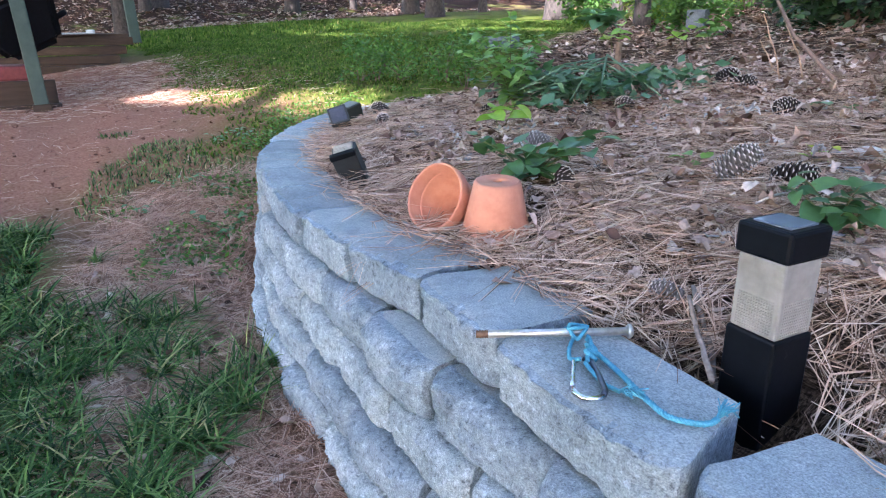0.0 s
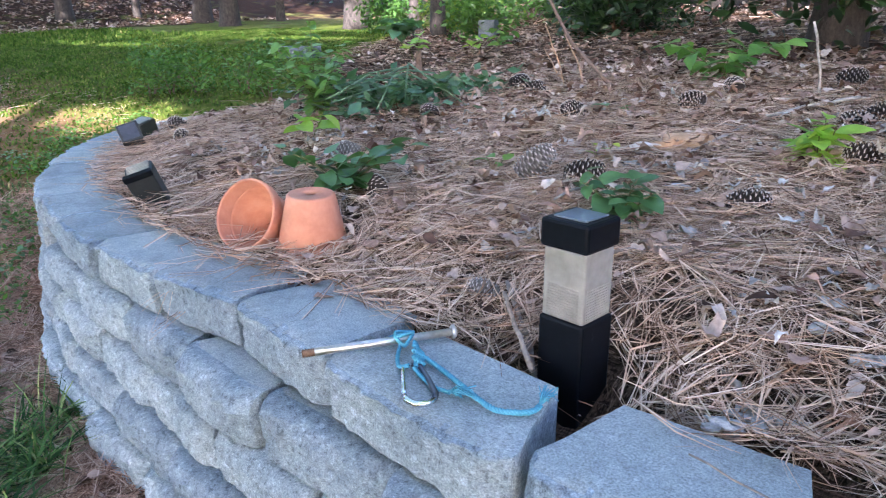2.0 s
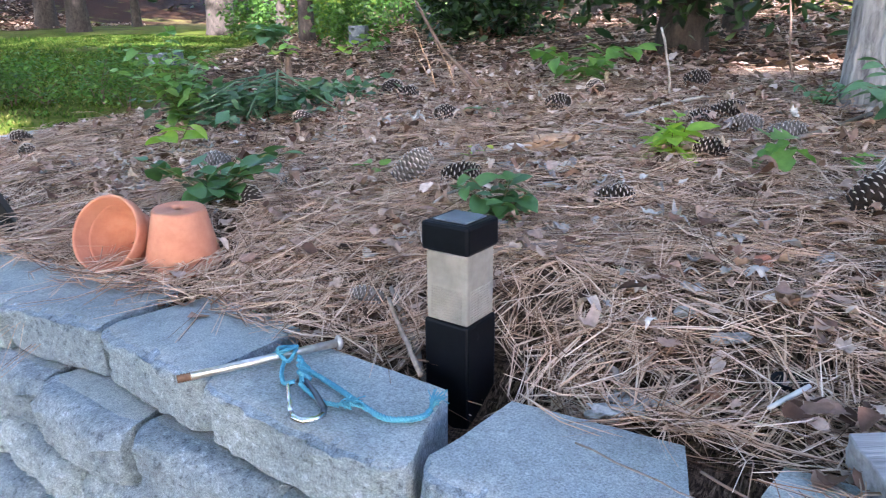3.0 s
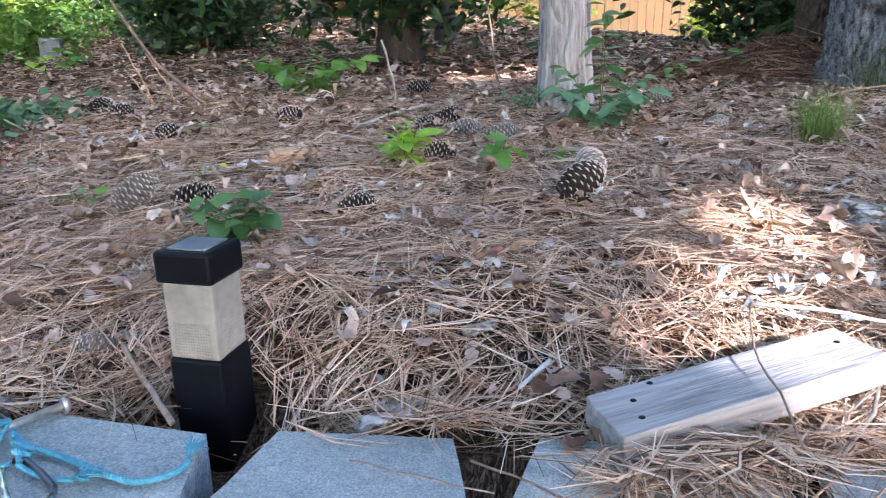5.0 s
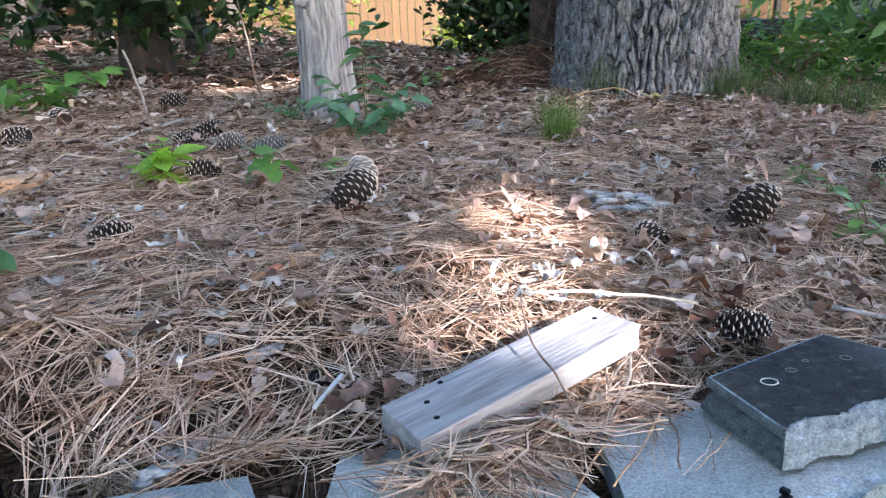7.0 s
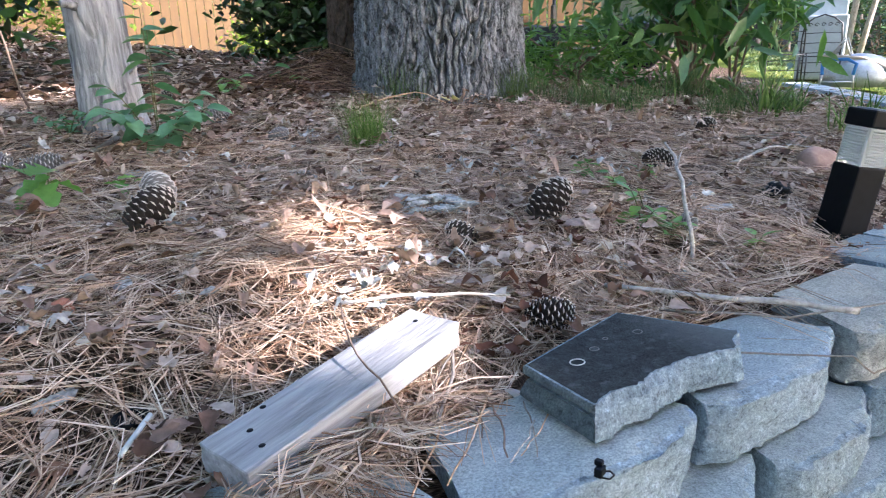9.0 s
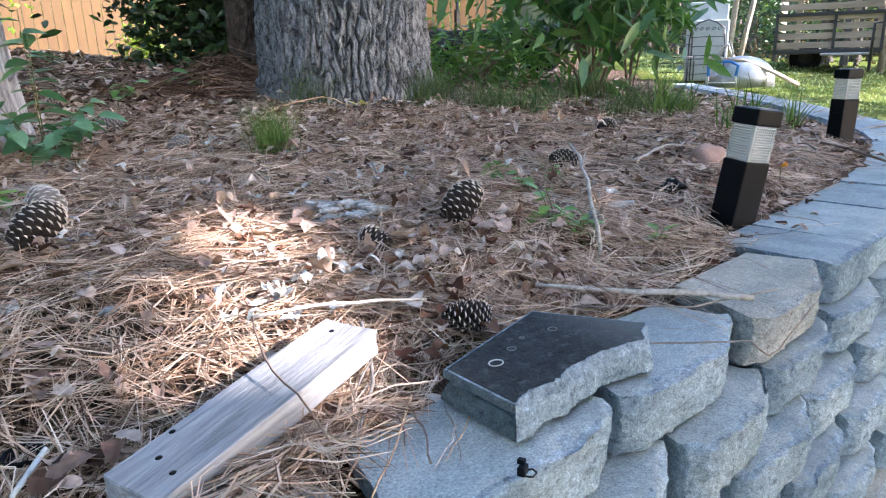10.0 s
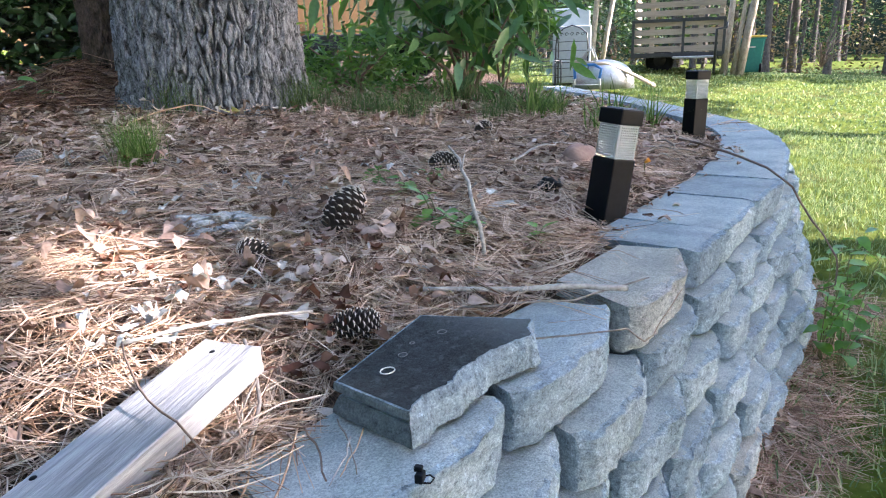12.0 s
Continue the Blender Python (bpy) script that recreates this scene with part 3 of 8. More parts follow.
def trunk_mesh(r0, r1, height, sides, rings, flare, ridge, seed, lean=(0, 0), dense_to=None, grain=26, lay=4.2):
    """A standing stem with a flared foot and interlaced upright ridges of bark."""
    th = np.linspace(0, 2 * np.pi, sides, endpoint=False)
    zs = np.concatenate([np.linspace(0, dense_to, rings), np.linspace(dense_to + 0.05, height, 12)]) if dense_to else height * np.linspace(0, 1, rings) ** 1.2
    verts = []
    k = r0 * grain
    for z in zs:
        r = r0 + (r1 - r0) * z / height + flare * math.exp(-z / 0.22)
        for a in th:
            c, s = math.cos(a) * k, math.sin(a) * k
            warp = noise.noise(Vector((c * 0.5, s * 0.5, z * 6 + seed))) * 0.9
            q = Vector((c + warp, s + warp, z * lay + seed))
            crack = min(1.0, abs(noise.noise(q)) / 0.13)
            crack2 = min(1.0, abs(noise.noise(Vector((c * 1.7, s * 1.7, z * lay * 2 + seed + 5)))) / 0.16)
            flake = noise.noise(Vector((c * 3, s * 3, z * 26)))
            root = 1 + 0.10 * math.exp(-z / 0.25) * math.sin(a * 5 + seed)
            rr = r * root + ridge * (crack ** 0.7 * (0.72 + 0.28 * crack2) - 0.6 + 0.16 * flake)
            verts.append((rr * math.cos(a) + lean[0] * z, rr * math.sin(a) + lean[1] * z, z - 0.1))
    n = len(zs)
    i = np.arange(n * sides).reshape(n, sides)
    q = np.stack([i[:-1], np.roll(i, -1, 1)[:-1], np.roll(i, -1, 1)[1:], i[1:]], -1).reshape(-1, 4)
    return fast_mesh("trunk", np.array(verts), quads=q, smooth=True)


def plated_trunk(r0, r1, height, flare, seed, dense_to, plate=(0.046, 0.21), deep=0.062):
    """A stem whose bark is split into flat upright plates by sharp furrows."""
    rng = np.random.default_rng(seed)
    th = np.concatenate([np.linspace(radians(165), radians(345), 430, endpoint=False), np.linspace(radians(-15), radians(165), 60, endpoint=False)])
    zs = np.concatenate([np.linspace(0, dense_to, 190), np.linspace(dense_to + 0.05, height, 14)])
    A, Z = np.meshgrid(th, zs)
    R = r0 + (r1 - r0) * Z / height + flare * np.exp(-Z / 0.16) * (1 + 0.35 * np.sin(A * 4 + seed))
    nu, nz = int(2 * np.pi * r0 / plate[0]), int((height + 1) / plate[1]) + 2
    U = A / (2 * np.pi) * nu
    for fa, fz, amp in ((3, 6, 0.40), (7, 13, 0.32), (12, 24, 0.20), (19, 47, 0.13), (31, 85, 0.08)):
        p1, p2, p3 = rng.uniform(0, 6.28, 3)
        U = U + amp * np.sin(Z * fz + 1.9 * np.sin(A * fa + p2) + 1.1 * np.sin(A * fa * 2.3 + p3) + p1)
    col = np.floor(U).astype(int) % nu
    f = U - np.floor(U)
    shift, lift = rng.uniform(0, 1, nu), rng.uniform(-1, 1, (nu, nz))
    W = Z / plate[1] * (0.75 + 0.5 * shift[col]) + 5 * shift[col] + 0.22 * np.sin(U * 6.283 + 4 * shift[col]) + 0.10 * np.sin(Z * 60 + A * 50)
    row = np.floor(W).astype(int) % nz
    h = W - np.floor(W)
    open_l, open_r = lift[col, (row * 3 + 1) % nz], lift[(col + 1) % nu, (row * 3 + 1) % nz]
    left, right = f / np.where(open_l > -0.35, 0.20, 0.06), (1 - f) / np.where(open_r > -0.35, 0.20, 0.06)
    side = np.clip(np.minimum(left, right), 0, 1) ** 0.75
    ends = np.clip(np.minimum(h, 1 - h) / 0.05, 0, 1) ** 0.7
    top = side * (0.50 + 0.50 * ends)
    who = lift[col, row]
    flake = 0.08 * np.sin(Z * 95 + A * 33 + 5 * who) + 0.09 * np.sin(A * 120 + 5 * who + 3 * np.sin(Z * 23)) + 0.05 * np.sin(A * 240 + 4 * np.sin(Z * 40))
    R = R + deep * (top - 0.7 + 0.16 * who * top + 0.35 * flake * top)
    n, k = A.shape
    i = np.arange(n * k).reshape(n, k)
    q = np.stack([i[:-1], np.roll(i, -1, 1)[:-1], np.roll(i, -1, 1)[1:], i[1:]], -1).reshape(-1, 4)
    return fast_mesh("trunk", np.stack([R * np.cos(A) - 0.005 * Z, R * np.sin(A), Z - 0.1], -1).reshape(-1, 3), quads=q, smooth=True)


MAT_BARK_BROWN = bark_material("brown_pine_bark", (0.030, 0.020, 0.015), (0.15, 0.10, 0.075))
pine = thing("pine_tree", "large pine trunk with deeply furrowed grey bark", "tree", (1.50, 3.20, on_bed(1.50, 3.0)))
part("trunk", plated_trunk(0.40, 0.31, 4.5, 0.055, 3, 0.95), MAT_BARK, pine)
back_pine = thing("pine_tree", "dark brown pine trunk standing close behind the large one", "tree", (1.32, 3.86, on_bed(1.32, 3.86)))
part("trunk", plated_trunk(0.18, 0.15, 4.5, 0.05, 11, 0.95, (0.034, 0.16), 0.034), MAT_BARK_BROWN, back_pine)
snag = thing("dead_tree", "bleached bare dead tree trunk with split wood", "tree", (-0.01, 2.55, on_bed(0, 2.5)))
part("trunk", trunk_mesh(0.084, 0.072, 3.2, 130, 130, 0.03, 0.011, 8.0, (-0.03, 0), 1.4), MAT_DEADWOOD, snag)
part("branch_stub", tube([(-0.05, -0.05, 0.395), (-0.075, -0.09, 0.40), (-0.095, -0.115, 0.402)], [0.016, 0.013, 0.011], 9, wobble=0.1), MAT_DEADWOOD, snag, "broken branch stub")
part("branch_stub", tube([(0.05, -0.04, 0.18), (0.09, -0.06, 0.22)], [0.006, 0.003], 6), MAT_DEADWOOD, snag, "thin dead twig")

# ---- board and loose block ----
MAT_BOARD = plain("weathered_board", [(0.34, (0.13, 0.13, 0.14)), (0.47, (0.27, 0.27, 0.285)), (0.62, (0.38, 0.38, 0.395))], 46, 0.9, relief=0.8, depth=0.004, fine=3, stretch=(0.08, 1, 1))
board = thing("wood_offcut", "weathered grey two-by-four offcut lying on pine straw", "board", (0.212, 0.775, 0.648))
bxv = Vector((0.893, 0.450, 0.112)).normalized()
byv = Vector((0, 0, 1)).cross(bxv).normalized()
board.matrix_world = Matrix.Translation((0.2135, 0.788, 0.642)) @ Matrix((bxv, byv, bxv.cross(byv))).transposed().to_4x4()
plank = box(0.362, 0.091, 0.038, (0, 0, 0), 0.0015, 1)
bmesh.ops.subdivide_edges(plank, edges=plank.edges[:], cuts=3, use_grid_fill=True)
for v in plank.verts:
    v.co += Vector((0.004 * noise.noise(v.co * 60) if abs(v.co.x) > 0.17 else 0, 0.0015 * noise.noise(v.co * 30), 0.0012 * noise.noise(v.co * 25)))
part("plank", plank, MAT_BOARD, board)
for x, y in ((-0.135, 0.012), (-0.145, -0.022), (-0.098, 0.036), (0.155, 0.012)):
    part("nail_hole", lathe([(0.0, 0.0008), (0.003, 0.0008), (0.004, 0.0)], 12), MAT_BLACK, board, "dark old nail hole", at=pose(x, y, 0.0192))
# ---- pine straw and dead leaves ----
RNG = np.random.default_rng(7)
SOLID = [(-1.25, 0.80, 0.13), (-1.150, 0.806, 0.078), (-0.462, 0.765, 0.085), (-0.445, 0.70, 0.085), (1.60, 1.085, 0.06), (0.55, 0.68, 0.13), (0.62, 0.69, 0.13)]


def clear(x, y):
    """True where no pot, light or block stands."""
    k = np.ones(np.shape(x), bool)
    for cx, cy, r in SOLID:
        k &= np.hypot(x - cx, y - cy) > r
    return k



def smooth_noise(x, y, f, seed):
    """Soft wavy noise between about -1 and 1."""
    r = np.random.default_rng(seed)
    out = 0
    for k in range(5):
        a, ph = r.uniform(0, 2 * np.pi), r.uniform(0, 6.28, 2)
        fx, fy = f * (0.6 + 0.3 * k) * np.cos(a), f * (0.6 + 0.3 * k) * np.sin(a)
        out = out + np.sin(x * fx + y * fy + ph[0]) * np.cos(-x * fy + y * fx + ph[1])
    return out / 2.5


def surface(x, y):
    """Top of whatever lies there: bed, block tops or lawn."""
    ins = inside(x, y)
    return np.where(ins > 0.2, full_bed(x, y), np.where((ins > 0.0) & (x > -4.2), np.maximum(WALL_TOP + 0.001, full_bed(x, y)), lawn_z(x, y)))


def strands(x, y, z, heading, length, width, bow, lift, rings=3):
    """Curved flat strands lying from (x, y, z) towards heading."""
    n = len(x)
    t = np.linspace(0, 1, rings)[None, :]
    side = bow[:, None] * (t * (1 - t)) * 4 * length[:, None] * 0.12
    lx = x[:, None] + np.cos(heading)[:, None] * t * length[:, None] - np.sin(heading)[:, None] * side
    ly = y[:, None] + np.sin(heading)[:, None] * t * length[:, None] + np.cos(heading)[:, None] * side
    lz = z[:, None] + lift[:, None] * t * length[:, None] + np.abs(bow)[:, None] * (t * (1 - t)) * 0.05 * length[:, None]
    roll = RNG.uniform(-0.9, 0.9, n)[:, None]
    w = (width[:, None] * (1 - 0.5 * t)) / 2
    ox, oy, oz = -np.sin(heading)[:, None] * np.cos(roll) * w, np.cos(heading)[:, None] * np.cos(roll) * w, np.sin(roll) * w
    a = np.stack([lx - ox, ly - oy, lz - oz], -1)
    b = np.stack([lx + ox, ly + oy, lz + oz], -1)
    v = np.stack([a, b], 2).reshape(-1, 3)
    base = (np.arange(n) * rings * 2)[:, None] + (np.arange(rings - 1) * 2)[None, :]
    q = np.stack([base, base + 1, base + 3, base + 2], -1).reshape(-1, 4)
    return v, q


def pine_straw(name, x, y, label, mat, length=(0.10, 0.19), width=0.0018, pile=0.03, bundle=3, ground_of=surface, edge=0.0):
    k = clear(x, y)
    x, y = x[k], y[k]
    n = len(x)
    head = RNG.uniform(0, 2 * np.pi, n) * 0.55 + 2.2 * smooth_noise(x, y, 3.0, 5) + RNG.choice([0, np.pi], n)
    ln = RNG.uniform(*length, n)
    ln = np.where(clear(x + np.cos(head) * ln, y + np.sin(head) * ln) & clear(x + np.cos(head) * ln * 0.5, y + np.sin(head) * ln * 0.5), ln, ln * 0.2)
    if edge:
        far_end = inside(x + np.cos(head) * ln, y + np.sin(head) * ln)
        head = np.where((far_end < edge + 0.09 * np.clip((x - 1.5) / 0.3, 0, 1)) & (RNG.random(n) < 0.9), head + np.pi, head)
    up = RNG.random(n) ** 2.2 * pile
    lift = RNG.normal(0.0, 0.06, n)
    X, Y = np.repeat(x, bundle), np.repeat(y, bundle)
    Hd = np.repeat(head, bundle) + RNG.normal(0, 0.10, n * bundle)
    L = np.repeat(ln, bundle) * RNG.uniform(0.9, 1.05, n * bundle)
    xm, ym = x + np.cos(head) * ln * 0.5, y + np.sin(head) * ln * 0.5
    xe, ye = x + np.cos(head) * ln, y + np.sin(head) * ln
    z0 = np.maximum(ground_of(x, y), ground_of(xm, ym) - 0.01) + 0.003 + up
    z1 = ground_of(xe, ye) + 0.003 + up
    slope = np.clip((z1 - z0) / ln, -0.5, 0.5) + lift
    Z, Lf = np.repeat(z0, bundle), np.repeat(slope, bundle) + RNG.normal(0, 0.02, n * bundle)
    v, q = strands(X, Y, Z, Hd, L, np.full(n * bundle, width) * RNG.uniform(0.8, 1.3, n * bundle), np.repeat(RNG.normal(0, 1.5, n), bundle), Lf)
    ob = new(name, fast_mesh(name, v, quads=q))
    ob.data.materials.append(mat)
    return tagged(ob, label, "pine straw", kind="stuff")


STRAW_TONES = [(0.0, (0.065, 0.035, 0.022)), (0.18, (0.225, 0.13, 0.082)), (0.46, (0.49, 0.338, 0.243)), (0.78, (0.62, 0.468, 0.36)), (1.0, (0.76, 0.635, 0.525))]
MAT_WISP = island_mat("wispy_weed", [(0.0, (0.04, 0.075, 0.03)), (0.6, (0.11, 0.175, 0.075)), (1.0, (0.22, 0.27, 0.13))], 0.7, 0.3, gloss=0.08)
MAT_STRAW = island_mat("dry_pine_needles", STRAW_TONES, 0.55)


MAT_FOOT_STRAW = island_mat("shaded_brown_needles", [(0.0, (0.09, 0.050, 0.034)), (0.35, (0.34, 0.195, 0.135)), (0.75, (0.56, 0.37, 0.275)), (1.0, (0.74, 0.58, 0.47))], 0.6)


def scatter(n, x0, x1, y0, y1, keep):
    x, y = RNG.uniform(x0, x1, n), RNG.uniform(y0, y1, n)
    k = keep(x, y)
    return x[k], y[k]


def tufted_points(n_tuft, per, spread, x0, x1, y0, y1, keep_):
    """Places gathered in clumps."""
    cx, cy = scatter(n_tuft, x0, x1, y0, y1, keep_)
    return np.repeat(cx, per) + RNG.normal(0, spread, len(cx) * per), np.repeat(cy, per) + RNG.normal(0, spread, len(cx) * per)


# loose straw close by, thinner where dead leaves show, then the bed farther back
sx, sy = scatter(150000, -3.8, 4.2, 0.5, 3.6, lambda x, y: (inside(x, y) > np.where(x > -1.05, 0.19 + 0.09 * np.clip((x - 1.5) / 0.3, 0, 1), 0.14)) & (RNG.random(len(x)) < np.clip(0.8 + 0.4 * smooth_noise(x, y, 4.0, 11), 0.4, 1) * np.clip((1.45 / np.hypot(x, y)) ** 1.4, 0.34, 1)) & (np.hypot(x, y) < 4.2))
pine_straw("pine_straw", sx, sy, "loose brown pine needles strewn over the bed", MAT_STRAW, edge=0.185)
sx, sy = scatter(9000, -3.8, 4.0, 0.5, 2.6, lambda x, y: (inside(x, y) > np.where(x > -1.05, 0.19 + 0.09 * np.clip((x - 1.5) / 0.3, 0, 1), 0.12)) & (inside(x, y) < 0.34))
pine_straw("pine_straw", sx, sy, "pine needles heaped behind the wall blocks", MAT_STRAW, pile=0.022, edge=0.17)
sx, sy = scatter(170, -2.6, 3.4, 0.5, 1.7, lambda x, y: (inside(x, y) > 0.08) & (inside(x, y) < 0.2) & (smooth_noise(x, y, 5.0, 21) > 0.0))
pine_straw("pine_straw", sx, sy, "stray pine needles lying over the wall blocks", MAT_STRAW, pile=0.012, bundle=2)
sx, sy = scatter(26000, -9, 7, 1.2, 9, lambda x, y: (inside(x, y) > 0.1) & (np.hypot(x, y) >= 4.0) & (RNG.random(len(x)) < 0.55))
pine_straw("pine_straw", sx, sy, "brown pine needles covering the ground under the trees", MAT_STRAW, (0.14, 0.26), 0.0042, 0.03, 2)
sx, sy = scatter(62000, -3.4, 3.2, -0.6, 1.2, lambda x, y: (inside(x, y) < -0.08) & (inside(x, y) > np.where(x < 0, -0.62, -0.20) + 0.25 * smooth_noise(x, y, 3, 3)) & ((x < -0.5) | (x > 1.0)))
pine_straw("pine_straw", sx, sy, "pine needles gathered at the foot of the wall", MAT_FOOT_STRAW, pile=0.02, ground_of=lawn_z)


def heap_z(x, y):
    return surface(x, y) + 0.15 * np.exp(-((x - 1.10) / 0.26) ** 2 - ((y - 3.80) / 0.30) ** 2)


MAT_RED_STRAW = island_mat("reddish_pine_needles", [(0.0, (0.03, 0.014, 0.010)), (0.5, (0.20, 0.10, 0.065)), (1.0, (0.52, 0.33, 0.22))], 0.6)
for layer in range(4):
    hx, hy = RNG.normal(1.10, 0.20, 1500), RNG.normal(3.80, 0.22, 1500)
    pine_straw("pine_straw", hx, hy, "reddish pine needles heaped at the foot of the trunks", MAT_RED_STRAW, (0.14, 0.26), 0.0040, 0.07, 2, lambda x, y, low=0.028 * (3 - layer): heap_z(x, y) - low * np.clip((heap_z(x, y) - surface(x, y)) / 0.1, 0, 1))


def dead_leaves(name, x, y, z, size, label, mat, curl=0.36, crumpled=False):
    """Crumpled fallen leaves with lobed outlines; crumpled ones have an inner ring of their own folds."""
    k = clear(x, y)
    x, y, z, size = x[k], y[k], z[k], size[k]
    n, rim = len(x), 14 if crumpled else 12
    a = np.linspace(0, 2 * np.pi, rim, endpoint=False)[None, :]
    lobes = 1 + (0.20 if crumpled else 0.16) * np.sin(a * RNG.integers(3 if crumpled else 2, 6, n)[:, None] + RNG.uniform(0, 6, n)[:, None]) + RNG.normal(0, 0.11 if crumpled else 0.09, (n, rim))
    wide = RNG.uniform(0.4, 0.8, n)[:, None]
    c1, c2, c3 = RNG.normal(0, curl, n)[:, None], RNG.normal(0, curl, n)[:, None], RNG.normal(0.4, curl, n)[:, None]
    tx, ty, hd = RNG.normal(0, 0.16, n)[:, None], RNG.normal(0, 0.16, n)[:, None], RNG.uniform(0, 6.28, n)[:, None]
    us, ws, hs = [np.zeros((n, 1))], [np.zeros((n, 1))], [np.zeros((n, 1))]
    for part_way in ((0.55, 1.0) if crumpled else (1.0,)):
        u, w = np.cos(a) * lobes ** part_way * part_way, np.sin(a) * lobes ** part_way * part_way * wide
        us.append(u)
        ws.append(w)
        hs.append(c1 * u * u + c2 * w * u + c3 * w * w + RNG.normal(0, 0.13 if crumpled else 0.05, (n, rim)) + tx * u + ty * w)
    u, w, h = np.concatenate(us, 1), np.concatenate(ws, 1), np.concatenate(hs, 1)
    s = size[:, None]
    X = x[:, None] + s * (u * np.cos(hd) - w * np.sin(hd))
    Y = y[:, None] + s * (u * np.sin(hd) + w * np.cos(hd))
    Z = z[:, None] + s * (h - h.min(1, keepdims=True) * 0.75)
    v = np.stack([X, Y, Z], -1).reshape(-1, 3)
    b = (np.arange(n) * h.shape[1])[:, None]
    k = np.arange(rim)[None, :]
    j = (k + 1) % rim
    t = [np.stack([b + 0 * k, b + 1 + k, b + 1 + j], -1).reshape(-1, 3)]
    if crumpled:
        t += [np.stack([b + 1 + k, b + 1 + rim + k, b + 1 + rim + j], -1).reshape(-1, 3), np.stack([b + 1 + k, b + 1 + rim + j, b + 1 + j], -1).reshape(-1, 3)]
    ob = new(name, fast_mesh(name, v, tris=np.concatenate(t), smooth=not crumpled))
    ob.data.materials.append(mat)
    return tagged(ob, label, "dead leaves", kind="stuff")


MAT_DEADLEAF = island_mat("dead_leaf", [(0.0, (0.05, 0.030, 0.023)), (0.25, (0.20, 0.118, 0.09)), (0.55, (0.40, 0.275, 0.225)), (0.85, (0.56, 0.43, 0.37)), (1.0, (0.70, 0.60, 0.545))], 0.9, 0.12, grain=70, gloss=0.08)
MAT_PALELEAF = island_mat("bleached_leaf", [(0.0, (0.20, 0.14, 0.11)), (0.45, (0.38, 0.27, 0.22)), (0.85, (0.54, 0.42, 0.36)), (1.0, (0.72, 0.62, 0.55))], 0.9, 0.12, grain=90, gloss=0.08)
MAT_GREYLEAF = island_mat("rotten_grey_leaf", [(0.0, (0.24, 0.22, 0.22)), (0.5, (0.44, 0.43, 0.43)), (1.0, (0.70, 0.70, 0.70))], 0.9, 0.1, grain=90, gloss=0.08)
MAT_REDLEAF = island_mat("rust_leaf", [(0.0, (0.07, 0.03, 0.021)), (0.6, (0.16, 0.072, 0.048)), (1.0, (0.27, 0.15, 0.10))], 0.8, 0.15, grain=60, gloss=0.1)
lx, ly = scatter(33000, -3.6, 4.4, 0.6, 4.4, lambda x, y: (inside(x, y) > 0.16) & (RNG.random(len(x)) < np.clip(0.20 + 0.40 * smooth_noise(x, y, 3.2, 31) + 0.20 * np.clip(y - 1.2, -1, 1), 0.03, 0.8)))
dead_leaves("leaf_litter", lx, ly, full_bed(lx, ly) + RNG.uniform(0.008, 0.040, len(lx)), RNG.uniform(0.008, 0.025, len(lx)), "dry brown and bleached grey leaves scattered in pine straw", MAT_DEADLEAF)
lx, ly = tufted_points(115, 13, 0.055, -2.6, 3.0, 0.85, 3.3, lambda x, y: inside(x, y) > 0.3)
dead_leaves("leaf_litter", lx, ly, full_bed(lx, ly) + RNG.uniform(0.014, 0.04, len(lx)), RNG.uniform(0.006, 0.019, len(lx)), "drifts of bleached curled leaves on the straw", MAT_PALELEAF, 0.45)
lx, ly = tufted_points(45, 10, 0.06, -2.6, 3.0, 0.8, 3.3, lambda x, y: inside(x, y) > 0.25)
dead_leaves("leaf_litter", lx, ly, full_bed(lx, ly) + RNG.uniform(0.012, 0.04, len(lx)), RNG.uniform(0.008, 0.018, len(lx)), "drifts of dark brown oak leaves on the straw", MAT_REDLEAF, 0.4)
lx, ly = scatter(8000, -8, 6, 3.0, 9, lambda x, y: inside(x, y) > 0.3)
dead_leaves("leaf_litter", lx, ly, full_bed(lx, ly) + RNG.uniform(0.015, 0.05, len(lx)), RNG.uniform(0.02, 0.045, len(lx)), "fallen leaves on the woodland floor", MAT_DEADLEAF)
lx, ly = scatter(2600, -2.6, 3.0, -0.6, 1.0, lambda x, y: (inside(x, y) < -0.12) & (inside(x, y) > np.where(x < 0, -0.7, -0.22)) & ((x < -0.5) | (x > 1.0)))
dead_leaves("leaf_litter", lx, ly, lawn_z(lx, ly) + RNG.uniform(0.004, 0.02, len(lx)), RNG.uniform(0.010, 0.026, len(lx)), "dead leaves at the foot of the wall", MAT_DEADLEAF)
lx, ly = scatter(130, 0.36, 0.85, 0.85, 1.40, lambda x, y: inside(x, y) > 0.2)
dead_leaves("leaf_litter", lx, ly, full_bed(lx, ly) + RNG.uniform(0.01, 0.035, len(lx)), RNG.uniform(0.007, 0.016, len(lx)), "rust-red oak leaves in the straw", MAT_REDLEAF, 0.6)
lx, ly = scatter(22, -0.5, 1.6, 0.66, 1.4, lambda x, y: inside(x, y) > 0.16)
dead_leaves("leaf_litter", lx, ly, full_bed(lx, ly) + RNG.uniform(0.01, 0.03, len(lx)), RNG.uniform(0.014, 0.024, len(lx)), "single rust-brown leaves on the straw", MAT_REDLEAF)


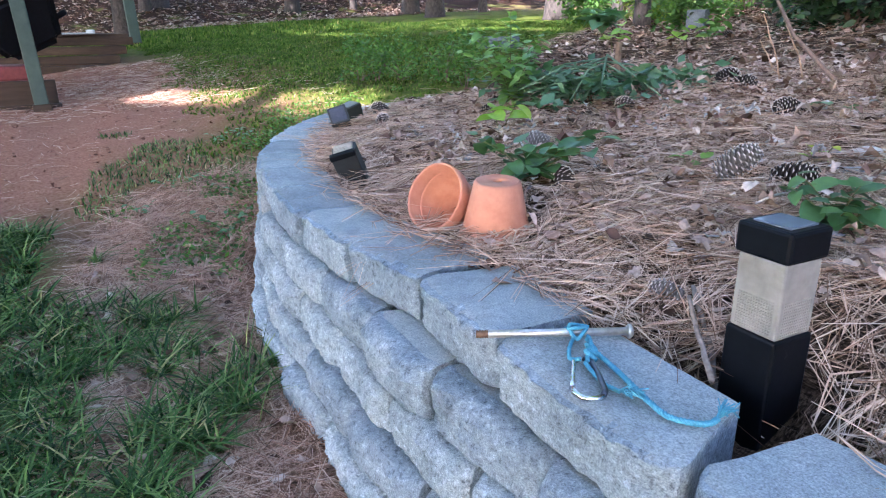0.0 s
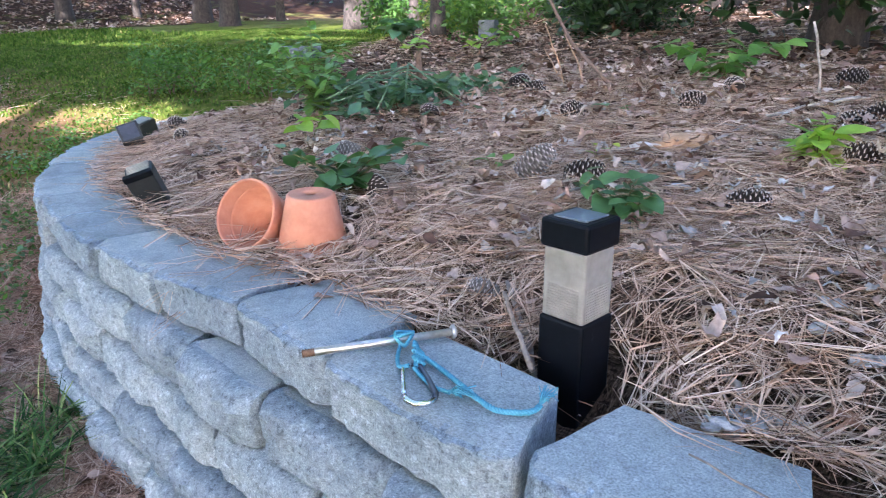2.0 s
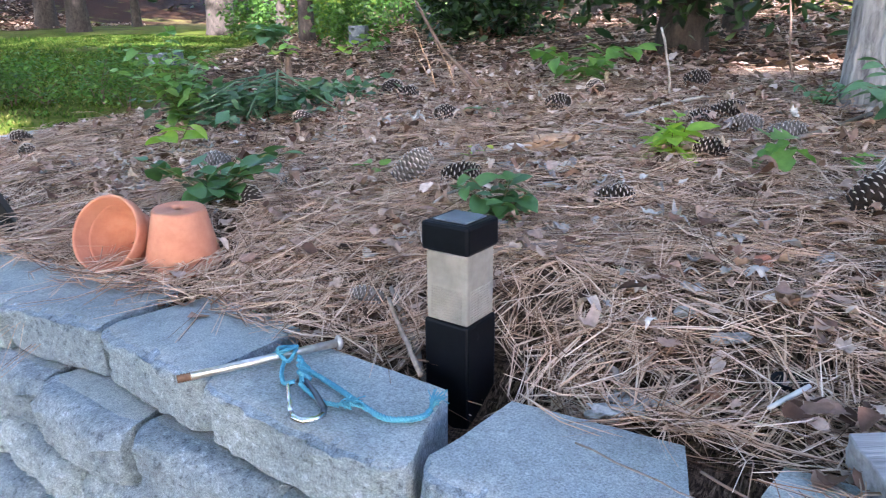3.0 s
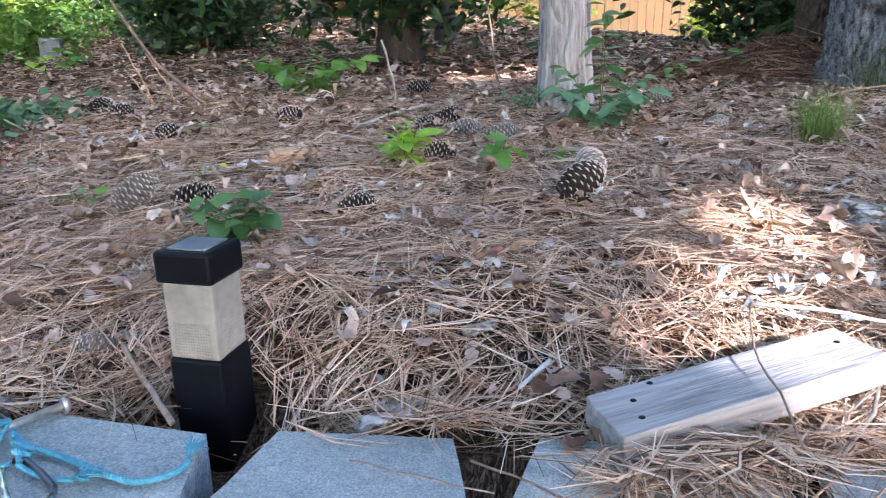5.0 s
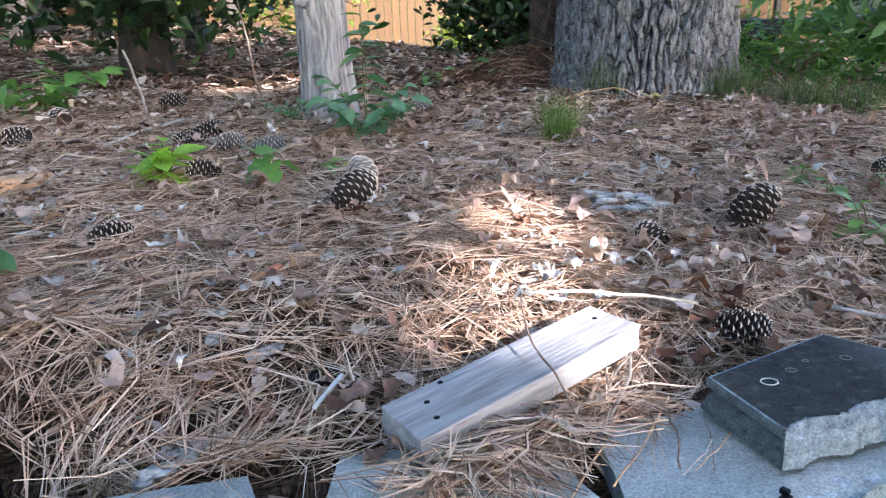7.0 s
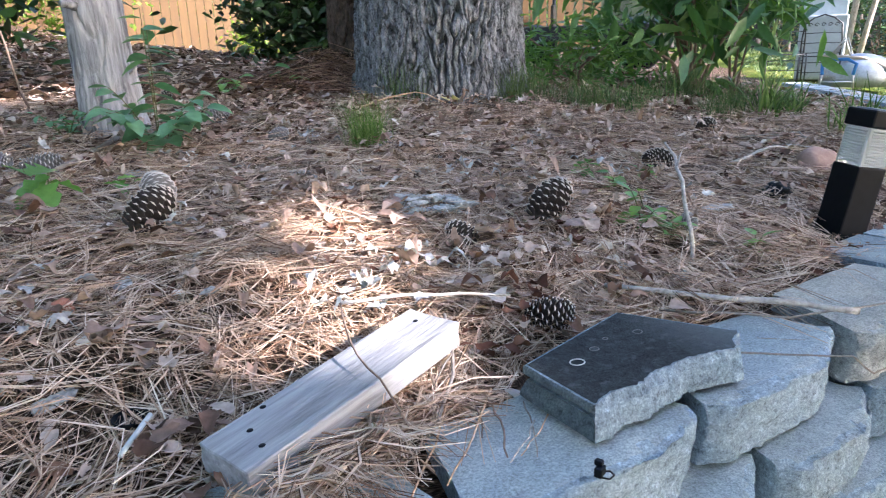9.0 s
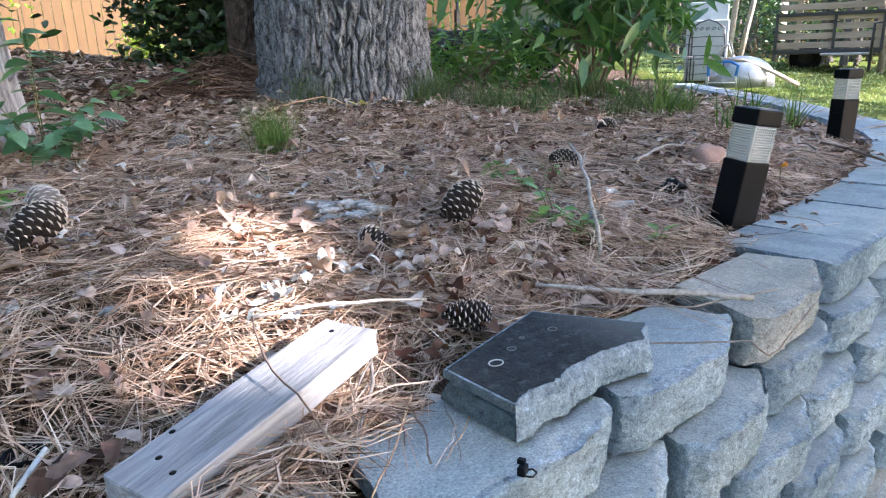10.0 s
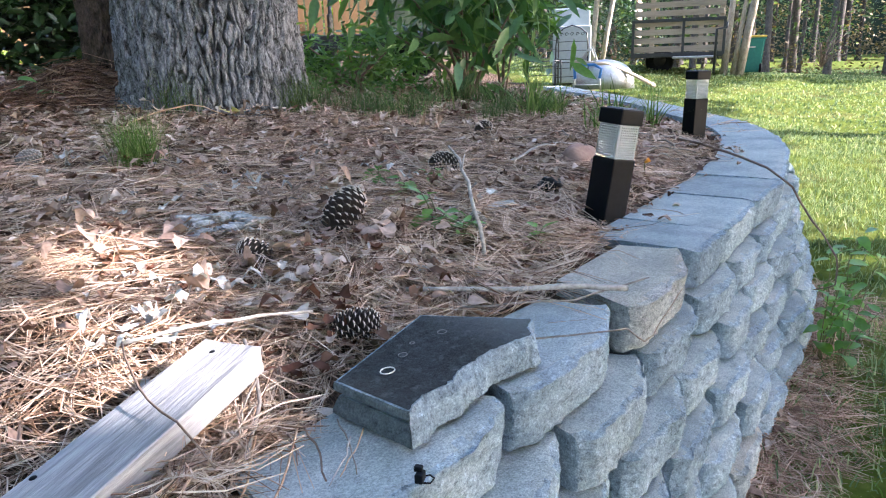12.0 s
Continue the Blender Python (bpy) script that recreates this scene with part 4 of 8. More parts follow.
sx, sy = scatter(4200, -9, -2.9, -1.8, 1.9, lambda x, y: (inside(x, y) < -0.2) & (RNG.random(len(x)) < np.clip(0.5 + 0.6 * smooth_noise(x, y, 2.2, 81), 0.08, 1)))
pine_straw("pine_straw", sx, sy, "thin scatter of needles on the bare red soil", MAT_STRAW, (0.06, 0.13), 0.0018, 0.008, 2, lawn_z)
lx, ly = scatter(1500, -9, -2.9, -1.8, 1.9, lambda x, y: inside(x, y) < -0.2)
dead_leaves("leaf_litter", lx, ly, lawn_z(lx, ly) + RNG.uniform(0.003, 0.012, len(lx)), RNG.uniform(0.006, 0.016, len(lx)), "dead leaves and bark crumbs on the red soil", MAT_REDLEAF)

lx, ly = scatter(15000, -34, -17.6, -5, 12, lambda x, y: inside(x, y) < -0.2)
dead_leaves("leaf_litter", lx, ly, lawn_z(lx, ly) + RNG.uniform(0.01, 0.05, len(lx)), RNG.uniform(0.03, 0.07, len(lx)), "drifts of brown leaves on the bank under the woods", MAT_DEADLEAF)

s_, w_ = RNG.uniform(-0.20, 0.17, 480), RNG.uniform(-0.085, -0.045, 480)
sx, sy = 0.212 + 0.870 * s_ - 0.493 * w_, 0.774 + 0.493 * s_ + 0.870 * w_
pine_straw("pine_straw", sx, sy, "needles banked against the board", MAT_STRAW, (0.06, 0.12), pile=0.036)
lx, ly = scatter(30, 0.40, 0.62, 0.80, 1.0, lambda x, y: inside(x, y) > 0.15)
dead_leaves("leaf_litter", lx, ly, full_bed(lx, ly) + RNG.uniform(0.012, 0.05, len(lx)), RNG.uniform(0.010, 0.020, len(lx)), "crumpled brown leaves between the board and the loose block", MAT_REDLEAF, 0.45)
lx, ly = scatter(26, -0.02, 0.10, 0.70, 0.84, lambda x, y: inside(x, y) > 0.15)
dead_leaves("leaf_litter", lx, ly, full_bed(lx, ly) + RNG.uniform(0.012, 0.05, len(lx)), RNG.uniform(0.010, 0.022, len(lx)), "crumpled tan leaves at the end of the board", MAT_DEADLEAF, 0.45)

# ---- grass ----
def grass(name, x, y, label, mat, height=(0.05, 0.11), width=0.004, lean=0.5, rings=4, ground_of=lawn_z):
    n = len(x)
    t = np.linspace(0, 1, rings)[None, :]
    hd = (RNG.uniform(0, 2 * np.pi, n) + 1.2 * smooth_noise(x, y, 6, 4))[:, None]
    h = RNG.uniform(*height, n)[:, None]
    ln = np.abs(RNG.normal(lean, 0.35, n))[:, None]
    out = ln * h * t ** 1.8
    up = h * t * (1 - 0.35 * np.minimum(ln, 1.4) * t)
    cx, cy = x[:, None] + np.cos(hd) * out, y[:, None] + np.sin(hd) * out
    cz = ground_of(x, y)[:, None] - 0.004 + up
    w = width * RNG.uniform(0.7, 1.3, n)[:, None] * (1 - t ** 2 * 0.9) / 2
    a = np.stack([cx + np.sin(hd) * w, cy - np.cos(hd) * w, cz], -1)
    b = np.stack([cx - np.sin(hd) * w, cy + np.cos(hd) * w, cz + w * 0.4], -1)
    v = np.stack([a, b], 2).reshape(-1, 3)
    base = (np.arange(n) * rings * 2)[:, None] + (np.arange(rings - 1) * 2)[None, :]
    q = np.stack([base, base + 1, base + 3, base + 2], -1).reshape(-1, 4)
    ob = new(name, fast_mesh(name, v, quads=q, smooth=True))
    ob.data.materials.append(mat)
    return tagged(ob, label, "grass", kind="stuff")


MAT_GRASS = island_mat("grass_blade", [(0.0, (0.025, 0.06, 0.010)), (0.4, (0.065, 0.135, 0.022)), (0.8, (0.14, 0.215, 0.042)), (0.96, (0.20, 0.26, 0.06)), (1.0, (0.36, 0.32, 0.15))], 0.6, 0.45, gloss=0.06)
MAT_FESCUE = island_mat("dark_grass_blade", [(0.0, (0.008, 0.028, 0.009)), (0.45, (0.048, 0.122, 0.034)), (0.78, (0.125, 0.235, 0.07)), (0.93, (0.26, 0.37, 0.15)), (1.0, (0.45, 0.38, 0.2))], 0.42, 0.3)


# brighter copy of the grass blade: sunlight is put into its colour
MAT_LAWN_SUNLIT = island_mat("sun_toned_grass_blade", [(0.0, (0.055, 0.095, 0.055)), (0.4, (0.15, 0.225, 0.12)), (0.8, (0.30, 0.375, 0.21)), (0.96, (0.42, 0.46, 0.29)), (1.0, (0.58, 0.53, 0.38))], 0.6, 0.45, gloss=0.06)


def blob(x, y, cx, cy, rx, ry, turn=0.0):
    c, s = math.cos(radians(turn)), math.sin(radians(turn))
    u, w = (x - cx) * c + (y - cy) * s, -(x - cx) * s + (y - cy) * c
    return 1 - np.hypot(u / rx, w / ry)


near_grass = lambda x, y: np.maximum(blob(x, y, -2.2, -0.46, 1.2, 0.58, 16), blob(x, y, -1.55, 0.24, 0.6, 0.10, 140)) + 0.34 * smooth_noise(x, y, 7, 41) > 0.05
gx, gy = tufted_points(2900, 19, 0.014, -4.0, -0.6, -1.7, 0.5, near_grass)
grass("lawn_grass", gx, gy, "dark green tufts of uncut grass beside the straw", MAT_FESCUE, (0.04, 0.13), 0.0072, 1.05, 5)
gx, gy = scatter(1200, -4.0, -0.6, -1.7, 0.5, near_grass)
pine_straw("pine_straw", gx, gy, "dry needles caught in the grass", MAT_STRAW, pile=0.04, bundle=2, ground_of=lawn_z)
gx, gy = scatter(170000, -13, -3.6, -1.0, 8, lambda x, y: (inside(x, y) < -0.05) & (RNG.random(len(x)) < np.clip(0.75 + 0.5 * smooth_noise(x, y, 2.0, 51), 0.0, 1.0)) &
                 ((y - 0.55 - 0.10 * (-x - 5)) + 0.35 * smooth_noise(x, y, 3.0, 52) > 0.25))
grass("lawn_grass", gx, gy, "mown green lawn rising towards the woods", MAT_GRASS, (0.018, 0.042), 0.011, 0.9, 3)
gx, gy = scatter(16000, -18.6, -12, -2.5, 8, lambda x, y: (inside(x, y) < -0.3) & (x + 0.4 * np.sin(y * 1.7) > -18) & (y < 6.6 + 0.3 * np.sin(x)) & (y > -2 + 0.2 * smooth_noise(x, y, 1.0, 53)))
grass("lawn_grass", gx, gy, "far end of the mown lawn", MAT_GRASS, (0.05, 0.09), 0.022, 0.4, 3)
gx, gy = scatter(9000, -4.6, -2.7, 0.0, 1.6, lambda x, y: (inside(x, y) < -0.12) & (np.maximum(blob(x, y, -3.5, 0.62, 0.9, 0.32, 25), blob(x, y, -3.3, 0.15, 0.35, 0.12, 0)) + 0.5 * smooth_noise(x, y, 6, 61) > 0.22))
grass("lawn_grass", gx, gy, "sparse grass on bare red soil", MAT_FESCUE, (0.02, 0.055), 0.006, 0.9, 3)
gx, gy = tufted_points(9000, 10, 0.045, 0.9, 8, -1.2, 5.0, lambda x, y: (inside(x, y) < -0.16) & (RNG.random(len(x)) < np.clip(0.75 + 0.5 * smooth_noise(x, y, 3.0, 71) + 0.3 * (x - 1.0), 0.35, 1.0)))
grass("lawn_grass", gx, gy, "bright lawn below the curved wall", MAT_LAWN_SUNLIT, (0.03, 0.07), 0.0046, 0.8, 3)
gx, gy = scatter(80000, 7, 24, -3, 14, lambda x, y: inside(x, y) < -0.2)
grass("lawn_grass", gx, gy, "open mown lawn stretching to the trees", MAT_LAWN_SUNLIT, (0.03, 0.055), 0.018, 0.8, 3)

gx, gy = scatter(11000, -1.2, 4.2, -3.0, 0.35, lambda x, y: inside(x, y) < -0.35)
grass("lawn_grass", gx, gy, "short lawn before the wall", MAT_GRASS, (0.03, 0.07), 0.0055, 0.7, 3)
# ---- foliage helpers ----
def leaf_mesh(length, width, shape="ovate", fold=0.25, droop=0.35, wavy=0.0, seed=0, rows=7):
    """One leaf from the origin along +x, folded at its midrib and drooping."""
    rng = random.Random(seed)
    verts, faces = [], []
    for i in range(rows):
        t = i / (rows - 1)
        if shape == "ovate":
            w = math.sin(math.pi * t ** 0.75) ** 0.8
        elif shape == "lance":
            w = math.sin(math.pi * t ** 0.6) ** 1.1
        elif shape == "heart":
            w = math.sin(math.pi * (0.22 + 0.78 * t)) ** 0.7
        else:
            w = (0.25 + 0.75 * abs(math.sin(2.6 * math.pi * t + 0.5))) * math.sin(math.pi * min(1, t * 0.9 + 0.08)) ** 0.5
        w = max(w, 0.03) * width / 2
        x, z = length * t, -droop * length * t * t
        jl, jr = (1 + wavy * rng.uniform(-1, 1)), (1 + wavy * rng.uniform(-1, 1))
        verts += [(x, -w * jl, z + fold * w + wavy * 0.2 * w * rng.uniform(-1, 1)), (x, 0, z), (x, w * jr, z + fold * w + wavy * 0.2 * w * rng.uniform(-1, 1))]
        if i:
            a = 3 * (i - 1)
            faces += [(a, a + 3, a + 4, a + 1), (a + 1, a + 4, a + 5, a + 2)]
    return mesh_from("leaf", verts, faces, True)


def leaf_material(name, stops, trans=0.3, rough=0.4, by="object"):
    m, nt, b = nodes_of(name)
    if by == "object":
        r = nt.nodes.new("ShaderNodeObjectInfo").outputs["Random"]
    else:
        r = nt.nodes.new("ShaderNodeNewGeometry").outputs["Random Per Island"]
    col = ramp(nt, r, stops)
    n = noise_tex(nt, coords(nt, True), 55, 4)
    col = mix(nt, 0.5, col, ramp(nt, n, [(0.3, (0.6, 0.62, 0.6)), (0.7, (1.2, 1.2, 1.15))]), "MULTIPLY")
    nt.links.new(col, b.inputs["Base Color"])
    b.inputs["Roughness"].default_value = rough
    bump(nt, b, n, 0.3, 0.002)
    tr = nt.nodes.new("ShaderNodeBsdfTranslucent")
    nt.links.new(mix(nt, 1.0, col, (1.6, 1.7, 0.6), "MULTIPLY"), tr.inputs[0])
    ms = nt.nodes.new("ShaderNodeMixShader")
    ms.inputs[0].default_value = trans
    nt.links.new(b.outputs[0], ms.inputs[1])
    nt.links.new(tr.outputs[0], ms.inputs[2])
    nt.links.new(ms.outputs[0], nt.nodes["Material Output"].inputs[0])
    return m


MAT_LEAF = leaf_material("green_leaf", [(0, (0.075, 0.19, 0.045)), (0.6, (0.12, 0.27, 0.065)), (1, (0.18, 0.34, 0.08))])
MAT_LEAF_DARK = leaf_material("dark_leaf", [(0, (0.035, 0.105, 0.040)), (0.6, (0.06, 0.155, 0.055)), (1, (0.095, 0.21, 0.07))], 0.2, 0.4)
MAT_LEAF_LIGHT = leaf_material("light_leaf", [(0, (0.19, 0.38, 0.06)), (0.6, (0.27, 0.46, 0.08)), (1, (0.42, 0.48, 0.09))], 0.35)
MAT_LEAF_BLUE = leaf_material("bluish_leaf", [(0, (0.075, 0.19, 0.11)), (1, (0.14, 0.29, 0.17))], 0.25)
MAT_STEM = plain("plant_stem", [(0.3, (0.09, 0.10, 0.035)), (0.7, (0.17, 0.15, 0.06))], 40, 0.7)
MAT_TWIG = plain("grey_twig", [(0.3, (0.11, 0.09, 0.075)), (0.55, (0.24, 0.205, 0.18)), (0.8, (0.42, 0.38, 0.35))], 30, 0.85, relief=0.5, depth=0.002)
MAT_TWIG_PALE = plain("bleached_twig", [(0.3, (0.17, 0.15, 0.14)), (0.55, (0.40, 0.37, 0.34)), (0.8, (0.60, 0.57, 0.54))], 40, 0.85, relief=0.5, depth=0.002)
MAT_TWIG_DARK = plain("brown_twig", [(0.3, (0.10, 0.065, 0.05)), (0.7, (0.24, 0.165, 0.13))], 30, 0.85, relief=0.5, depth=0.002)
LEAVES = {k: [leaf_mesh(1.0, w, sh, 0.25, d, wv, i) for i, (w, d) in enumerate(((wd, 0.2), (wd * 1.1, 0.45), (wd * 0.9, 0.05)))]
          for k, sh, wd, wv in (("ovate", "ovate", 0.62, 0.12), ("lance", "lance", 0.34, 0.05), ("heart", "heart", 0.8, 0.08), ("lobed", "lobed", 0.75, 0.15))}


def leafy_plant(name, label, at, stems, leaf, mat, size, count, seed, category="plant", spread=55, stem_r=0.0022, top_only=False, two_rows=False):
    """Stems as (heading, lean from upright, length); leaves along each, each leaf a part."""
    rng = random.Random(seed)
    ob = thing(name, label, category, at)
    for hd, lean, ln in stems:
        pts, p, a = [], Vector((rng.uniform(-0.008, 0.008), rng.uniform(-0.008, 0.008), -0.01)), radians(lean) * 0.35
        for i in range(6):
            pts.append(p.copy())
            p = p + Vector((math.cos(radians(hd)) * math.sin(a), math.sin(radians(hd)) * math.sin(a), math.cos(a))) * ln / 5
            a += radians(lean) * 0.15 + rng.uniform(-0.06, 0.06)
        part("stem", tube(pts, [stem_r * (1 - 0.1 * i) for i in range(6)], 5), MAT_STEM, ob)
        for k in range(count):
            t = (0.55 + 0.45 * (k + 1) / count) if top_only else (0.2 + 0.8 * (k + 1) / count)
            f = min(t * 5, 4.999)
            q = pts[int(f)].lerp(pts[int(f) + 1], f - int(f))
            if two_rows:
                turn = hd + (70 if k % 2 else -70) * (1 if k < count - 1 else 0) + rng.uniform(-10, 10)
                pitch = rng.uniform(-12, 18)
            else:
                turn = hd + k * 137.5 + rng.uniform(-spread, spread)
                pitch = rng.uniform(-30, 22)
            s = size * rng.uniform(0.7, 1.15) * (1 - 0.25 * (t if not two_rows else 0))
            part("leaf", LEAVES[leaf][rng.randrange(3)], None, ob, at=Matrix.Translation(q) @ pose(0, 0, 0, rng.uniform(-25, 25), pitch, turn) @ Matrix.Scale(s, 4))
    for c in ob.children:
        if c.name.startswith("leaf"):
            c.material_slots[0].link = "OBJECT" if c.material_slots else "DATA"
            if c.material_slots:
                c.material_slots[0].material = mat
    return ob


for group in LEAVES.values():
    for me in group:
        me.materials.append(MAT_LEAF)


def leaf_cloud(pos, size, aspect, rng, up=0.3, droop=0.2):
    """Many small folded leaves at given places."""
    n = len(pos)
    d = rng.normal(0, 1, (n, 3))
    d[:, 2] = d[:, 2] * 0.5 - droop
    d /= np.linalg.norm(d, axis=1)[:, None]
    nr = rng.normal(0, 1, (n, 3))
    nr[:, 2] += up * 4
    s = np.cross(d, nr)
    s /= np.linalg.norm(s, axis=1)[:, None] + 1e-9
    nr = np.cross(s, d)
    L = (size * rng.uniform(0.6, 1.25, n))[:, None]
    W = L * aspect
    if size > 0.25:
        m = pos + d * L * 0.45
        v = np.stack([pos, m + s * W * 0.5 + nr * W * 0.2, pos + d * L, m - s * W * 0.5 + nr * W * 0.2], 1).reshape(-1, 3)
        b = (np.arange(n) * 4)[:, None]
        return fast_mesh("foliage", v, tris=np.concatenate([b + np.array([[0, 1, 2]]), b + np.array([[0, 2, 3]])]))
    if size > 0.09:
        def along(t, side, rise):
            return pos + d * L * t + s * W * side + nr * W * rise
        rows_ = [pos, along(0.28, 0.40, 0.10), along(0.62, 0.36, 0.08), pos + d * L - nr * W * 0.10, along(0.62, -0.36, 0.08), along(0.28, -0.40, 0.10), along(0.28, 0, -0.04), along(0.62, 0, -0.06)]
        v = np.stack(rows_, 1).reshape(-1, 3)
        b = (np.arange(n) * 8)[:, None]
        faces_ = ((0, 1, 6), (1, 2, 7), (1, 7, 6), (2, 3, 7), (3, 4, 7), (4, 5, 6), (4, 6, 7), (5, 0, 6))
        return fast_mesh("foliage", v, tris=np.concatenate([b + np.array([f]) for f in faces_]), smooth=True)
    base, tip = pos, pos + d * L
    mid = pos + d * L * 0.45 - nr * W * 0.18
    v = np.stack([base, mid + s * W * 0.5 + nr * W * 0.18, tip, mid - s * W * 0.5 + nr * W * 0.18, mid], 1).reshape(-1, 3)
    b = (np.arange(n) * 5)[:, None]
    t = np.concatenate([b + np.array([[0, 1, 4]]), b + np.array([[1, 2, 4]]), b + np.array([[2, 3, 4]]), b + np.array([[3, 0, 4]])])
    return fast_mesh("foliage", v, tris=t)


def clumps(n_clump, per, centre, radii, spread, rng, hollow=0.35):
    """Leaf places: clumps through an ellipsoid, thinner at its heart."""
    d = rng.normal(0, 1, (n_clump, 3))
    d /= np.linalg.norm(d, axis=1)[:, None]
    r = (hollow + (1 - hollow) * rng.random(n_clump) ** 0.5)[:, None]
    c = np.array(centre) + d * r * np.array(radii) * (1 + 0.25 * rng.normal(0, 1, (n_clump, 1)))
    return np.repeat(c, per, 0) + rng.normal(0, spread, (n_clump * per, 3)), c


MAT_FOL_DARK = leaf_material("dark_evergreen_foliage", [(0, (0.012, 0.035, 0.014)), (0.6, (0.025, 0.065, 0.022)), (1, (0.05, 0.11, 0.035))], 0.15, 0.35, "island")
MAT_FOL = leaf_material("broadleaf_foliage", [(0, (0.04, 0.11, 0.025)), (0.6, (0.075, 0.18, 0.04)), (1, (0.13, 0.26, 0.06))], 0.35, 0.4, "island")
# darker copy of MAT_FOL with shade put into the leaf colour
MAT_FOL_SHADED = leaf_material("shade_toned_broadleaf_foliage", [(0, (0.009, 0.03, 0.012)), (0.6, (0.022, 0.066, 0.022)), (1, (0.055, 0.125, 0.038))], 0.25, 0.4, "island")
# lit copy of MAT_FOL: the sun on the leaves is put into the colour
MAT_FOL_SUN = leaf_material("sun_toned_yellow_green_foliage", [(0, (0.07, 0.14, 0.02)), (0.6, (0.13, 0.21, 0.03)), (1, (0.25, 0.30, 0.06))], 0.45, 0.45, "island")
MAT_PINE_FOL = leaf_material("pine_foliage", [(0, (0.06, 0.10, 0.05)), (1, (0.14, 0.20, 0.10))], 0.35, 0.5, "island")


def shrub(name, label, at, radii, lift, mat, leaf, aspect, n_clump, per, seed, spread=0.09, stems=7, category="shrub", droop=0.25):
    rng, rr = np.random.default_rng(seed), random.Random(seed)
    ob = thing(name, label, category, at)
    pos, c = clumps(n_clump, per, (0, 0, lift), radii, spread, rng)
    part("foliage", leaf_cloud(pos, leaf, aspect, rng, droop=droop), mat, ob)
    thick = min(1.0, max(radii) / 0.6)
    for i in range(stems):
        e = c[rr.randrange(len(c))]
        part("branch", tube([(0, 0, -0.06), (e[0] * 0.3 + rr.uniform(-.05, .05), e[1] * 0.3, e[2] * 0.5), tuple(e)], [0.014 * thick, 0.010 * thick, 0.004 * thick], 6), MAT_TWIG_DARK, ob)
    return ob


def tree(name, label, at, r, height, mat_bark, crown=None, seed=1, lean=(0, 0), sides=40, rings=40, ridge=0.012):
    """Trunk with a few limbs; crown: (centre, radii, material, leaf, aspect, clumps, per clump)."""
    rr = random.Random(seed)
    ob = thing(name, label, "tree", at)
    part("trunk", trunk_mesh(r, r * 0.72, height, sides, rings, r * 0.35, ridge, seed * 1.7, lean), mat_bark, ob)
    if crown:
        centre, radii, mat, leaf, aspect, nc, per = crown
        rng = np.random.default_rng(seed)
        pos, c = clumps(nc, per, centre, radii, leaf * 1.6, rng)
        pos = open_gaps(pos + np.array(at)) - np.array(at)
        part("crown", leaf_cloud(pos, leaf, aspect, rng), mat, ob)
        for i in range(6):
            e = c[rr.randrange(len(c))]
            z0 = height * rr.uniform(0.55, 0.95)
            way_ = np.array([Vector(at) + Vector((0, 0, z0)).lerp(Vector(e), t / 8) for t in range(9)])
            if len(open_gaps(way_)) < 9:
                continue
            part("limb", tube([(lean[0] * z0, lean[1] * z0, z0), tuple(Vector(e) * 0.5 + Vector((lean[0] * z0, lean[1] * z0, z0)) * 0.5), tuple(e)], [r * 0.35, r * 0.2, r * 0.06], 7), mat_bark, ob)
    return ob


# crown gaps placed to cast sun patches: x, y, half length, half width, turn
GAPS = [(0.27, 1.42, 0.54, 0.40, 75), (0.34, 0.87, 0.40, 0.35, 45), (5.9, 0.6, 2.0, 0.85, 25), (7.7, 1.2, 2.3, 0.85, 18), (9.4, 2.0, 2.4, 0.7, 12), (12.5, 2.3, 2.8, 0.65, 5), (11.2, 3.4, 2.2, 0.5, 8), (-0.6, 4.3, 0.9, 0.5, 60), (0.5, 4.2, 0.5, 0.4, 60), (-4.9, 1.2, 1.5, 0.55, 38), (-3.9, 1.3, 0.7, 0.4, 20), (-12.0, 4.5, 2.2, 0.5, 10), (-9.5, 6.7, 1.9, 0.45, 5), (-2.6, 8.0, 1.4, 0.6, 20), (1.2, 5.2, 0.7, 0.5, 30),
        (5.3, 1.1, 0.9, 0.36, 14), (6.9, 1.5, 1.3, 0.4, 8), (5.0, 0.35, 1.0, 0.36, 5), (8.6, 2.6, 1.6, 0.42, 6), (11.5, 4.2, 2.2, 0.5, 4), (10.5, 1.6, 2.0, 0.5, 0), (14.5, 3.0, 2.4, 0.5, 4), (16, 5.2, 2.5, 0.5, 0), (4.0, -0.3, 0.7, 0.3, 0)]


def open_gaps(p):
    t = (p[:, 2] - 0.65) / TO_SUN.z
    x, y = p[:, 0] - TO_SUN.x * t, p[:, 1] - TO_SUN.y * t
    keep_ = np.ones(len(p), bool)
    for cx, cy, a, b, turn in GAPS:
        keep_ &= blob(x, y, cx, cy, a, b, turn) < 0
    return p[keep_]


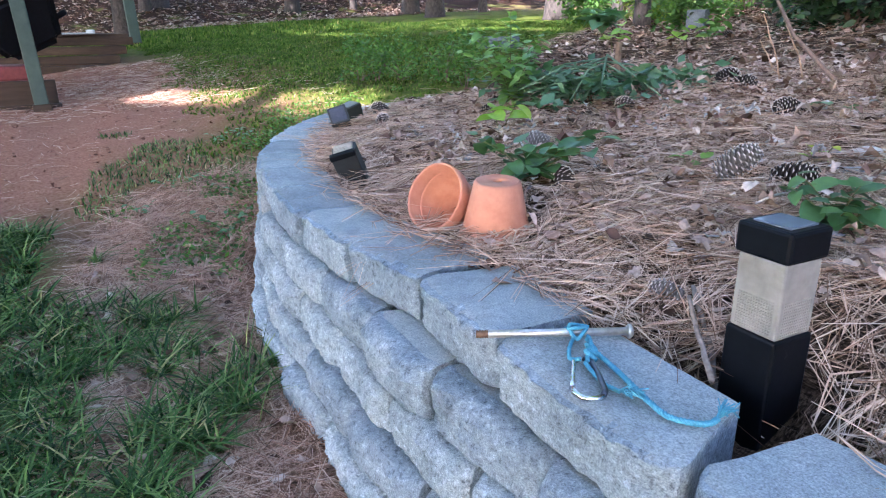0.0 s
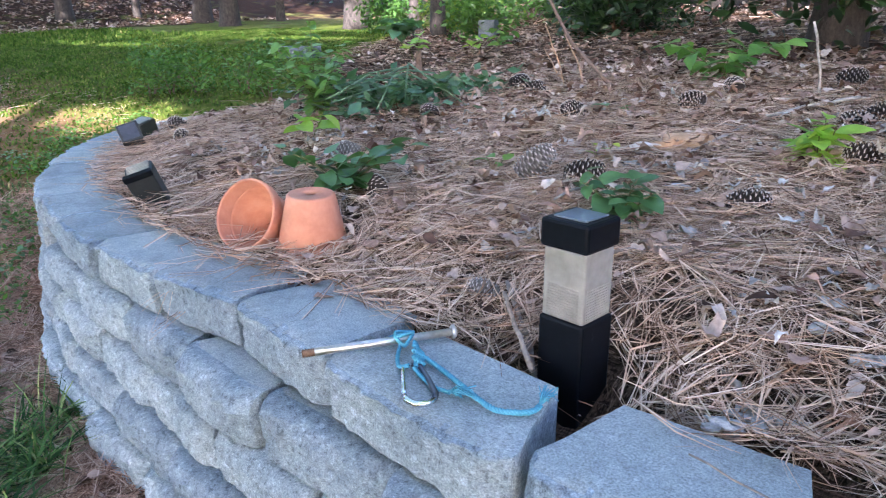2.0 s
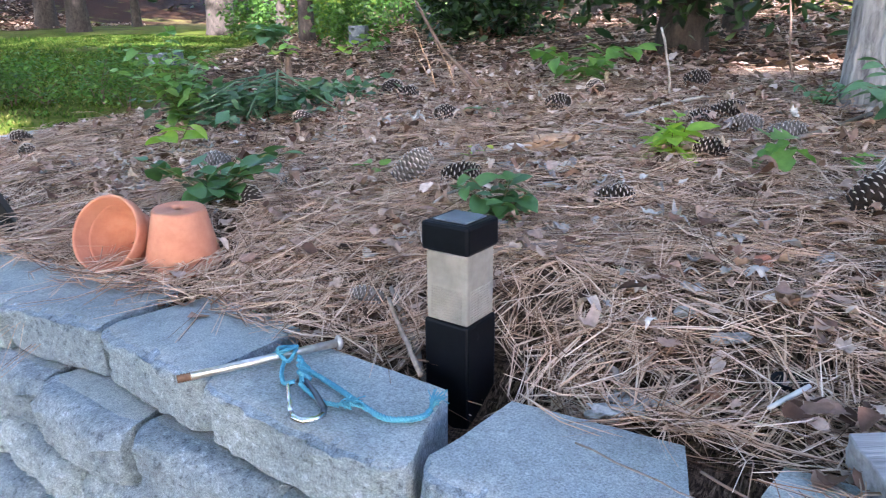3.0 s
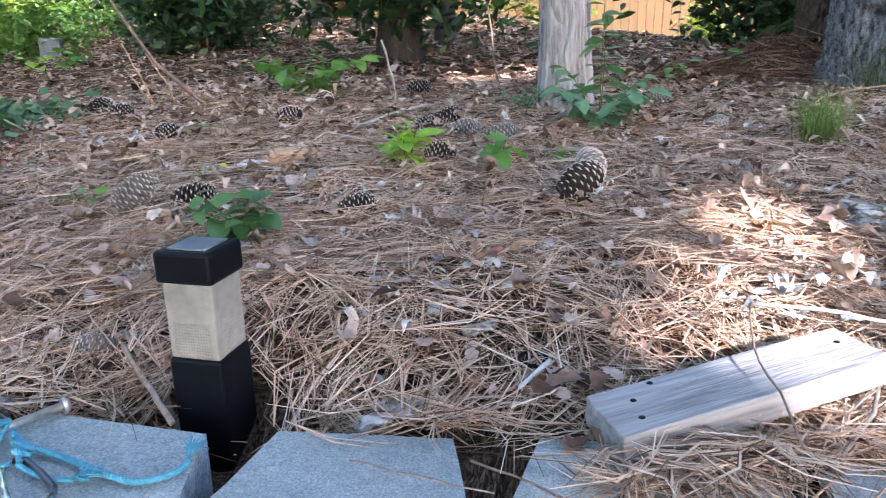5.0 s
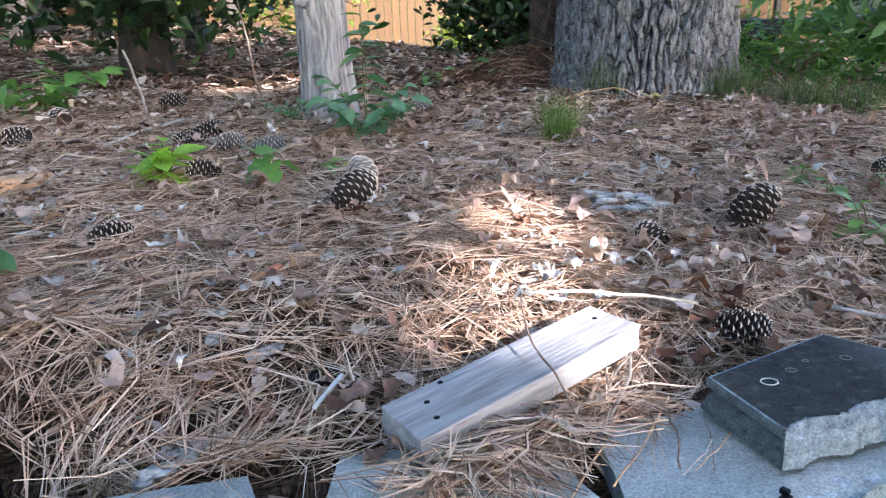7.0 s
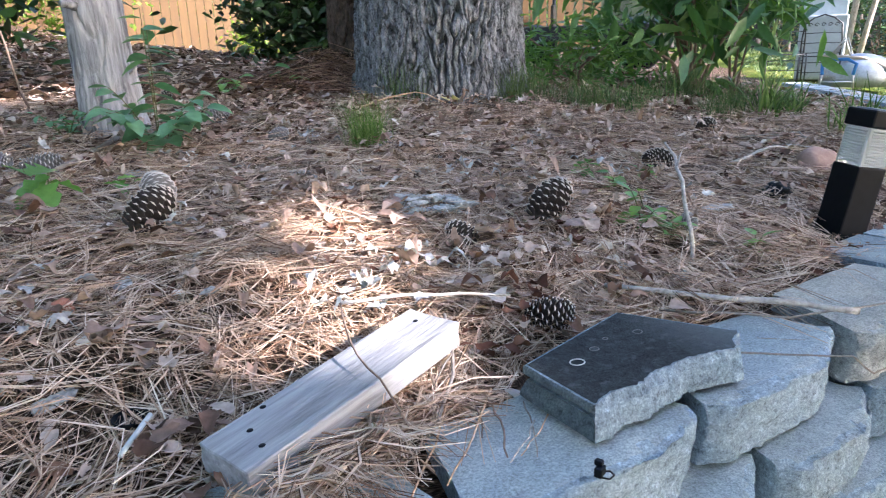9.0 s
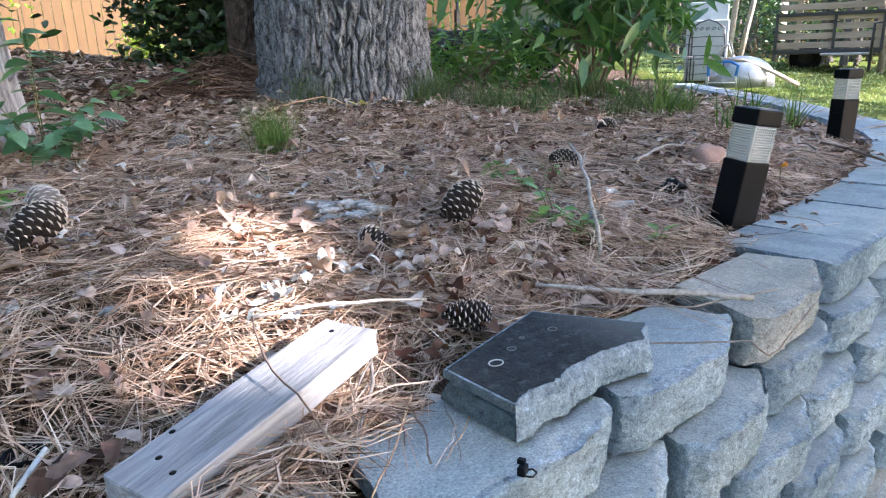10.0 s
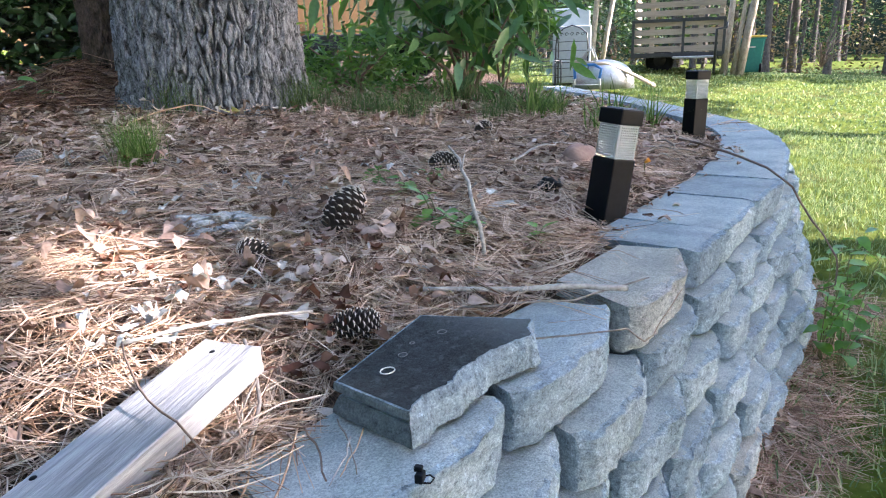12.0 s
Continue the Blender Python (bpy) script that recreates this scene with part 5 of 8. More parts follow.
# ---- trees added to shade the garden, crowns out of view ----
MAT_BARK_DARK = bark_material("dark_bark", (0.012, 0.010, 0.009), (0.075, 0.062, 0.055))
# lightened bark for far trunks: distance haze is put into its colour
MAT_BARK_HAZE = bark_material("hazed_pine_bark", (0.045, 0.038, 0.033), (0.15, 0.125, 0.105))
MAT_BARK_PALE = bark_material("pale_bark", (0.22, 0.18, 0.14), (0.48, 0.42, 0.35), 0.7)
for i, (x, y, cz, rx, ry, rz, nc) in enumerate(((3.6, -9.2, 6.6, 3.2, 2.8, 2.2, 380), (9.7, -9.6, 6.6, 3.2, 2.8, 2.2, 900), (13.6, -9.0, 6.4, 2.8, 2.6, 2.0, 210), (4.0, -4.6, 6.8, 3.2, 2.8, 2.0, 360),
                                                (8.4, -4.8, 6.8, 3.2, 2.8, 2.0, 360), (12.2, -3.4, 6.8, 2.8, 2.6, 2.0, 200), (-0.6, -9.0, 6.6, 3.0, 2.8, 2.2, 340), (0.4, -5.4, 6.8, 2.8, 2.6, 2.0, 280),
                                                (-4.4, -8.0, 6.6, 3.2, 2.8, 2.2, 300), (18.0, -8.0, 6.2, 3.4, 2.8, 2.2, 200), (22.0, -5.0, 6.0, 3.4, 2.8, 2.2, 200), (26.5, -3.0, 6.4, 3.6, 3.0, 2.2, 180), (24.0, -9.0, 6.6, 3.6, 3.0, 2.2, 180), (30.0, 2.0, 6.6, 3.6, 3.0, 2.2, 160), (6.2, -12.6, 7.6, 3.2, 2.8, 2.0, 450),
                                                (-9.0, -6.0, 6.8, 3.4, 3.0, 2.2, 320), (-13.5, -4.0, 6.8, 3.4, 3.0, 2.2, 300), (-7.2, -1.2, 8.0, 3.0, 2.6, 1.8, 240), (-18.5, -3.0, 7.0, 3.6, 3.0, 2.2, 240), (-14.5, 1.5, 8.6, 3.2, 2.6, 1.8, 200), (-11.5, -8.5, 7.2, 4.6, 3.6, 2.4, 260), (-19.0, -8.0, 7.2, 4.6, 3.6, 2.4, 260), (-24.0, -3.5, 7.6, 4.6, 3.8, 2.4, 240), (-22.5, 3.0, 8.0, 4.2, 3.8, 2.4, 220), (-29.0, 2.0, 8.4, 4.6, 3.8, 2.4, 200), (-27.0, 8.0, 8.4, 4.6, 3.8, 2.4, 200), (-31.0, -4.0, 8.4, 4.6, 3.8, 2.4, 200))):
    tree("added_shade_tree", "tall broadleaf tree added to shade the garden, crown out of view", (x, y, float(lawn_z(x, y))), 0.16, cz - 0.5, MAT_BARK_DARK, ((0, 0, cz), (rx, ry, rz), MAT_FOL, 0.34, 0.6, nc, 15), 60 + i)

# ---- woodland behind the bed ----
tree("oak_tree", "young oak with dark bark and low leafy branches", (-1.12, 4.55, on_bed(-1.12, 4.5)), 0.14, 3.0, MAT_BARK_DARK, ((0.12, -0.30, 0.70), (1.05, 0.6, 0.22), MAT_FOL_SHADED, 0.115, 0.46, 290, 13), 3, (0.02, 0))
tree("oak_tree", "slim oak trunk in the undergrowth", (-1.0, 5.6, on_bed(-1.0, 5.6)), 0.08, 3.2, MAT_BARK_DARK, None, 4)
tree("pine_tree", "distant pine trunk with reddish bark", (-3.3, 8.6, on_bed(-3.3, 8.6)), 0.24, 5.0, MAT_BARK_DARK, None, 5)
for i, (x, y, r) in enumerate(((-6.6, 6.9, 0.10), (-8.6, 8.4, 0.08), (-10.4, 8.6, 0.2), (-4.6, 10.2, 0.14), (-12.5, 10.5, 0.2), (-15, 8.6, 0.22), (-18, 9.5, 0.25), (-7.2, 11.5, 0.18), (-2.2, 7.4, 0.09), (-21, 7, 0.22), (-23, 3.5, 0.25), (-1.9, 10.4, 0.12), (-13.5, 14, 0.2))):
    tree("woodland_tree", "bare lower trunk of a woodland tree", (x, y, float(full_bed(x, y)) - 0.05), r, 4.5, MAT_BARK_DARK, None, 20 + i, (0.02 * math.sin(i * 2.1), 0), 20, 14)
shrub("holly_shrub", "dense dark evergreen shrub beside the pine", (1.85, 6.2, on_bed(1.9, 6.0)), (0.90, 0.6, 1.05), 0.85, MAT_FOL_DARK, 0.10, 0.55, 900, 12, 31)
shrub("evergreen_shrub", "dark shrub in the shade of the woods", (-3.3, 5.9, on_bed(-3.3, 5.9)), (0.8, 0.6, 0.8), 0.7, MAT_FOL_DARK, 0.10, 0.55, 480, 12, 32)
for i, (x, y, r, m) in enumerate(((-4.9, 8.0, 0.6, MAT_FOL), (-6.3, 8.6, 0.7, MAT_FOL), (-7.6, 9.3, 0.8, MAT_FOL_SUN), (-2.3, 9.3, 0.7, MAT_FOL_SUN), (-0.4, 9.4, 0.8, MAT_FOL_SUN),
                                  (2.2, 11.9, 0.35, MAT_FOL_SUN), (-9.4, 10.2, 0.9, MAT_FOL_DARK), (-11.5, 11.5, 1.0, MAT_FOL), (-5.6, 10.8, 1.0, MAT_FOL_DARK),
                                  (-3.9, 7.1, 0.35, MAT_FOL), (-5.5, 6.5, 0.4, MAT_FOL), (-6.9, 7.6, 0.45, MAT_FOL_SUN), (-8.2, 7.4, 0.4, MAT_FOL))):
    shrub("undergrowth_shrub", "leafy undergrowth at the edge of the woods", (x, y, float(full_bed(x, y)) - 0.05), (r, r * 0.8, r * 0.9), r * 0.75, m, 0.085, 0.55, int(150 * r + 40), 12, 200 + i, 0.11, 5)


def far_woods(name, label, x0, x1, y0, y1, base, top, n, seed, mat, leaf=0.5):
    """A screen of distant foliage, uneven and open at places."""
    rng = np.random.default_rng(seed)
    x = rng.uniform(x0, x1, n)
    t = (x - x0) / (x1 - x0)
    y = y0 + (y1 - y0) * t + rng.normal(0, 1.2, n)
    z = base + (top - base) * rng.random(n) ** 0.8
    k = np.sin(x * 1.7 + z * 0.9) + np.sin(x * 0.61 + 1 + z * 1.9) + rng.normal(0, 0.5, n) > -0.9
    ob = new(name, leaf_cloud(np.stack([x, y, z], -1)[k], leaf, 0.6, rng))
    ob.data.materials.append(mat)
    return tagged(ob, label, "woods", kind="stuff")


far_woods("far_woods", "dim green woods far behind the lawn", -46, -6, 8, 26, 1.4, 9, 9000, 1, MAT_FOL_DARK)
far_woods("far_woods", "dim green woods at the top of the lawn", -36, -34, -14, 12, 1.2, 8, 6000, 6, MAT_FOL_DARK)


def backdrop_material():
    m, nt, b = nodes_of("distant_woods")
    v = coords(nt, True)
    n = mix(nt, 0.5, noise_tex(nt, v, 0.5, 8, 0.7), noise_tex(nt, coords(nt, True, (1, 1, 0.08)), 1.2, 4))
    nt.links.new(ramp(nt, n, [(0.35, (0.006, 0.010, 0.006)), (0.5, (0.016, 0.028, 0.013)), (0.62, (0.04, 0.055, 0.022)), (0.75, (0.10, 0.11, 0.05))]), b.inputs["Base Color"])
    b.inputs["Roughness"].default_value = 1.0
    return m


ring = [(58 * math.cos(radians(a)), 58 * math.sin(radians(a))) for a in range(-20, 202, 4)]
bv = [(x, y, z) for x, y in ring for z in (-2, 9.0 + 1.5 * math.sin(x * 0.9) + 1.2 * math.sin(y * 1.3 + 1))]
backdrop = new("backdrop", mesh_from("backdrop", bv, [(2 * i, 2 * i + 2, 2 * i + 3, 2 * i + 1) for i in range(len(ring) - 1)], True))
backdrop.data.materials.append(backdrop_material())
tagged(backdrop, "dim wall of distant woodland round the garden", "woods", kind="structure")
far_woods("far_woods", "green woods behind the fence", -12, 14, 22, 20, 1.0, 9, 8000, 2, MAT_FOL)
far_woods("far_woods", "sunlit leaves in the woods behind the fence", -12, 14, 19, 18, 1.0, 9, 3000, 3, MAT_FOL_SUN, 0.35)
far_woods("far_woods", "tall pines beyond the open lawn", 24, 46, 26, 4, 2.2, 12, 30000, 4, MAT_PINE_FOL, 0.24)
MAT_BRUSH = leaf_material("tan_brush", [(0, (0.07, 0.055, 0.025)), (0.6, (0.16, 0.11, 0.06)), (1, (0.26, 0.19, 0.10))], 0.3, 0.6, "island")
far_woods("far_woods", "scrubby tan brush below the far pines", 24, 46, 25, 3, 0.6, 3.0, 9000, 5, MAT_BRUSH, 0.16)
for i in range(34):
    x = 23.0 + 0.66 * i
    y = 24 - 0.61 * i + 1.5 * math.sin(i * 2.7)
    tree("pine_tree", "slender distant pine trunk past the lawn", (x, y, float(lawn_z(x, y)) - 0.05), 0.11 + 0.04 * (i % 3), 9.0, MAT_BARK_DARK, None, 40 + i, (0.03 * math.sin(i), 0), 12, 8)

far_woods("far_woods", "soft green pine boughs along the far lawn edge", 17.5, 21.5, 14, 2.0, 1.3, 9, 24000, 7, MAT_PINE_FOL, 0.17)
far_woods("far_woods", "low tan brush along the far lawn edge", 17.2, 21.2, 14, 2.0, 0.25, 1.15, 2600, 8, MAT_BRUSH, 0.10)
for i in range(26):
    t = i / 25
    x, y = 17.8 + 4.0 * t + 1.1 * math.sin(i * 2.3), 13.5 - 11.5 * t + 0.5 * math.sin(i * 5.1)
    tree("pine_tree", "slender grey-brown pine trunk at the lawn edge", (x, y, float(lawn_z(x, y)) - 0.05), 0.05 + 0.035 * (i % 3), 7.0, MAT_BARK_HAZE, None, 340 + i, (0.04 * math.sin(i * 1.7), 0.02 * math.cos(i)), 10, 8)
# pine crown out of view, added to cut skylight over the bed
pine_rng = np.random.default_rng(77)
pos, _c = clumps(330, 18, (0.2, 0.4, 8.4), (3.8, 3.4, 1.6), 0.4, pine_rng)
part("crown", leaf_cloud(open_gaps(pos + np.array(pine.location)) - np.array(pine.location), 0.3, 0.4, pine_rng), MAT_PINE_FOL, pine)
# trees added so that their unseen crowns darken the woodland floor
for i, (x, y, cz) in enumerate(((-3.3, 6.2, 6.6), (-7.0, 9.6, 6.2), (-1.2, 9.2, 6.4), (-11.5, 12.0, 6.4), (-16.5, 11.0, 6.4), (-5.0, 13.5, 6.0), (2.5, 9.4, 6.8), (-21.0, 9.0, 6.4))):
    tree("added_canopy_tree", "tall woodland tree added to close off the sky over the bed's back", (x, y, float(full_bed(x, y)) - 0.05), 0.11, cz - 1.0, MAT_BARK_DARK, ((0, 0, cz), (3.0, 2.6, 1.5), MAT_FOL, 0.34, 0.6, 220, 15), 300 + i, sides=18, rings=16)

# ---- wooden fence ----
MAT_FENCE = plain("cedar_fence", [(0.3, (0.052, 0.024, 0.006)), (0.55, (0.078, 0.040, 0.009)), (0.8, (0.105, 0.058, 0.014))], 5, 0.75, relief=0.4, depth=0.003, fine=8, stretch=(1, 1, 0.1))
fence = thing("picket_fence", "new yellow cedar privacy fence of upright boards", "fence")
rail_z = lambda x: 1.15 + 0.055 * max(0, 2 - x)
pk = bpy.data.meshes.new("picket")
bmp = box(0.138, 0.018, 1.75, (0, 0, 0.875), 0.003, 1)
bmp.to_mesh(pk)
bmp.free()
pk.materials.append(MAT_FENCE)
for i in range(135):
    x = -11.0 + i * 0.146
    y = 13.2 if x < 5 else 13.2 - (x - 5) * 0.62
    part("picket", pk, None, fence, at=pose(x, y, rail_z(x) - 0.02 + 0.01 * math.sin(i * 12.9), 0, 0, 0 if x < 5 else -31.8))
for zz in (0.3, 1.4):
    part("rail", tube([(-11.1, 13.25, rail_z(-11.1) + zz), (2, 13.25, rail_z(2) + zz), (5, 13.25, 1.15 + zz), (8.7, 10.96, 1.15 + zz)], 0.04, 4), MAT_FENCE, fence)
MAT_OLDBLOCK = block_material("old_concrete", 0.5)
MAT_RING = plain("faint_lime", [(0.3, (0.14, 0.145, 0.15)), (0.7, (0.26, 0.26, 0.26))], 60, 0.9)
MAT_GRIME_SHADE = block_material("grimy_shaded_concrete", 0.55, cast=(1.0, 0.97, 0.90))


# ---- loose dark block with moulded lip and white rings ----
def loose_block():
    ob = thing("loose_block", "loose dark-topped concrete wall block lying askew on the wall", "concrete block", (0.446, 0.590, 0.603), tilt=(0.5, -0.8))
    corners = [(0.010, 0.012), (0.104, 0.030), (0.187, 0.047), (0.272, 0.040), (0.316, 0.080), (0.213, 0.218), (-0.006, 0.138)]
    outline, broken = [], []
    for i, (p, q) in enumerate(zip(corners, corners[1:] + corners[:1])):
        n = max(2, int(math.hypot(q[0] - p[0], q[1] - p[1]) / 0.006))
        for k in range(n):
            outline.append(Vector((p[0] + (q[0] - p[0]) * k / n, p[1] + (q[1] - p[1]) * k / n, 0)))
            broken.append(1.0 if i < 3 else 0.75 if i == 3 else 0.0)
    count = len(outline)
    normals = []
    for i in range(count):
        d = outline[(i + 1) % count] - outline[i - 1]
        normals.append(Vector((d.y, -d.x, 0)).normalized())

    def ring(bm, z, inset, slope):
        made = []
        for p, nrm, br in zip(outline, normals, broken):
            q = Vector((p.x * 24, p.y * 24, z * 9))
            rough = br * (0.007 * noise.noise(q) + 0.007 * abs(noise.noise(q * 2.4)) + 0.003 * noise.noise(q * 6) - 0.004 + slope)
            made.append(bm.verts.new(p + nrm * (rough - inset * (1 - br)) + Vector((0, 0, z))))
        return made

    def stack(name, levels, mat, label="", cap=True):
        bm = bmesh.new()
        rings = [ring(bm, z, inset, slope) for z, inset, slope in levels]
        for lo, hi in zip(rings[:-1], rings[1:]):
            for i in range(count):
                bm.faces.new((lo[i], lo[(i + 1) % count], hi[(i + 1) % count], hi[i]))
        if cap:
            bm.faces.new(rings[0][::-1])
            bm.faces.new(rings[-1])
        pt = part(name, bm, mat, ob, label)
        # left faces: brown grime, with the side's shade put into the dark tone
        pt.data.materials.append(MAT_GRIME_SHADE)
        for f in pt.data.polygons:
            if f.normal.x < -0.7 and abs(f.normal.z) < 0.6 and f.center.x < 0.02:
                f.material_index = 1
        return pt

    stack("lower_body", [(0.0, -0.007, 0.012), (0.006, -0.006, 0.0115), (0.014, -0.002, 0.0100), (0.0225, 0.003, 0.0080), (0.0232, 0.015, 0.0079), (0.0304, 0.015, 0.0055)], MAT_BLOCK, "grooved rough lower half")
    stack("upper_body", [(0.0300, 0.002, 0.0056), (0.032, -0.003, 0.0042), (0.036, -0.003, 0.0022), (0.040, -0.003, 0.0005), (0.043, -0.001, -0.0015)], MAT_BLOCK)
    bm = bmesh.new()
    bm.faces.new(ring(bm, 0.0436, 0.002, -0.0035))
    part("dark_face", bm, MAT_SLAB, ob, "blackened smooth upper face")
    for i, (x, y, r) in enumerate(((0.057, 0.110, 0.0105), (0.101, 0.131, 0.007), (0.190, 0.146, 0.0075), (0.135, 0.150, 0.004))):
        ring_pts = [(x + r * math.cos(a * 0.5236), y + r * 0.8 * math.sin(a * 0.5236), 0.0442) for a in range(13)]
        part("ring_mark", tube(ring_pts, 0.0010 if i == 0 else 0.0007, 4), MAT_WHITE if i == 0 else MAT_RING, ob, "pale lime ring stain")
    return ob


MAT_WHITE = plain("pale_lime", [(0.3, (0.45, 0.45, 0.44)), (0.7, (0.68, 0.68, 0.66))], 30, 0.85)
loose_block()

# ---- bolt, rope, carabiner ----
MAT_STEEL = plain("galvanised_steel", [(0.3, (0.42, 0.41, 0.39)), (0.7, (0.68, 0.67, 0.64))], 40, 0.38, 0.85, 0.15)
MAT_CHROME = plain("polished_metal", [(0.3, (0.72, 0.73, 0.75)), (0.7, (0.86, 0.87, 0.88))], 20, 0.16, 1.0, 0.03)
MAT_RUST = plain("rusted_steel", [(0.3, (0.13, 0.07, 0.045)), (0.7, (0.27, 0.17, 0.11))], 50, 0.8, 0.3, 0.4)
MAT_ROPE = plain("blue_twine", [(0.3, (0.035, 0.20, 0.31)), (0.55, (0.07, 0.32, 0.44)), (0.8, (0.20, 0.46, 0.56))], 120, 0.6, relief=0.6, depth=0.001)
MAT_GUNMETAL = plain("dark_anodised_metal", [(0.3, (0.07, 0.08, 0.10)), (0.7, (0.13, 0.14, 0.17))], 20, 0.3, 0.9, 0.05)
bolt = thing("steel_bolt", "long galvanised carriage bolt with a rusty threaded tip", "bolt")
ba, bb = Vector((-0.727, 0.478, 0.6105)), Vector((-0.612, 0.680, 0.6125))
part("shank", tube([ba.lerp(bb, t) for t in (0.075, 0.5, 0.97)], 0.0062, 12), MAT_STEEL, bolt)
part("thread", tube([ba.lerp(bb, i / 120) for i in range(0, 10)], [0.0060 if i % 2 else 0.0052 for i in range(10)], 10), MAT_RUST, bolt, "rusty threaded tip")
part("head", tube([ba.lerp(bb, t) for t in (0.965, 0.985, 1.0)], [0.0115, 0.0115, 0.006], 6), MAT_STEEL, bolt, "hexagonal bolt head")


def twisted(points, r, twist=70.0, strands=3, step=0.003):
    """Laid rope: strands wound about a path."""
    pts = [Vector(p) for p in points]
    dense = []
    for i in range(len(pts) - 1):
        p0, p1, p2, p3 = pts[max(i - 1, 0)], pts[i], pts[i + 1], pts[min(i + 2, len(pts) - 1)]
        n = max(2, int((p2 - p1).length / step))
        for k in range(n):
            t = k / n
            dense.append(0.5 * ((2 * p1) + (p2 - p0) * t + (2 * p0 - 5 * p1 + 4 * p2 - p3) * t * t + (3 * p1 - p0 - 3 * p2 + p3) * t ** 3))
    dense.append(pts[-1])
    bms, run = [], 0.0
    out = bmesh.new()
    for s in range(strands):
        path, run = [], 0.0
        for i, p in enumerate(dense):
            d = (dense[min(i + 1, len(dense) - 1)] - dense[max(i - 1, 0)]).normalized()
            u = Vector((0, 0, 1)) - d * d.z
            u = u.normalized() if u.length > 1e-3 else Vector((1, 0, 0))
            w = d.cross(u)
            if i:
                run += (p - dense[i - 1]).length
            a = run * twist * 6.28 + s * 6.283 / strands
            path.append(p + (u * math.cos(a) + w * math.sin(a)) * r * 0.5)
        me = tube(path, r * 0.56, 5)
        out.from_mesh(me)
        bpy.data.meshes.remove(me)
    return out


rope = thing("twine", "frayed blue polypropylene twine knotted to bolt and carabiner", "rope")
RZ = 0.6055
part("long_run", twisted([(-0.600, 0.590, RZ + 0.006), (-0.563, 0.588, RZ), (-0.521, 0.577, RZ), (-0.467, 0.561, RZ), (-0.437, 0.556, RZ), (-0.418, 0.564, RZ), (-0.401, 0.581, RZ), (-0.400, 0.600, RZ)], 0.0042), MAT_ROPE, rope)
part("knot", join(twisted([(-0.664, 0.612, RZ + 0.012), (-0.672, 0.596, RZ + 0.004), (-0.646, 0.600, RZ + 0.018), (-0.650, 0.625, RZ + 0.012), (-0.662, 0.600, RZ + 0.016), (-0.640, 0.596, RZ + 0.004), (-0.644, 0.618, RZ + 0.014)], 0.0034),
                  twisted([(-0.650, 0.600, RZ + 0.004), (-0.628, 0.572, RZ), (-0.604, 0.553, RZ), (-0.588, 0.556, RZ + 0.006)], 0.0034)), MAT_ROPE, rope, "tight knot round the bolt")
part("hitch", join(twisted([(-0.634, 0.612, RZ + 0.006), (-0.612, 0.596, RZ + 0.010), (-0.592, 0.574, RZ + 0.008), (-0.580, 0.562, RZ + 0.004)], 0.0038),
                   twisted([(-0.622, 0.598, RZ + 0.012), (-0.604, 0.598, RZ + 0.002), (-0.604, 0.582, RZ + 0.014), (-0.590, 0.590, RZ + 0.002), (-0.592, 0.570, RZ + 0.013), (-0.578, 0.576, RZ + 0.002)], 0.004)), MAT_ROPE, rope)
part("tail", twisted([(-0.580, 0.558, RZ + 0.004), (-0.556, 0.552, RZ), (-0.528, 0.545, RZ), (-0.505, 0.550, RZ - 0.001)], 0.0034), MAT_ROPE, rope)
frr = random.Random(5)
for cxy, hd in (((-0.401, 0.598), 95), ((-0.507, 0.549), 10)):
    fr = bmesh.new()
    for i in range(30):
        a = radians(hd + frr.uniform(-20, 20))
        ln = frr.uniform(0.014, 0.036)
        me = tube([(cxy[0], cxy[1], RZ), (cxy[0] + math.cos(a) * ln * 0.6, cxy[1] + math.sin(a) * ln * 0.6, RZ + frr.uniform(0.002, 0.012)), (cxy[0] + math.cos(a + frr.uniform(-.3, .3)) * ln, cxy[1] + math.sin(a) * ln, RZ + frr.uniform(-0.002, 0.016))], 0.0009, 4)
        fr.from_mesh(me)
        bpy.data.meshes.remove(me)
    tagged(part("frayed_end", fr, MAT_ROPE, rope, "frayed strands of twine"), kind="stuff")
clip = thing("carabiner", "small chrome and dark metal carabiner on the twine", "carabiner")
part("spine", tube([(-0.592, 0.566, 0.607), (-0.580, 0.570, 0.607), (-0.546, 0.552, 0.607), (-0.513, 0.532, 0.607), (-0.505, 0.520, 0.607)], 0.0042, 10), MAT_GUNMETAL, clip, "dark anodised spine")
part("bow", tube([(-0.505, 0.521, 0.607), (-0.505, 0.508, 0.607), (-0.515, 0.497, 0.607), (-0.530, 0.496, 0.607), (-0.541, 0.502, 0.607)], 0.0042, 10), MAT_CHROME, clip, "bright chrome bow")
part("gate", tube([(-0.541, 0.502, 0.607), (-0.566, 0.525, 0.607), (-0.592, 0.548, 0.607), (-0.594, 0.560, 0.607)], 0.0034, 10), MAT_CHROME, clip, "chrome gate")

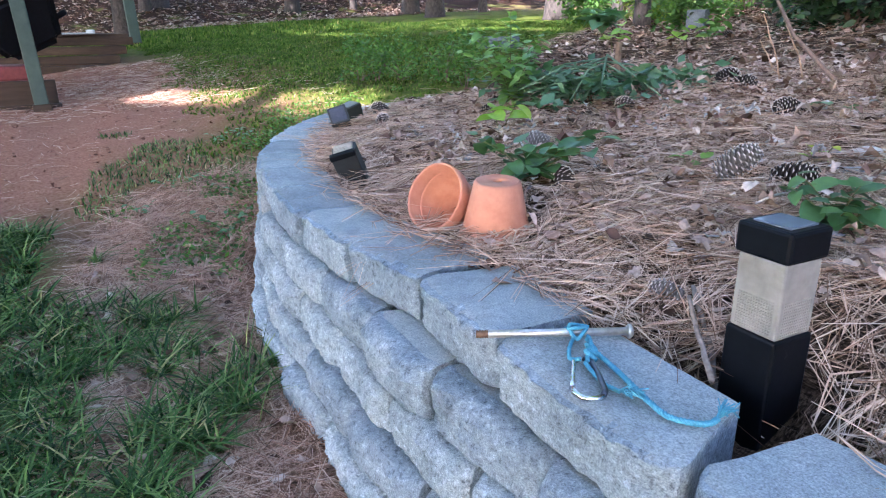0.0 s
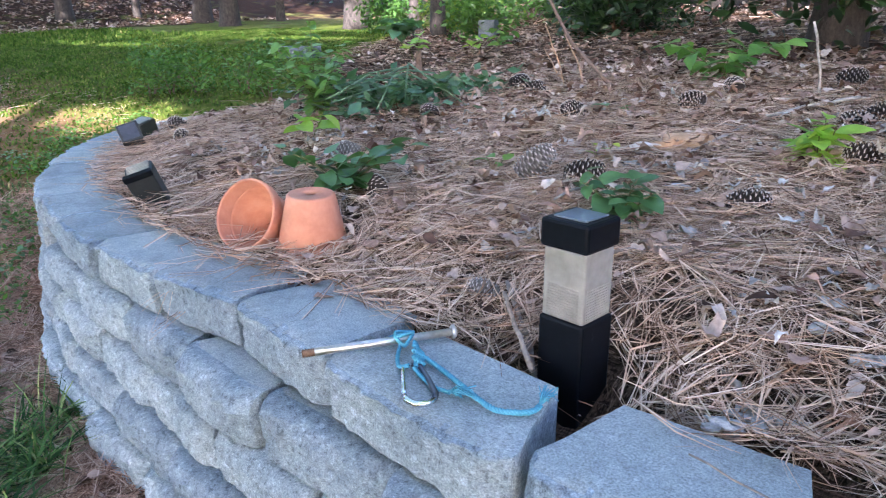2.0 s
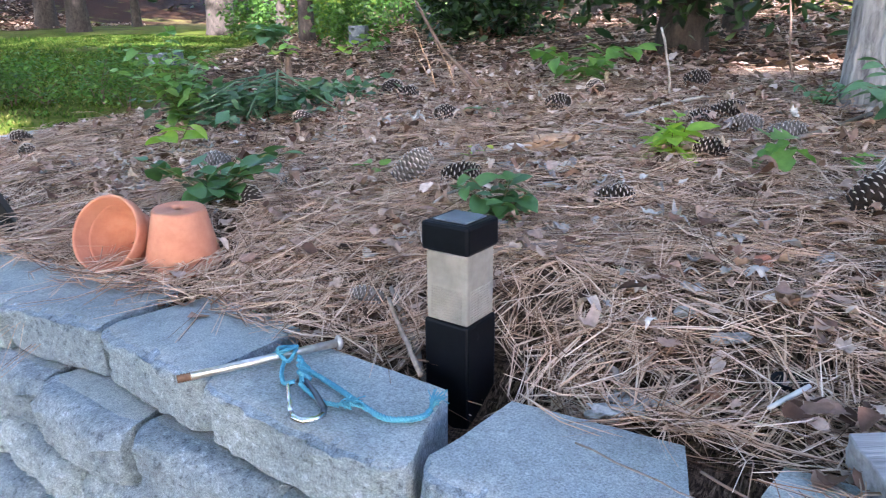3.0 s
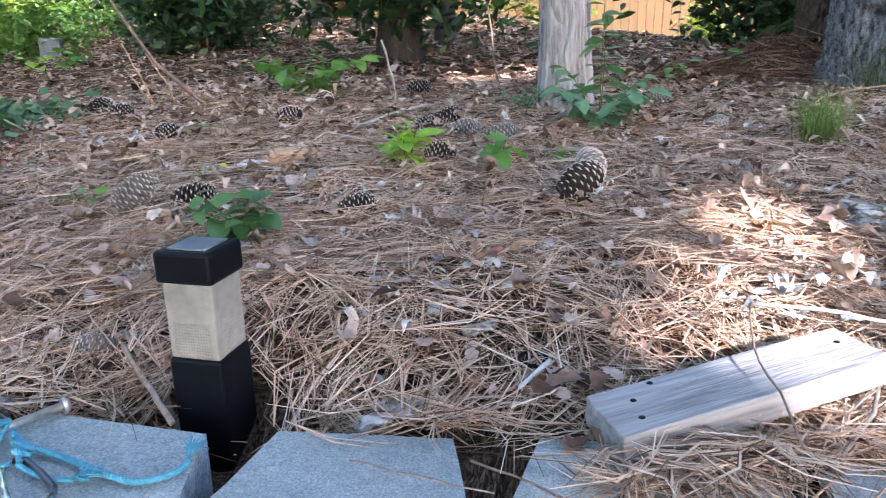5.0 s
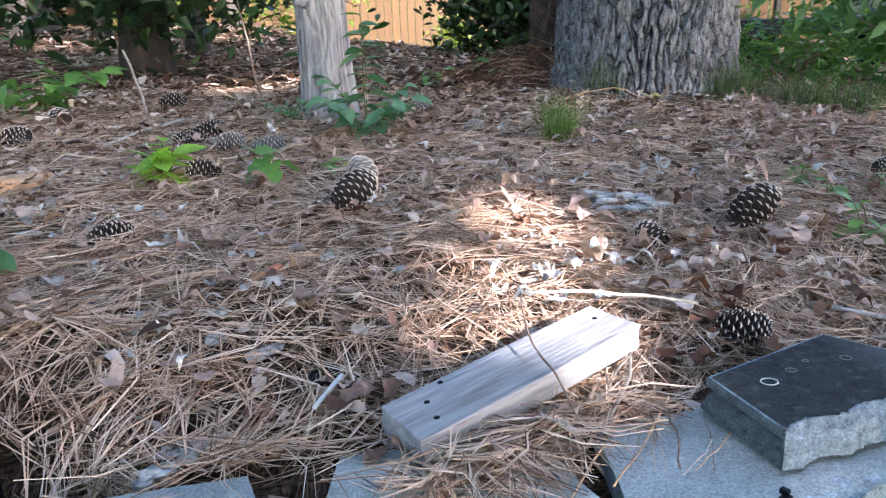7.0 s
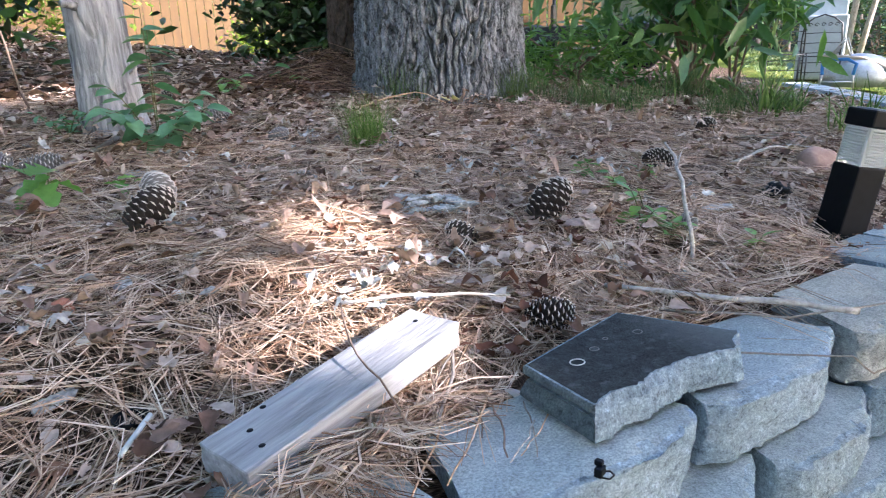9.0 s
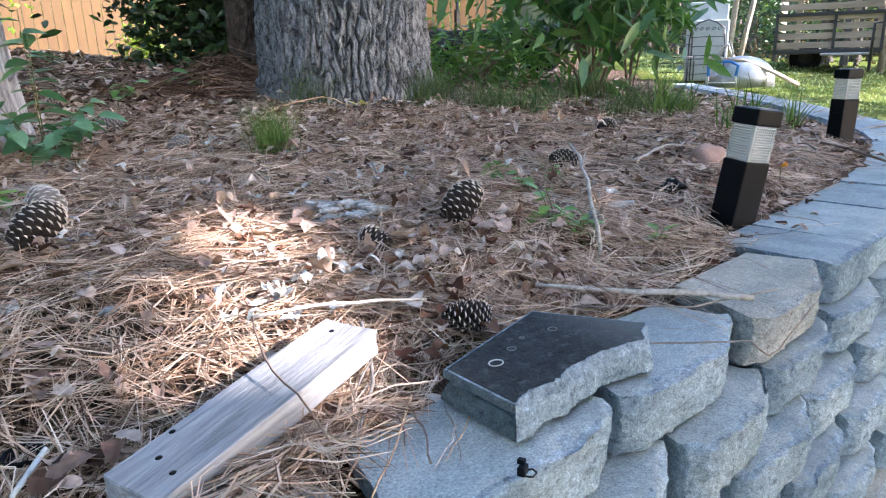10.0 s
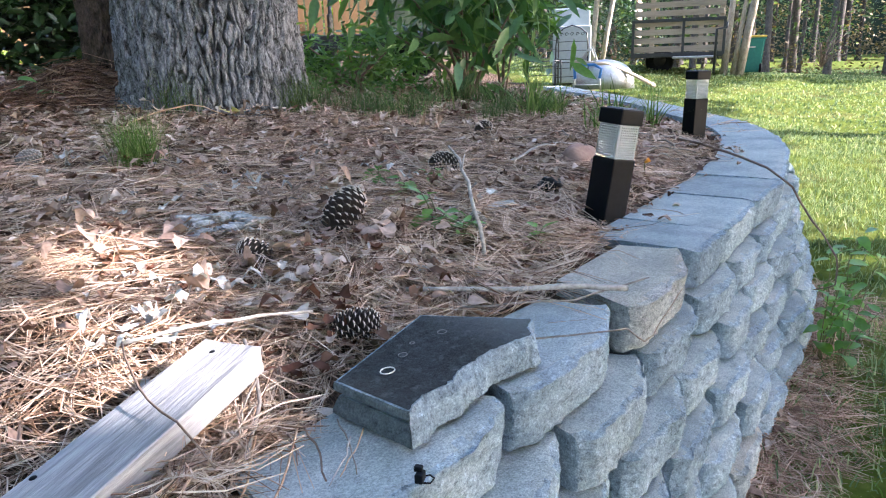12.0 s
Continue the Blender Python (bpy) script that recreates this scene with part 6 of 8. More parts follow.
# ---- small sunken black lights ----
MAT_PANEL = plain("weathered_panel", [(0.3, (0.13, 0.14, 0.13)), (0.7, (0.24, 0.25, 0.23))], 25, 0.5)
MAT_BLUEPANEL = plain("blue_black_panel", [(0.3, (0.020, 0.028, 0.045)), (0.7, (0.05, 0.06, 0.085))], 25, 0.5)
MAT_HOUSING = plain("faded_black_plastic", [(0.3, (0.010, 0.014, 0.016)), (0.7, (0.022, 0.028, 0.030))], 20, 0.55)
MAT_OLIVE = plain("mossy_black_plastic", [(0.3, (0.016, 0.018, 0.010)), (0.7, (0.035, 0.038, 0.022))], 30, 0.7)
for (x, y, z), nod, spin, m, lens in (((-1.80, 0.735, 0.648), 0.42, -4, MAT_HOUSING, True), ((-2.86, 1.13, 0.64), 1.7, 8, MAT_HOUSING, False), ((-3.03, 1.26, 0.63), 0.25, 38, MAT_OLIVE, False)):
    to_eye = Vector((-x, -y, 0)).normalized()
    up_ = (Vector((0, 0, 1)) + to_eye * nod + Vector((-0.15, -0.33, 0) if lens else (-0.10, -0.17, 0))).normalized()
    ax = up_.cross(Vector((-to_eye.x, -to_eye.y, 0.2))).normalized()
    ob = thing("sunken_light", "black square light housing sunk crookedly in straw", "garden light", (x, y, z), "sunken lights")
    ob.matrix_world = Matrix.Translation((x, y, z)) @ Matrix((ax, up_.cross(ax), up_)).transposed().to_4x4() @ pose(0, 0, 0, 0, 0, spin)
    part("housing", box(0.074 if lens else 0.085, 0.074 if lens else 0.085, 0.13, (0, 0, -0.005), 0.005), m, ob)
    if lens:
        for k in range(9):
            part("lens_rib", box(0.060, 0.0052, 0.006, (0, -0.031 + 0.0068 * k, 0.061), 0.001, 1), MAT_LENS_AGED, ob)
        part("cap_lip", box(0.077, 0.018, 0.018, (0, 0.033, 0.066), 0.003), MAT_BLACK, ob)
    else:
        part("panel", box(0.066, 0.066, 0.004, (0, 0, 0.0605), 0.001), MAT_BLUEPANEL if m is MAT_HOUSING else MAT_PANEL, ob, "dull grey solar panel")


# ---- pine cones ----
def cone_meshes(seed, length=0.095, openness=1.0):
    """Core and overlapping scales of an open cone along +x."""
    rng = random.Random(seed)
    core = tube([(i / 8 * length, 0, 0) for i in range(9)], [0.010 * math.sin(math.pi * (0.12 + 0.8 * i / 8)) + 0.003 for i in range(9)], 8)
    bm = bmesh.new()
    tips = bmesh.new()
    n = 124
    for i in range(n):
        t = (i + 0.5) / n
        a = i * 2.39996
        r = 0.030 * math.sin(math.pi * (0.10 + 0.82 * t)) ** 0.8 * openness
        out = Vector((0, math.cos(a), math.sin(a)))
        side = Vector((0, -math.sin(a), math.cos(a)))
        lean = 0.15 + 0.75 * t
        d = (out * math.cos(lean) + Vector((1, 0, 0)) * math.sin(lean)).normalized()
        up = d.cross(side)
        b = Vector((t * length * 0.92, 0, 0)) + out * 0.004
        L, w = r * rng.uniform(0.92, 1.05) + 0.004, 0.0064 * (0.6 + 0.6 * math.sin(math.pi * t))
        p = [b - side * w * 0.4, b + side * w * 0.4, b + d * L * 0.75 + side * w, b + d * L, b + d * L * 0.75 - side * w]
        q = [v + up * -0.0022 for v in p]
        vs, us = [bm.verts.new(v) for v in p], [bm.verts.new(v) for v in q]
        bm.faces.new(vs)
        bm.faces.new(us[::-1])
        for k in range(5):
            bm.faces.new((vs[k], us[k], us[(k + 1) % 5], vs[(k + 1) % 5]))
        e = b + d * L * 0.97
        tp = [tips.verts.new(e + o) for o in (side * w * 0.95 - up * 0.0018, d * L * 0.03 + up * 0.0008, -side * w * 0.95 - up * 0.0018, -up * 0.0026)]
        tips.faces.new(tp)
        spike = tips.verts.new(e + d * (L * 0.05 + 0.0015) - up * 0.0016)
        for k in range(4):
            tips.faces.new((tp[k], tp[(k + 1) % 4], spike))
    out = []
    for nm, bmx in (("scale_body", bm), ("scale_edging", tips)):
        bmesh.ops.recalc_face_normals(bmx, faces=bmx.faces[:])
        me = bpy.data.meshes.new(nm)
        bmx.to_mesh(me)
        bmx.free()
        out.append(me)
    return core, out[0], out[1]


MAT_CONE = plain("cone_scale", [(0.3, (0.012, 0.008, 0.007)), (0.7, (0.042, 0.028, 0.023))], 60, 0.8)
MAT_CONE_GREY = plain("grey_cone_scale", [(0.3, (0.10, 0.092, 0.09)), (0.7, (0.24, 0.22, 0.215))], 60, 0.85)
MAT_TIP_GREY = plain("grey_cone_tip", [(0.3, (0.34, 0.325, 0.315)), (0.7, (0.58, 0.56, 0.55))], 60, 0.85)
MAT_TIP = plain("cone_tip", [(0.3, (0.40, 0.34, 0.30)), (0.7, (0.74, 0.67, 0.62))], 60, 0.8)
DARK_CONE, GREY_CONE = cone_meshes(1), cone_meshes(2, openness=0.82)


def pine_cone(x, y, size, turn, grey=False, tilt=8):
    z = on_bed(x, y) + (0.034 if grey else 0.027) * size / 0.095
    ob = thing("pine_cone", "weathered grey pine cone half open in straw" if grey else "open dark brown pine cone with pale scale tips", "pine cone", (x, y, z), "pine cones", turn=turn, tilt=(turn * 3 % 360, -tilt))
    ob.scale = (size / 0.095,) * 3
    for nm, me, mat in zip(("core", "scale_body", "scale_edging"), GREY_CONE if grey else DARK_CONE, (MAT_CONE_GREY, MAT_CONE_GREY, MAT_TIP_GREY) if grey else (MAT_CONE, MAT_CONE, MAT_TIP)):
        part(nm, me, mat, ob)
    return ob


for c in ((-1.76, 1.83, 0.085, 170), (-4.2, 5.4, 0.11, 30), (-2.92, 1.40, 0.095, 200), (-1.70, 2.29, 0.095, 20), (-1.85, 2.40, 0.10, 75), (-1.195, 1.05, 0.085, 160), (-0.95, 1.27, 0.105, 40, True, 35), (-0.86, 1.34, 0.095, 20), (-0.66, 0.84, 0.06, 190, True, 2),
          (-0.975, 2.205, 0.095, 340), (-0.90, 2.51, 0.095, 130), (-0.486, 1.375, 0.085, 20), (-0.005, 1.44, 0.112, 42, False, 24), (0.07, 1.62, 0.115, 100, True, 20), (-0.44, 2.28, 0.10, 25), (-0.35, 2.08, 0.095, 340, True), (-0.40, 2.20, 0.09, 200), (-0.24, 2.02, 0.1, 10, True), (-0.67, 2.84, 0.10, 0), (-0.29, 1.78, 0.085, 190),
          (0.80, 1.26, 0.116, 14, False, 30), (0.545, 0.895, 0.078, 325, False, 5), (1.52, 1.60, 0.10, 180), (1.13, 1.12, 0.06, 60, True), (0.264, 2.52, 0.095, 20, True), (0.62, 1.20, 0.075, 110, False, 12), (0.434, 2.234, 0.08, 40, True), (-1.23, 2.01, 0.09, 250), (-2.30, 1.52, 0.08, 80), (-2.62, 1.22, 0.08, 140), (-2.0, 0.80, 0.07, 80), (2.05, 2.0, 0.09, 10), (0.2, 3.4, 0.09, 70), (-1.55, 1.28, 0.08, 215, True)):
    pine_cone(*c)


# ---- sticks and twigs ----
def stick(label, pts, r0, r1, mat=MAT_TWIG, seed=0, steps=9, jitter=0.006, name="fallen_stick", forks=0):
    rr = random.Random(seed)
    ob = thing(name, label, "stick")
    P = [Vector(p) for p in pts]
    path = []
    total = len(P) - 1
    for i in range(steps + 1):
        f = min(i / steps * total, total - 1e-6)
        p = P[int(f)].lerp(P[int(f) + 1], f - int(f))
        path.append(p + Vector((rr.uniform(-1, 1), rr.uniform(-1, 1), rr.uniform(-0.6, 0.6))) * jitter * (0 if i in (0, steps) else 1))
    part("shaft", tube(path, [r0 + (r1 - r0) * i / steps for i in range(steps + 1)], 7, wobble=0.12, seed=seed), mat, ob)
    for k in range(forks):
        a = path[rr.randrange(2, steps - 1)]
        d = (path[-1] - path[0]).normalized()
        e = a + (d + Vector((rr.uniform(-.8, .8), rr.uniform(-.8, .8), rr.uniform(0, .3)))).normalized() * rr.uniform(0.04, 0.1)
        part("side_twig", tube([a, a.lerp(e, 0.5) + Vector((0, 0, 0.004)), e], [r1 * 0.9, r1 * 0.7, r1 * 0.3], 5), mat, ob)
    return ob


rtw = random.Random(77)


def g(x, y, up=0.012):
    return (x, y, on_bed(x, y) + up)


stick("long pale fallen branch lying across the bed", [g(-0.48, 2.46, 0.03), g(-0.59, 2.26, 0.03), g(-0.685, 2.06, 0.025), g(-0.72, 1.58, 0.025), g(-0.76, 1.29, 0.04), g(-0.74, 1.12, 0.06)], 0.0062, 0.0025, MAT_TWIG_PALE, 1, 14, forks=2)
stick("thin bare twig standing upright in straw", [g(-0.65, 2.58, 0), (-0.66, 2.56, 0.93), (-0.70, 2.56, 1.075)], 0.005, 0.004, MAT_TWIG_PALE, 2, 6, 0.003)
stick("thin brown sapling stem without leaves", [g(-0.30, 3.1, 0), (-0.33, 3.1, 1.0), (-0.38, 3.12, 1.35)], 0.006, 0.003, MAT_TWIG_DARK, 3, 6, 0.004)
stick("grey fallen branch near the dead trunk", [g(-0.01, 2.33, 0.03), g(-0.085, 2.09, 0.025), g(-0.25, 1.83, 0.02), g(-0.345, 1.69, 0.015)], 0.008, 0.004, MAT_TWIG, 4, 8, forks=2)
stick("grey rotting stick beside the bollard light", [g(-0.64, 1.10), g(-0.49, 1.20, 0.02), g(-0.42, 1.22)], 0.008, 0.006, MAT_TWIG, 5)
stick("grey rotting stick on the straw", [g(-0.60, 1.02), g(-0.46, 1.10, 0.018), g(-0.40, 1.13)], 0.007, 0.005, MAT_TWIG, 6)
stick("thin grey stick leaning beside the yellowed light", [(-0.512, 0.755, 0.515), (-0.575, 0.808, 0.575), (-0.655, 0.858, 0.632)], 0.0065, 0.004, MAT_TWIG, 41, 8, 0.004)
stick("thin pale twig on the straw", [g(-0.21, 1.51), g(-0.10, 1.59, 0.02)], 0.004, 0.0025, MAT_TWIG_PALE, 7)
stick("thin pale twig on the straw", [g(-0.32, 1.26), g(-0.255, 1.40, 0.015), g(-0.11, 1.445, 0.02)], 0.005, 0.003, MAT_TWIG, 8)
stick("bent twig lying behind the board", [(0.255, 0.932, 0.70), (0.341, 0.924, 0.70), (0.433, 0.903, 0.692), (0.52, 0.90, 0.675)], 0.0032, 0.0022, MAT_TWIG_PALE, 9, 9, 0.002)
stick("thin dark twig crossing the board", [(0.255, 0.932, 0.70), (0.238, 0.855, 0.690), (0.231, 0.795, 0.679), (0.240, 0.735, 0.672), (0.250, 0.672, 0.640)], 0.0016, 0.0013, MAT_TWIG_DARK, 10, 8, 0.002)
stick("lichen-covered stick resting on the wall blocks", [(0.754, 0.957, 0.634), (0.911, 0.814, 0.626), (1.008, 0.738, 0.624), (1.062, 0.684, 0.618)], 0.0042, 0.0062, MAT_TWIG_PALE, 11, 9, 0.002)
stick("thin twig lying over the wall blocks", [(0.787, 0.852, 0.616), (0.961, 0.735, 0.610), (1.131, 0.68, 0.622)], 0.0022, 0.0016, MAT_TWIG, 12, 8, 0.003)
stick("crooked pale twig standing in the straw", [g(1.02, 1.01, 0), (1.03, 1.03, 0.70), (1.06, 1.09, 0.76), (1.13, 1.18, 0.80), (1.32, 1.42, 0.80)], 0.005, 0.003, MAT_TWIG_PALE, 13, 9, 0.005, forks=1)
stick("brown dead branch leaning out of the bed", [g(-1.36, 2.46, 0), (-1.62, 2.52, 1.0), (-1.90, 2.60, 1.35)], 0.009, 0.006, MAT_TWIG_DARK, 14, 6, 0.004)
stick("short broken twig in the straw", [g(-0.27, 0.84), g(-0.17, 0.75, 0.015)], 0.006, 0.004, MAT_TWIG, 15)
stick("pale forked twig beside the board", [(0.405, 0.90, 0.665), (0.37, 0.79, 0.635), (0.29, 0.70, 0.608), (0.24, 0.655, 0.606)], 0.003, 0.002, MAT_TWIG, 16, 8, 0.003, forks=1)
stick("stick propped against the bollard light", [(-0.578, 0.752, 0.665), (-0.53, 0.72, 0.63), (-0.462, 0.668, 0.606)], 0.0030, 0.0042, MAT_TWIG, 17, 8, 0.002)
stick("white plastic stake half buried in straw", [(-0.048, 0.796, 0.620), (-0.012, 0.852, 0.634)], 0.0032, 0.0032, MAT_WHITE, 18, 3, 0.0, name="plastic_stake")
stick("dark vine trailing over the wall and hanging down", [(2.95, 1.75, 0.66), (2.80, 1.42, 0.655), (2.669, 1.185, 0.635), (2.507, 0.98, 0.615), (2.40, 0.87, 0.58), (2.32, 0.74, 0.46), (2.27, 0.66, 0.38), (2.28, 0.67, 0.30), (2.33, 0.74, 0.26)], 0.006, 0.002, MAT_TWIG_DARK, 19, 22, 0.004, name="trailing_vine")
stick("thin runner trailing over the block edge", [(0.775, 0.691, 0.606), (0.835, 0.648, 0.606), (0.92, 0.598, 0.605), (0.955, 0.585, 0.575), (1.01, 0.60, 0.565), (1.10, 0.62, 0.58), (1.17, 0.63, 0.60)], 0.0016, 0.0012, MAT_TWIG, 20, 18, 0.001, name="trailing_vine")
for k, (a, b) in enumerate((((2.02, 1.75), (2.35, 1.45)), ((1.95, 1.35), (2.2, 1.22)), ((1.75, 1.2), (2.0, 1.28)), ((1.9, 1.9), (2.6, 1.62)), ((2.2, 1.55), (2.5, 1.42)), ((0.95, 2.1), (1.5, 2.2)), ((1.6, 2.2), (2.3, 2.0)), ((0.05, 1.2), (0.16, 1.32)), ((0.62, 0.8), (0.5, 0.98)))):
    stick("thin dry twig fallen on the straw", [g(*a), g((a[0] + b[0]) / 2, (a[1] + b[1]) / 2 + 0.02, 0.025), g(*b)], 0.004, 0.002, MAT_TWIG if k % 2 else MAT_TWIG_DARK, 30 + k, 7, 0.008)


for k in range(16):
    a, ln = rtw.uniform(0, 3.14), rtw.uniform(0.08, 0.26)
    x, y = rtw.uniform(1.9, 3.0), 0
    y = float(np.interp(x, FRONT_A[6:, 0], FRONT_A[6:, 1])) + rtw.uniform(0.40, 0.85)
    dx, dy = math.cos(a) * ln, math.sin(a) * ln * 0.5
    stick("broken dead twig tangled in the straw by the lights", [g(x - dx, y - dy, 0.015), g(x, y, 0.04), g(x + dx, y + dy, 0.03)], rtw.uniform(0.003, 0.006), 0.002, (MAT_TWIG_PALE, MAT_TWIG, MAT_TWIG_DARK)[k % 3], 300 + k, 8, 0.008, forks=k % 2)


# ---- stones, bark, debris ----
def lump(name, label, cat, at, size, mat, seed, flat=0.5, rough=0.35, turn=0):
    bm = bmesh.new()
    bmesh.ops.create_icosphere(bm, subdivisions=3, radius=1.0)
    for v in bm.verts:
        q = v.co * 1.3 + Vector((seed, 0, 0))
        v.co *= 1 + rough * noise.noise(q) + rough * 0.5 * noise.noise(q * 2.7)
        v.co = Vector((v.co.x * size[0], v.co.y * size[1], v.co.z * size[2]))
    ob = new(name)
    me = bpy.data.meshes.new(name)
    bm.to_mesh(me)
    bm.free()
    me.shade_smooth()
    me.materials.append(mat)
    ob2 = bpy.data.objects.new(name, me)
    bpy.data.objects.remove(ob)
    scene.collection.objects.link(ob2)
    ob2.matrix_world = pose(*at, 0, 0, turn)
    return tagged(ob2, label, cat)


MAT_BARKCHIP = plain("pale_bark_slab", [(0.3, (0.10, 0.10, 0.105)), (0.5, (0.36, 0.37, 0.38)), (0.7, (0.60, 0.61, 0.62))], 45, 0.9, relief=0.8, depth=0.006, fine=3)
MAT_CLAY = plain("red_clay", [(0.3, (0.28, 0.10, 0.06)), (0.7, (0.42, 0.18, 0.12))], 60, 0.9, relief=0.4)
MAT_SANDSTONE = plain("pink_sandstone", [(0.3, (0.24, 0.14, 0.11)), (0.7, (0.38, 0.25, 0.20))], 18, 0.9, relief=0.5, depth=0.004)
MAT_ROT = plain("rotten_wood", [(0.3, (0.34, 0.20, 0.12)), (0.55, (0.50, 0.33, 0.21)), (0.8, (0.62, 0.54, 0.48))], 30, 0.9, relief=0.6, depth=0.004)
MAT_ORANGE = plain("orange_petal", [(0.3, (0.70, 0.24, 0.02)), (0.7, (0.85, 0.38, 0.05))], 60, 0.6)
MAT_QUARTZ = plain("white_stone", [(0.3, (0.60, 0.58, 0.55)), (0.7, (0.76, 0.74, 0.72))], 25, 0.7)
fl = random.Random(5)
for k in range(30):
    u, w = fl.uniform(-1, 1), fl.uniform(-1, 1)
    ob_ = lump("bark_flake", "pale grey scaly flake of pine bark", "bark", g(0.635 + 0.070 * u - 0.02 * w, 1.44 + 0.055 * w - 0.02 * u, 0.024 + 0.016 * fl.random() * (1 - 0.6 * abs(u))), (fl.uniform(0.014, 0.034), fl.uniform(0.008, 0.016), 0.007), MAT_BARKCHIP, 200 + k, rough=0.6, turn=fl.uniform(-50, 20))
    ob_.matrix_world = ob_.matrix_world @ pose(0, 0, 0, fl.uniform(-25, 25), fl.uniform(-20, 20), 0)
for k, (x, y, s, tn) in enumerate(((0.60, 1.56, 0.04, 10), (0.45, 1.83, 0.05, -10), (0.75, 1.75, 0.045, 30), (0.02, 1.95, 0.05, 0), (-0.12, 0.95, 0.03, 40), (0.28, 1.9, 0.03, 0), (-0.95, 1.72, 0.05, 20), (1.35, 1.25, 0.05, 5), (-0.2, 0.79, 0.035, 20), (-0.42, 1.14, 0.03, 0), (0.9, 1.06, 0.05, 10), (0.97, 1.0, 0.04, 60))):
    lump("bark_flake", "bleached flake of bark or dead wood on straw", "bark", g(x, y, 0.008), (s, s * 0.45, 0.007), MAT_BARKCHIP, 20 + k, rough=0.8, turn=tn)
lump("clay_clod", "small red clod of clay on straw", "clod", g(-0.12, 1.19, 0.014), (0.02, 0.016, 0.015), MAT_CLAY, 3)
lump("sandstone", "pinkish stone half buried behind the bollard light", "stone", g(2.02, 1.47, 0.012), (0.10, 0.06, 0.055), MAT_SANDSTONE, 4, rough=0.3, turn=20)
lump("rotten_wood_piece", "orange-brown piece of rotten wood under a branch", "wood piece", g(-0.765, 1.80, 0.016), (0.085, 0.05, 0.026), MAT_ROT, 5, turn=35)
lump("rotten_wood_piece", "bleached piece of rotten wood in straw", "wood piece", g(-0.86, 1.74, 0.014), (0.04, 0.03, 0.016), MAT_QUARTZ, 6, turn=35)
lump("white_stone", "small white quartz stone on straw", "stone", g(-0.66, 1.565, 0.018), (0.030, 0.016, 0.014), MAT_QUARTZ, 7, rough=0.2, turn=15)
lump("dark_clod", "blackened clod lying in the straw", "clod", g(1.62, 1.30, 0.015), (0.045, 0.03, 0.02), MAT_BLACK, 8, rough=0.6)
lump("grey_stone", "rounded purplish stone at the bed edge", "stone", g(4.85, 4.05, 0.04), (0.10, 0.08, 0.06), MAT_SANDSTONE, 9, rough=0.25)
for k, (x, y, s, m) in enumerate(((-0.08, 1.07, 0.016, MAT_QUARTZ), (-0.19, 0.98, 0.018, MAT_BARKCHIP), (-0.31, 1.02, 0.015, MAT_BARKCHIP), (0.05, 1.2, 0.016, MAT_QUARTZ), (-1.0, 1.62, 0.02, MAT_QUARTZ), (-1.08, 1.68, 0.028, MAT_QUARTZ), (-0.55, 1.35, 0.014, MAT_QUARTZ))):
    lump("pebble", "pale pebble lying in the straw", "stone", g(x, y, 0.006), (s, s * 0.7, s * 0.5), m, 60 + k, rough=0.3, turn=40 * k)
scoop = thing("plastic_scrap", "curved scrap of black plastic in straw", "plastic scrap", g(-0.035, 0.875, 0.012))
part("shell", lathe([(0.0, 0.0), (0.012, 0.001), (0.02, 0.006), (0.022, 0.014), (0.0205, 0.014), (0.0185, 0.007), (0.011, 0.003), (0, 0.002)], 20), MAT_BLACK, scoop)
peg = thing("plastic_clip", "small black plastic clip with a wire loop", "clip", (0.419, 0.545, 0.600), turn=30)
peg.matrix_world = peg.matrix_world @ Matrix.Scale(0.78, 4)
part("body", join(box(0.018, 0.012, 0.014, (0, 0, 0.007), 0.002), box(0.010, 0.012, 0.008, (0.006, 0.004, 0.016), 0.002)), MAT_BLACK, peg)
part("wire_loop", tube([(-0.006, -0.006, 0.002), (-0.004, -0.016, 0.002), (0.008, -0.018, 0.002), (0.014, -0.010, 0.002), (0.010, -0.004, 0.002)], 0.0014, 6), MAT_BLACK, peg)
for x, y, z, w in ((-6.0, 4.2, 0.86, 0.40), (-5.25, 6.35, 0.96, 0.20)):
    ob = thing("loose_paving_block", "grey concrete block standing at the lawn edge", "concrete block", (x, y, float(full_bed(x, y)) - 0.02), turn=25)
    part("body", box(w, 0.2, 0.12 if w > 0.3 else 0.24, (0, 0, 0.06 if w > 0.3 else 0.12), 0.008), MAT_OLDBLOCK, ob)

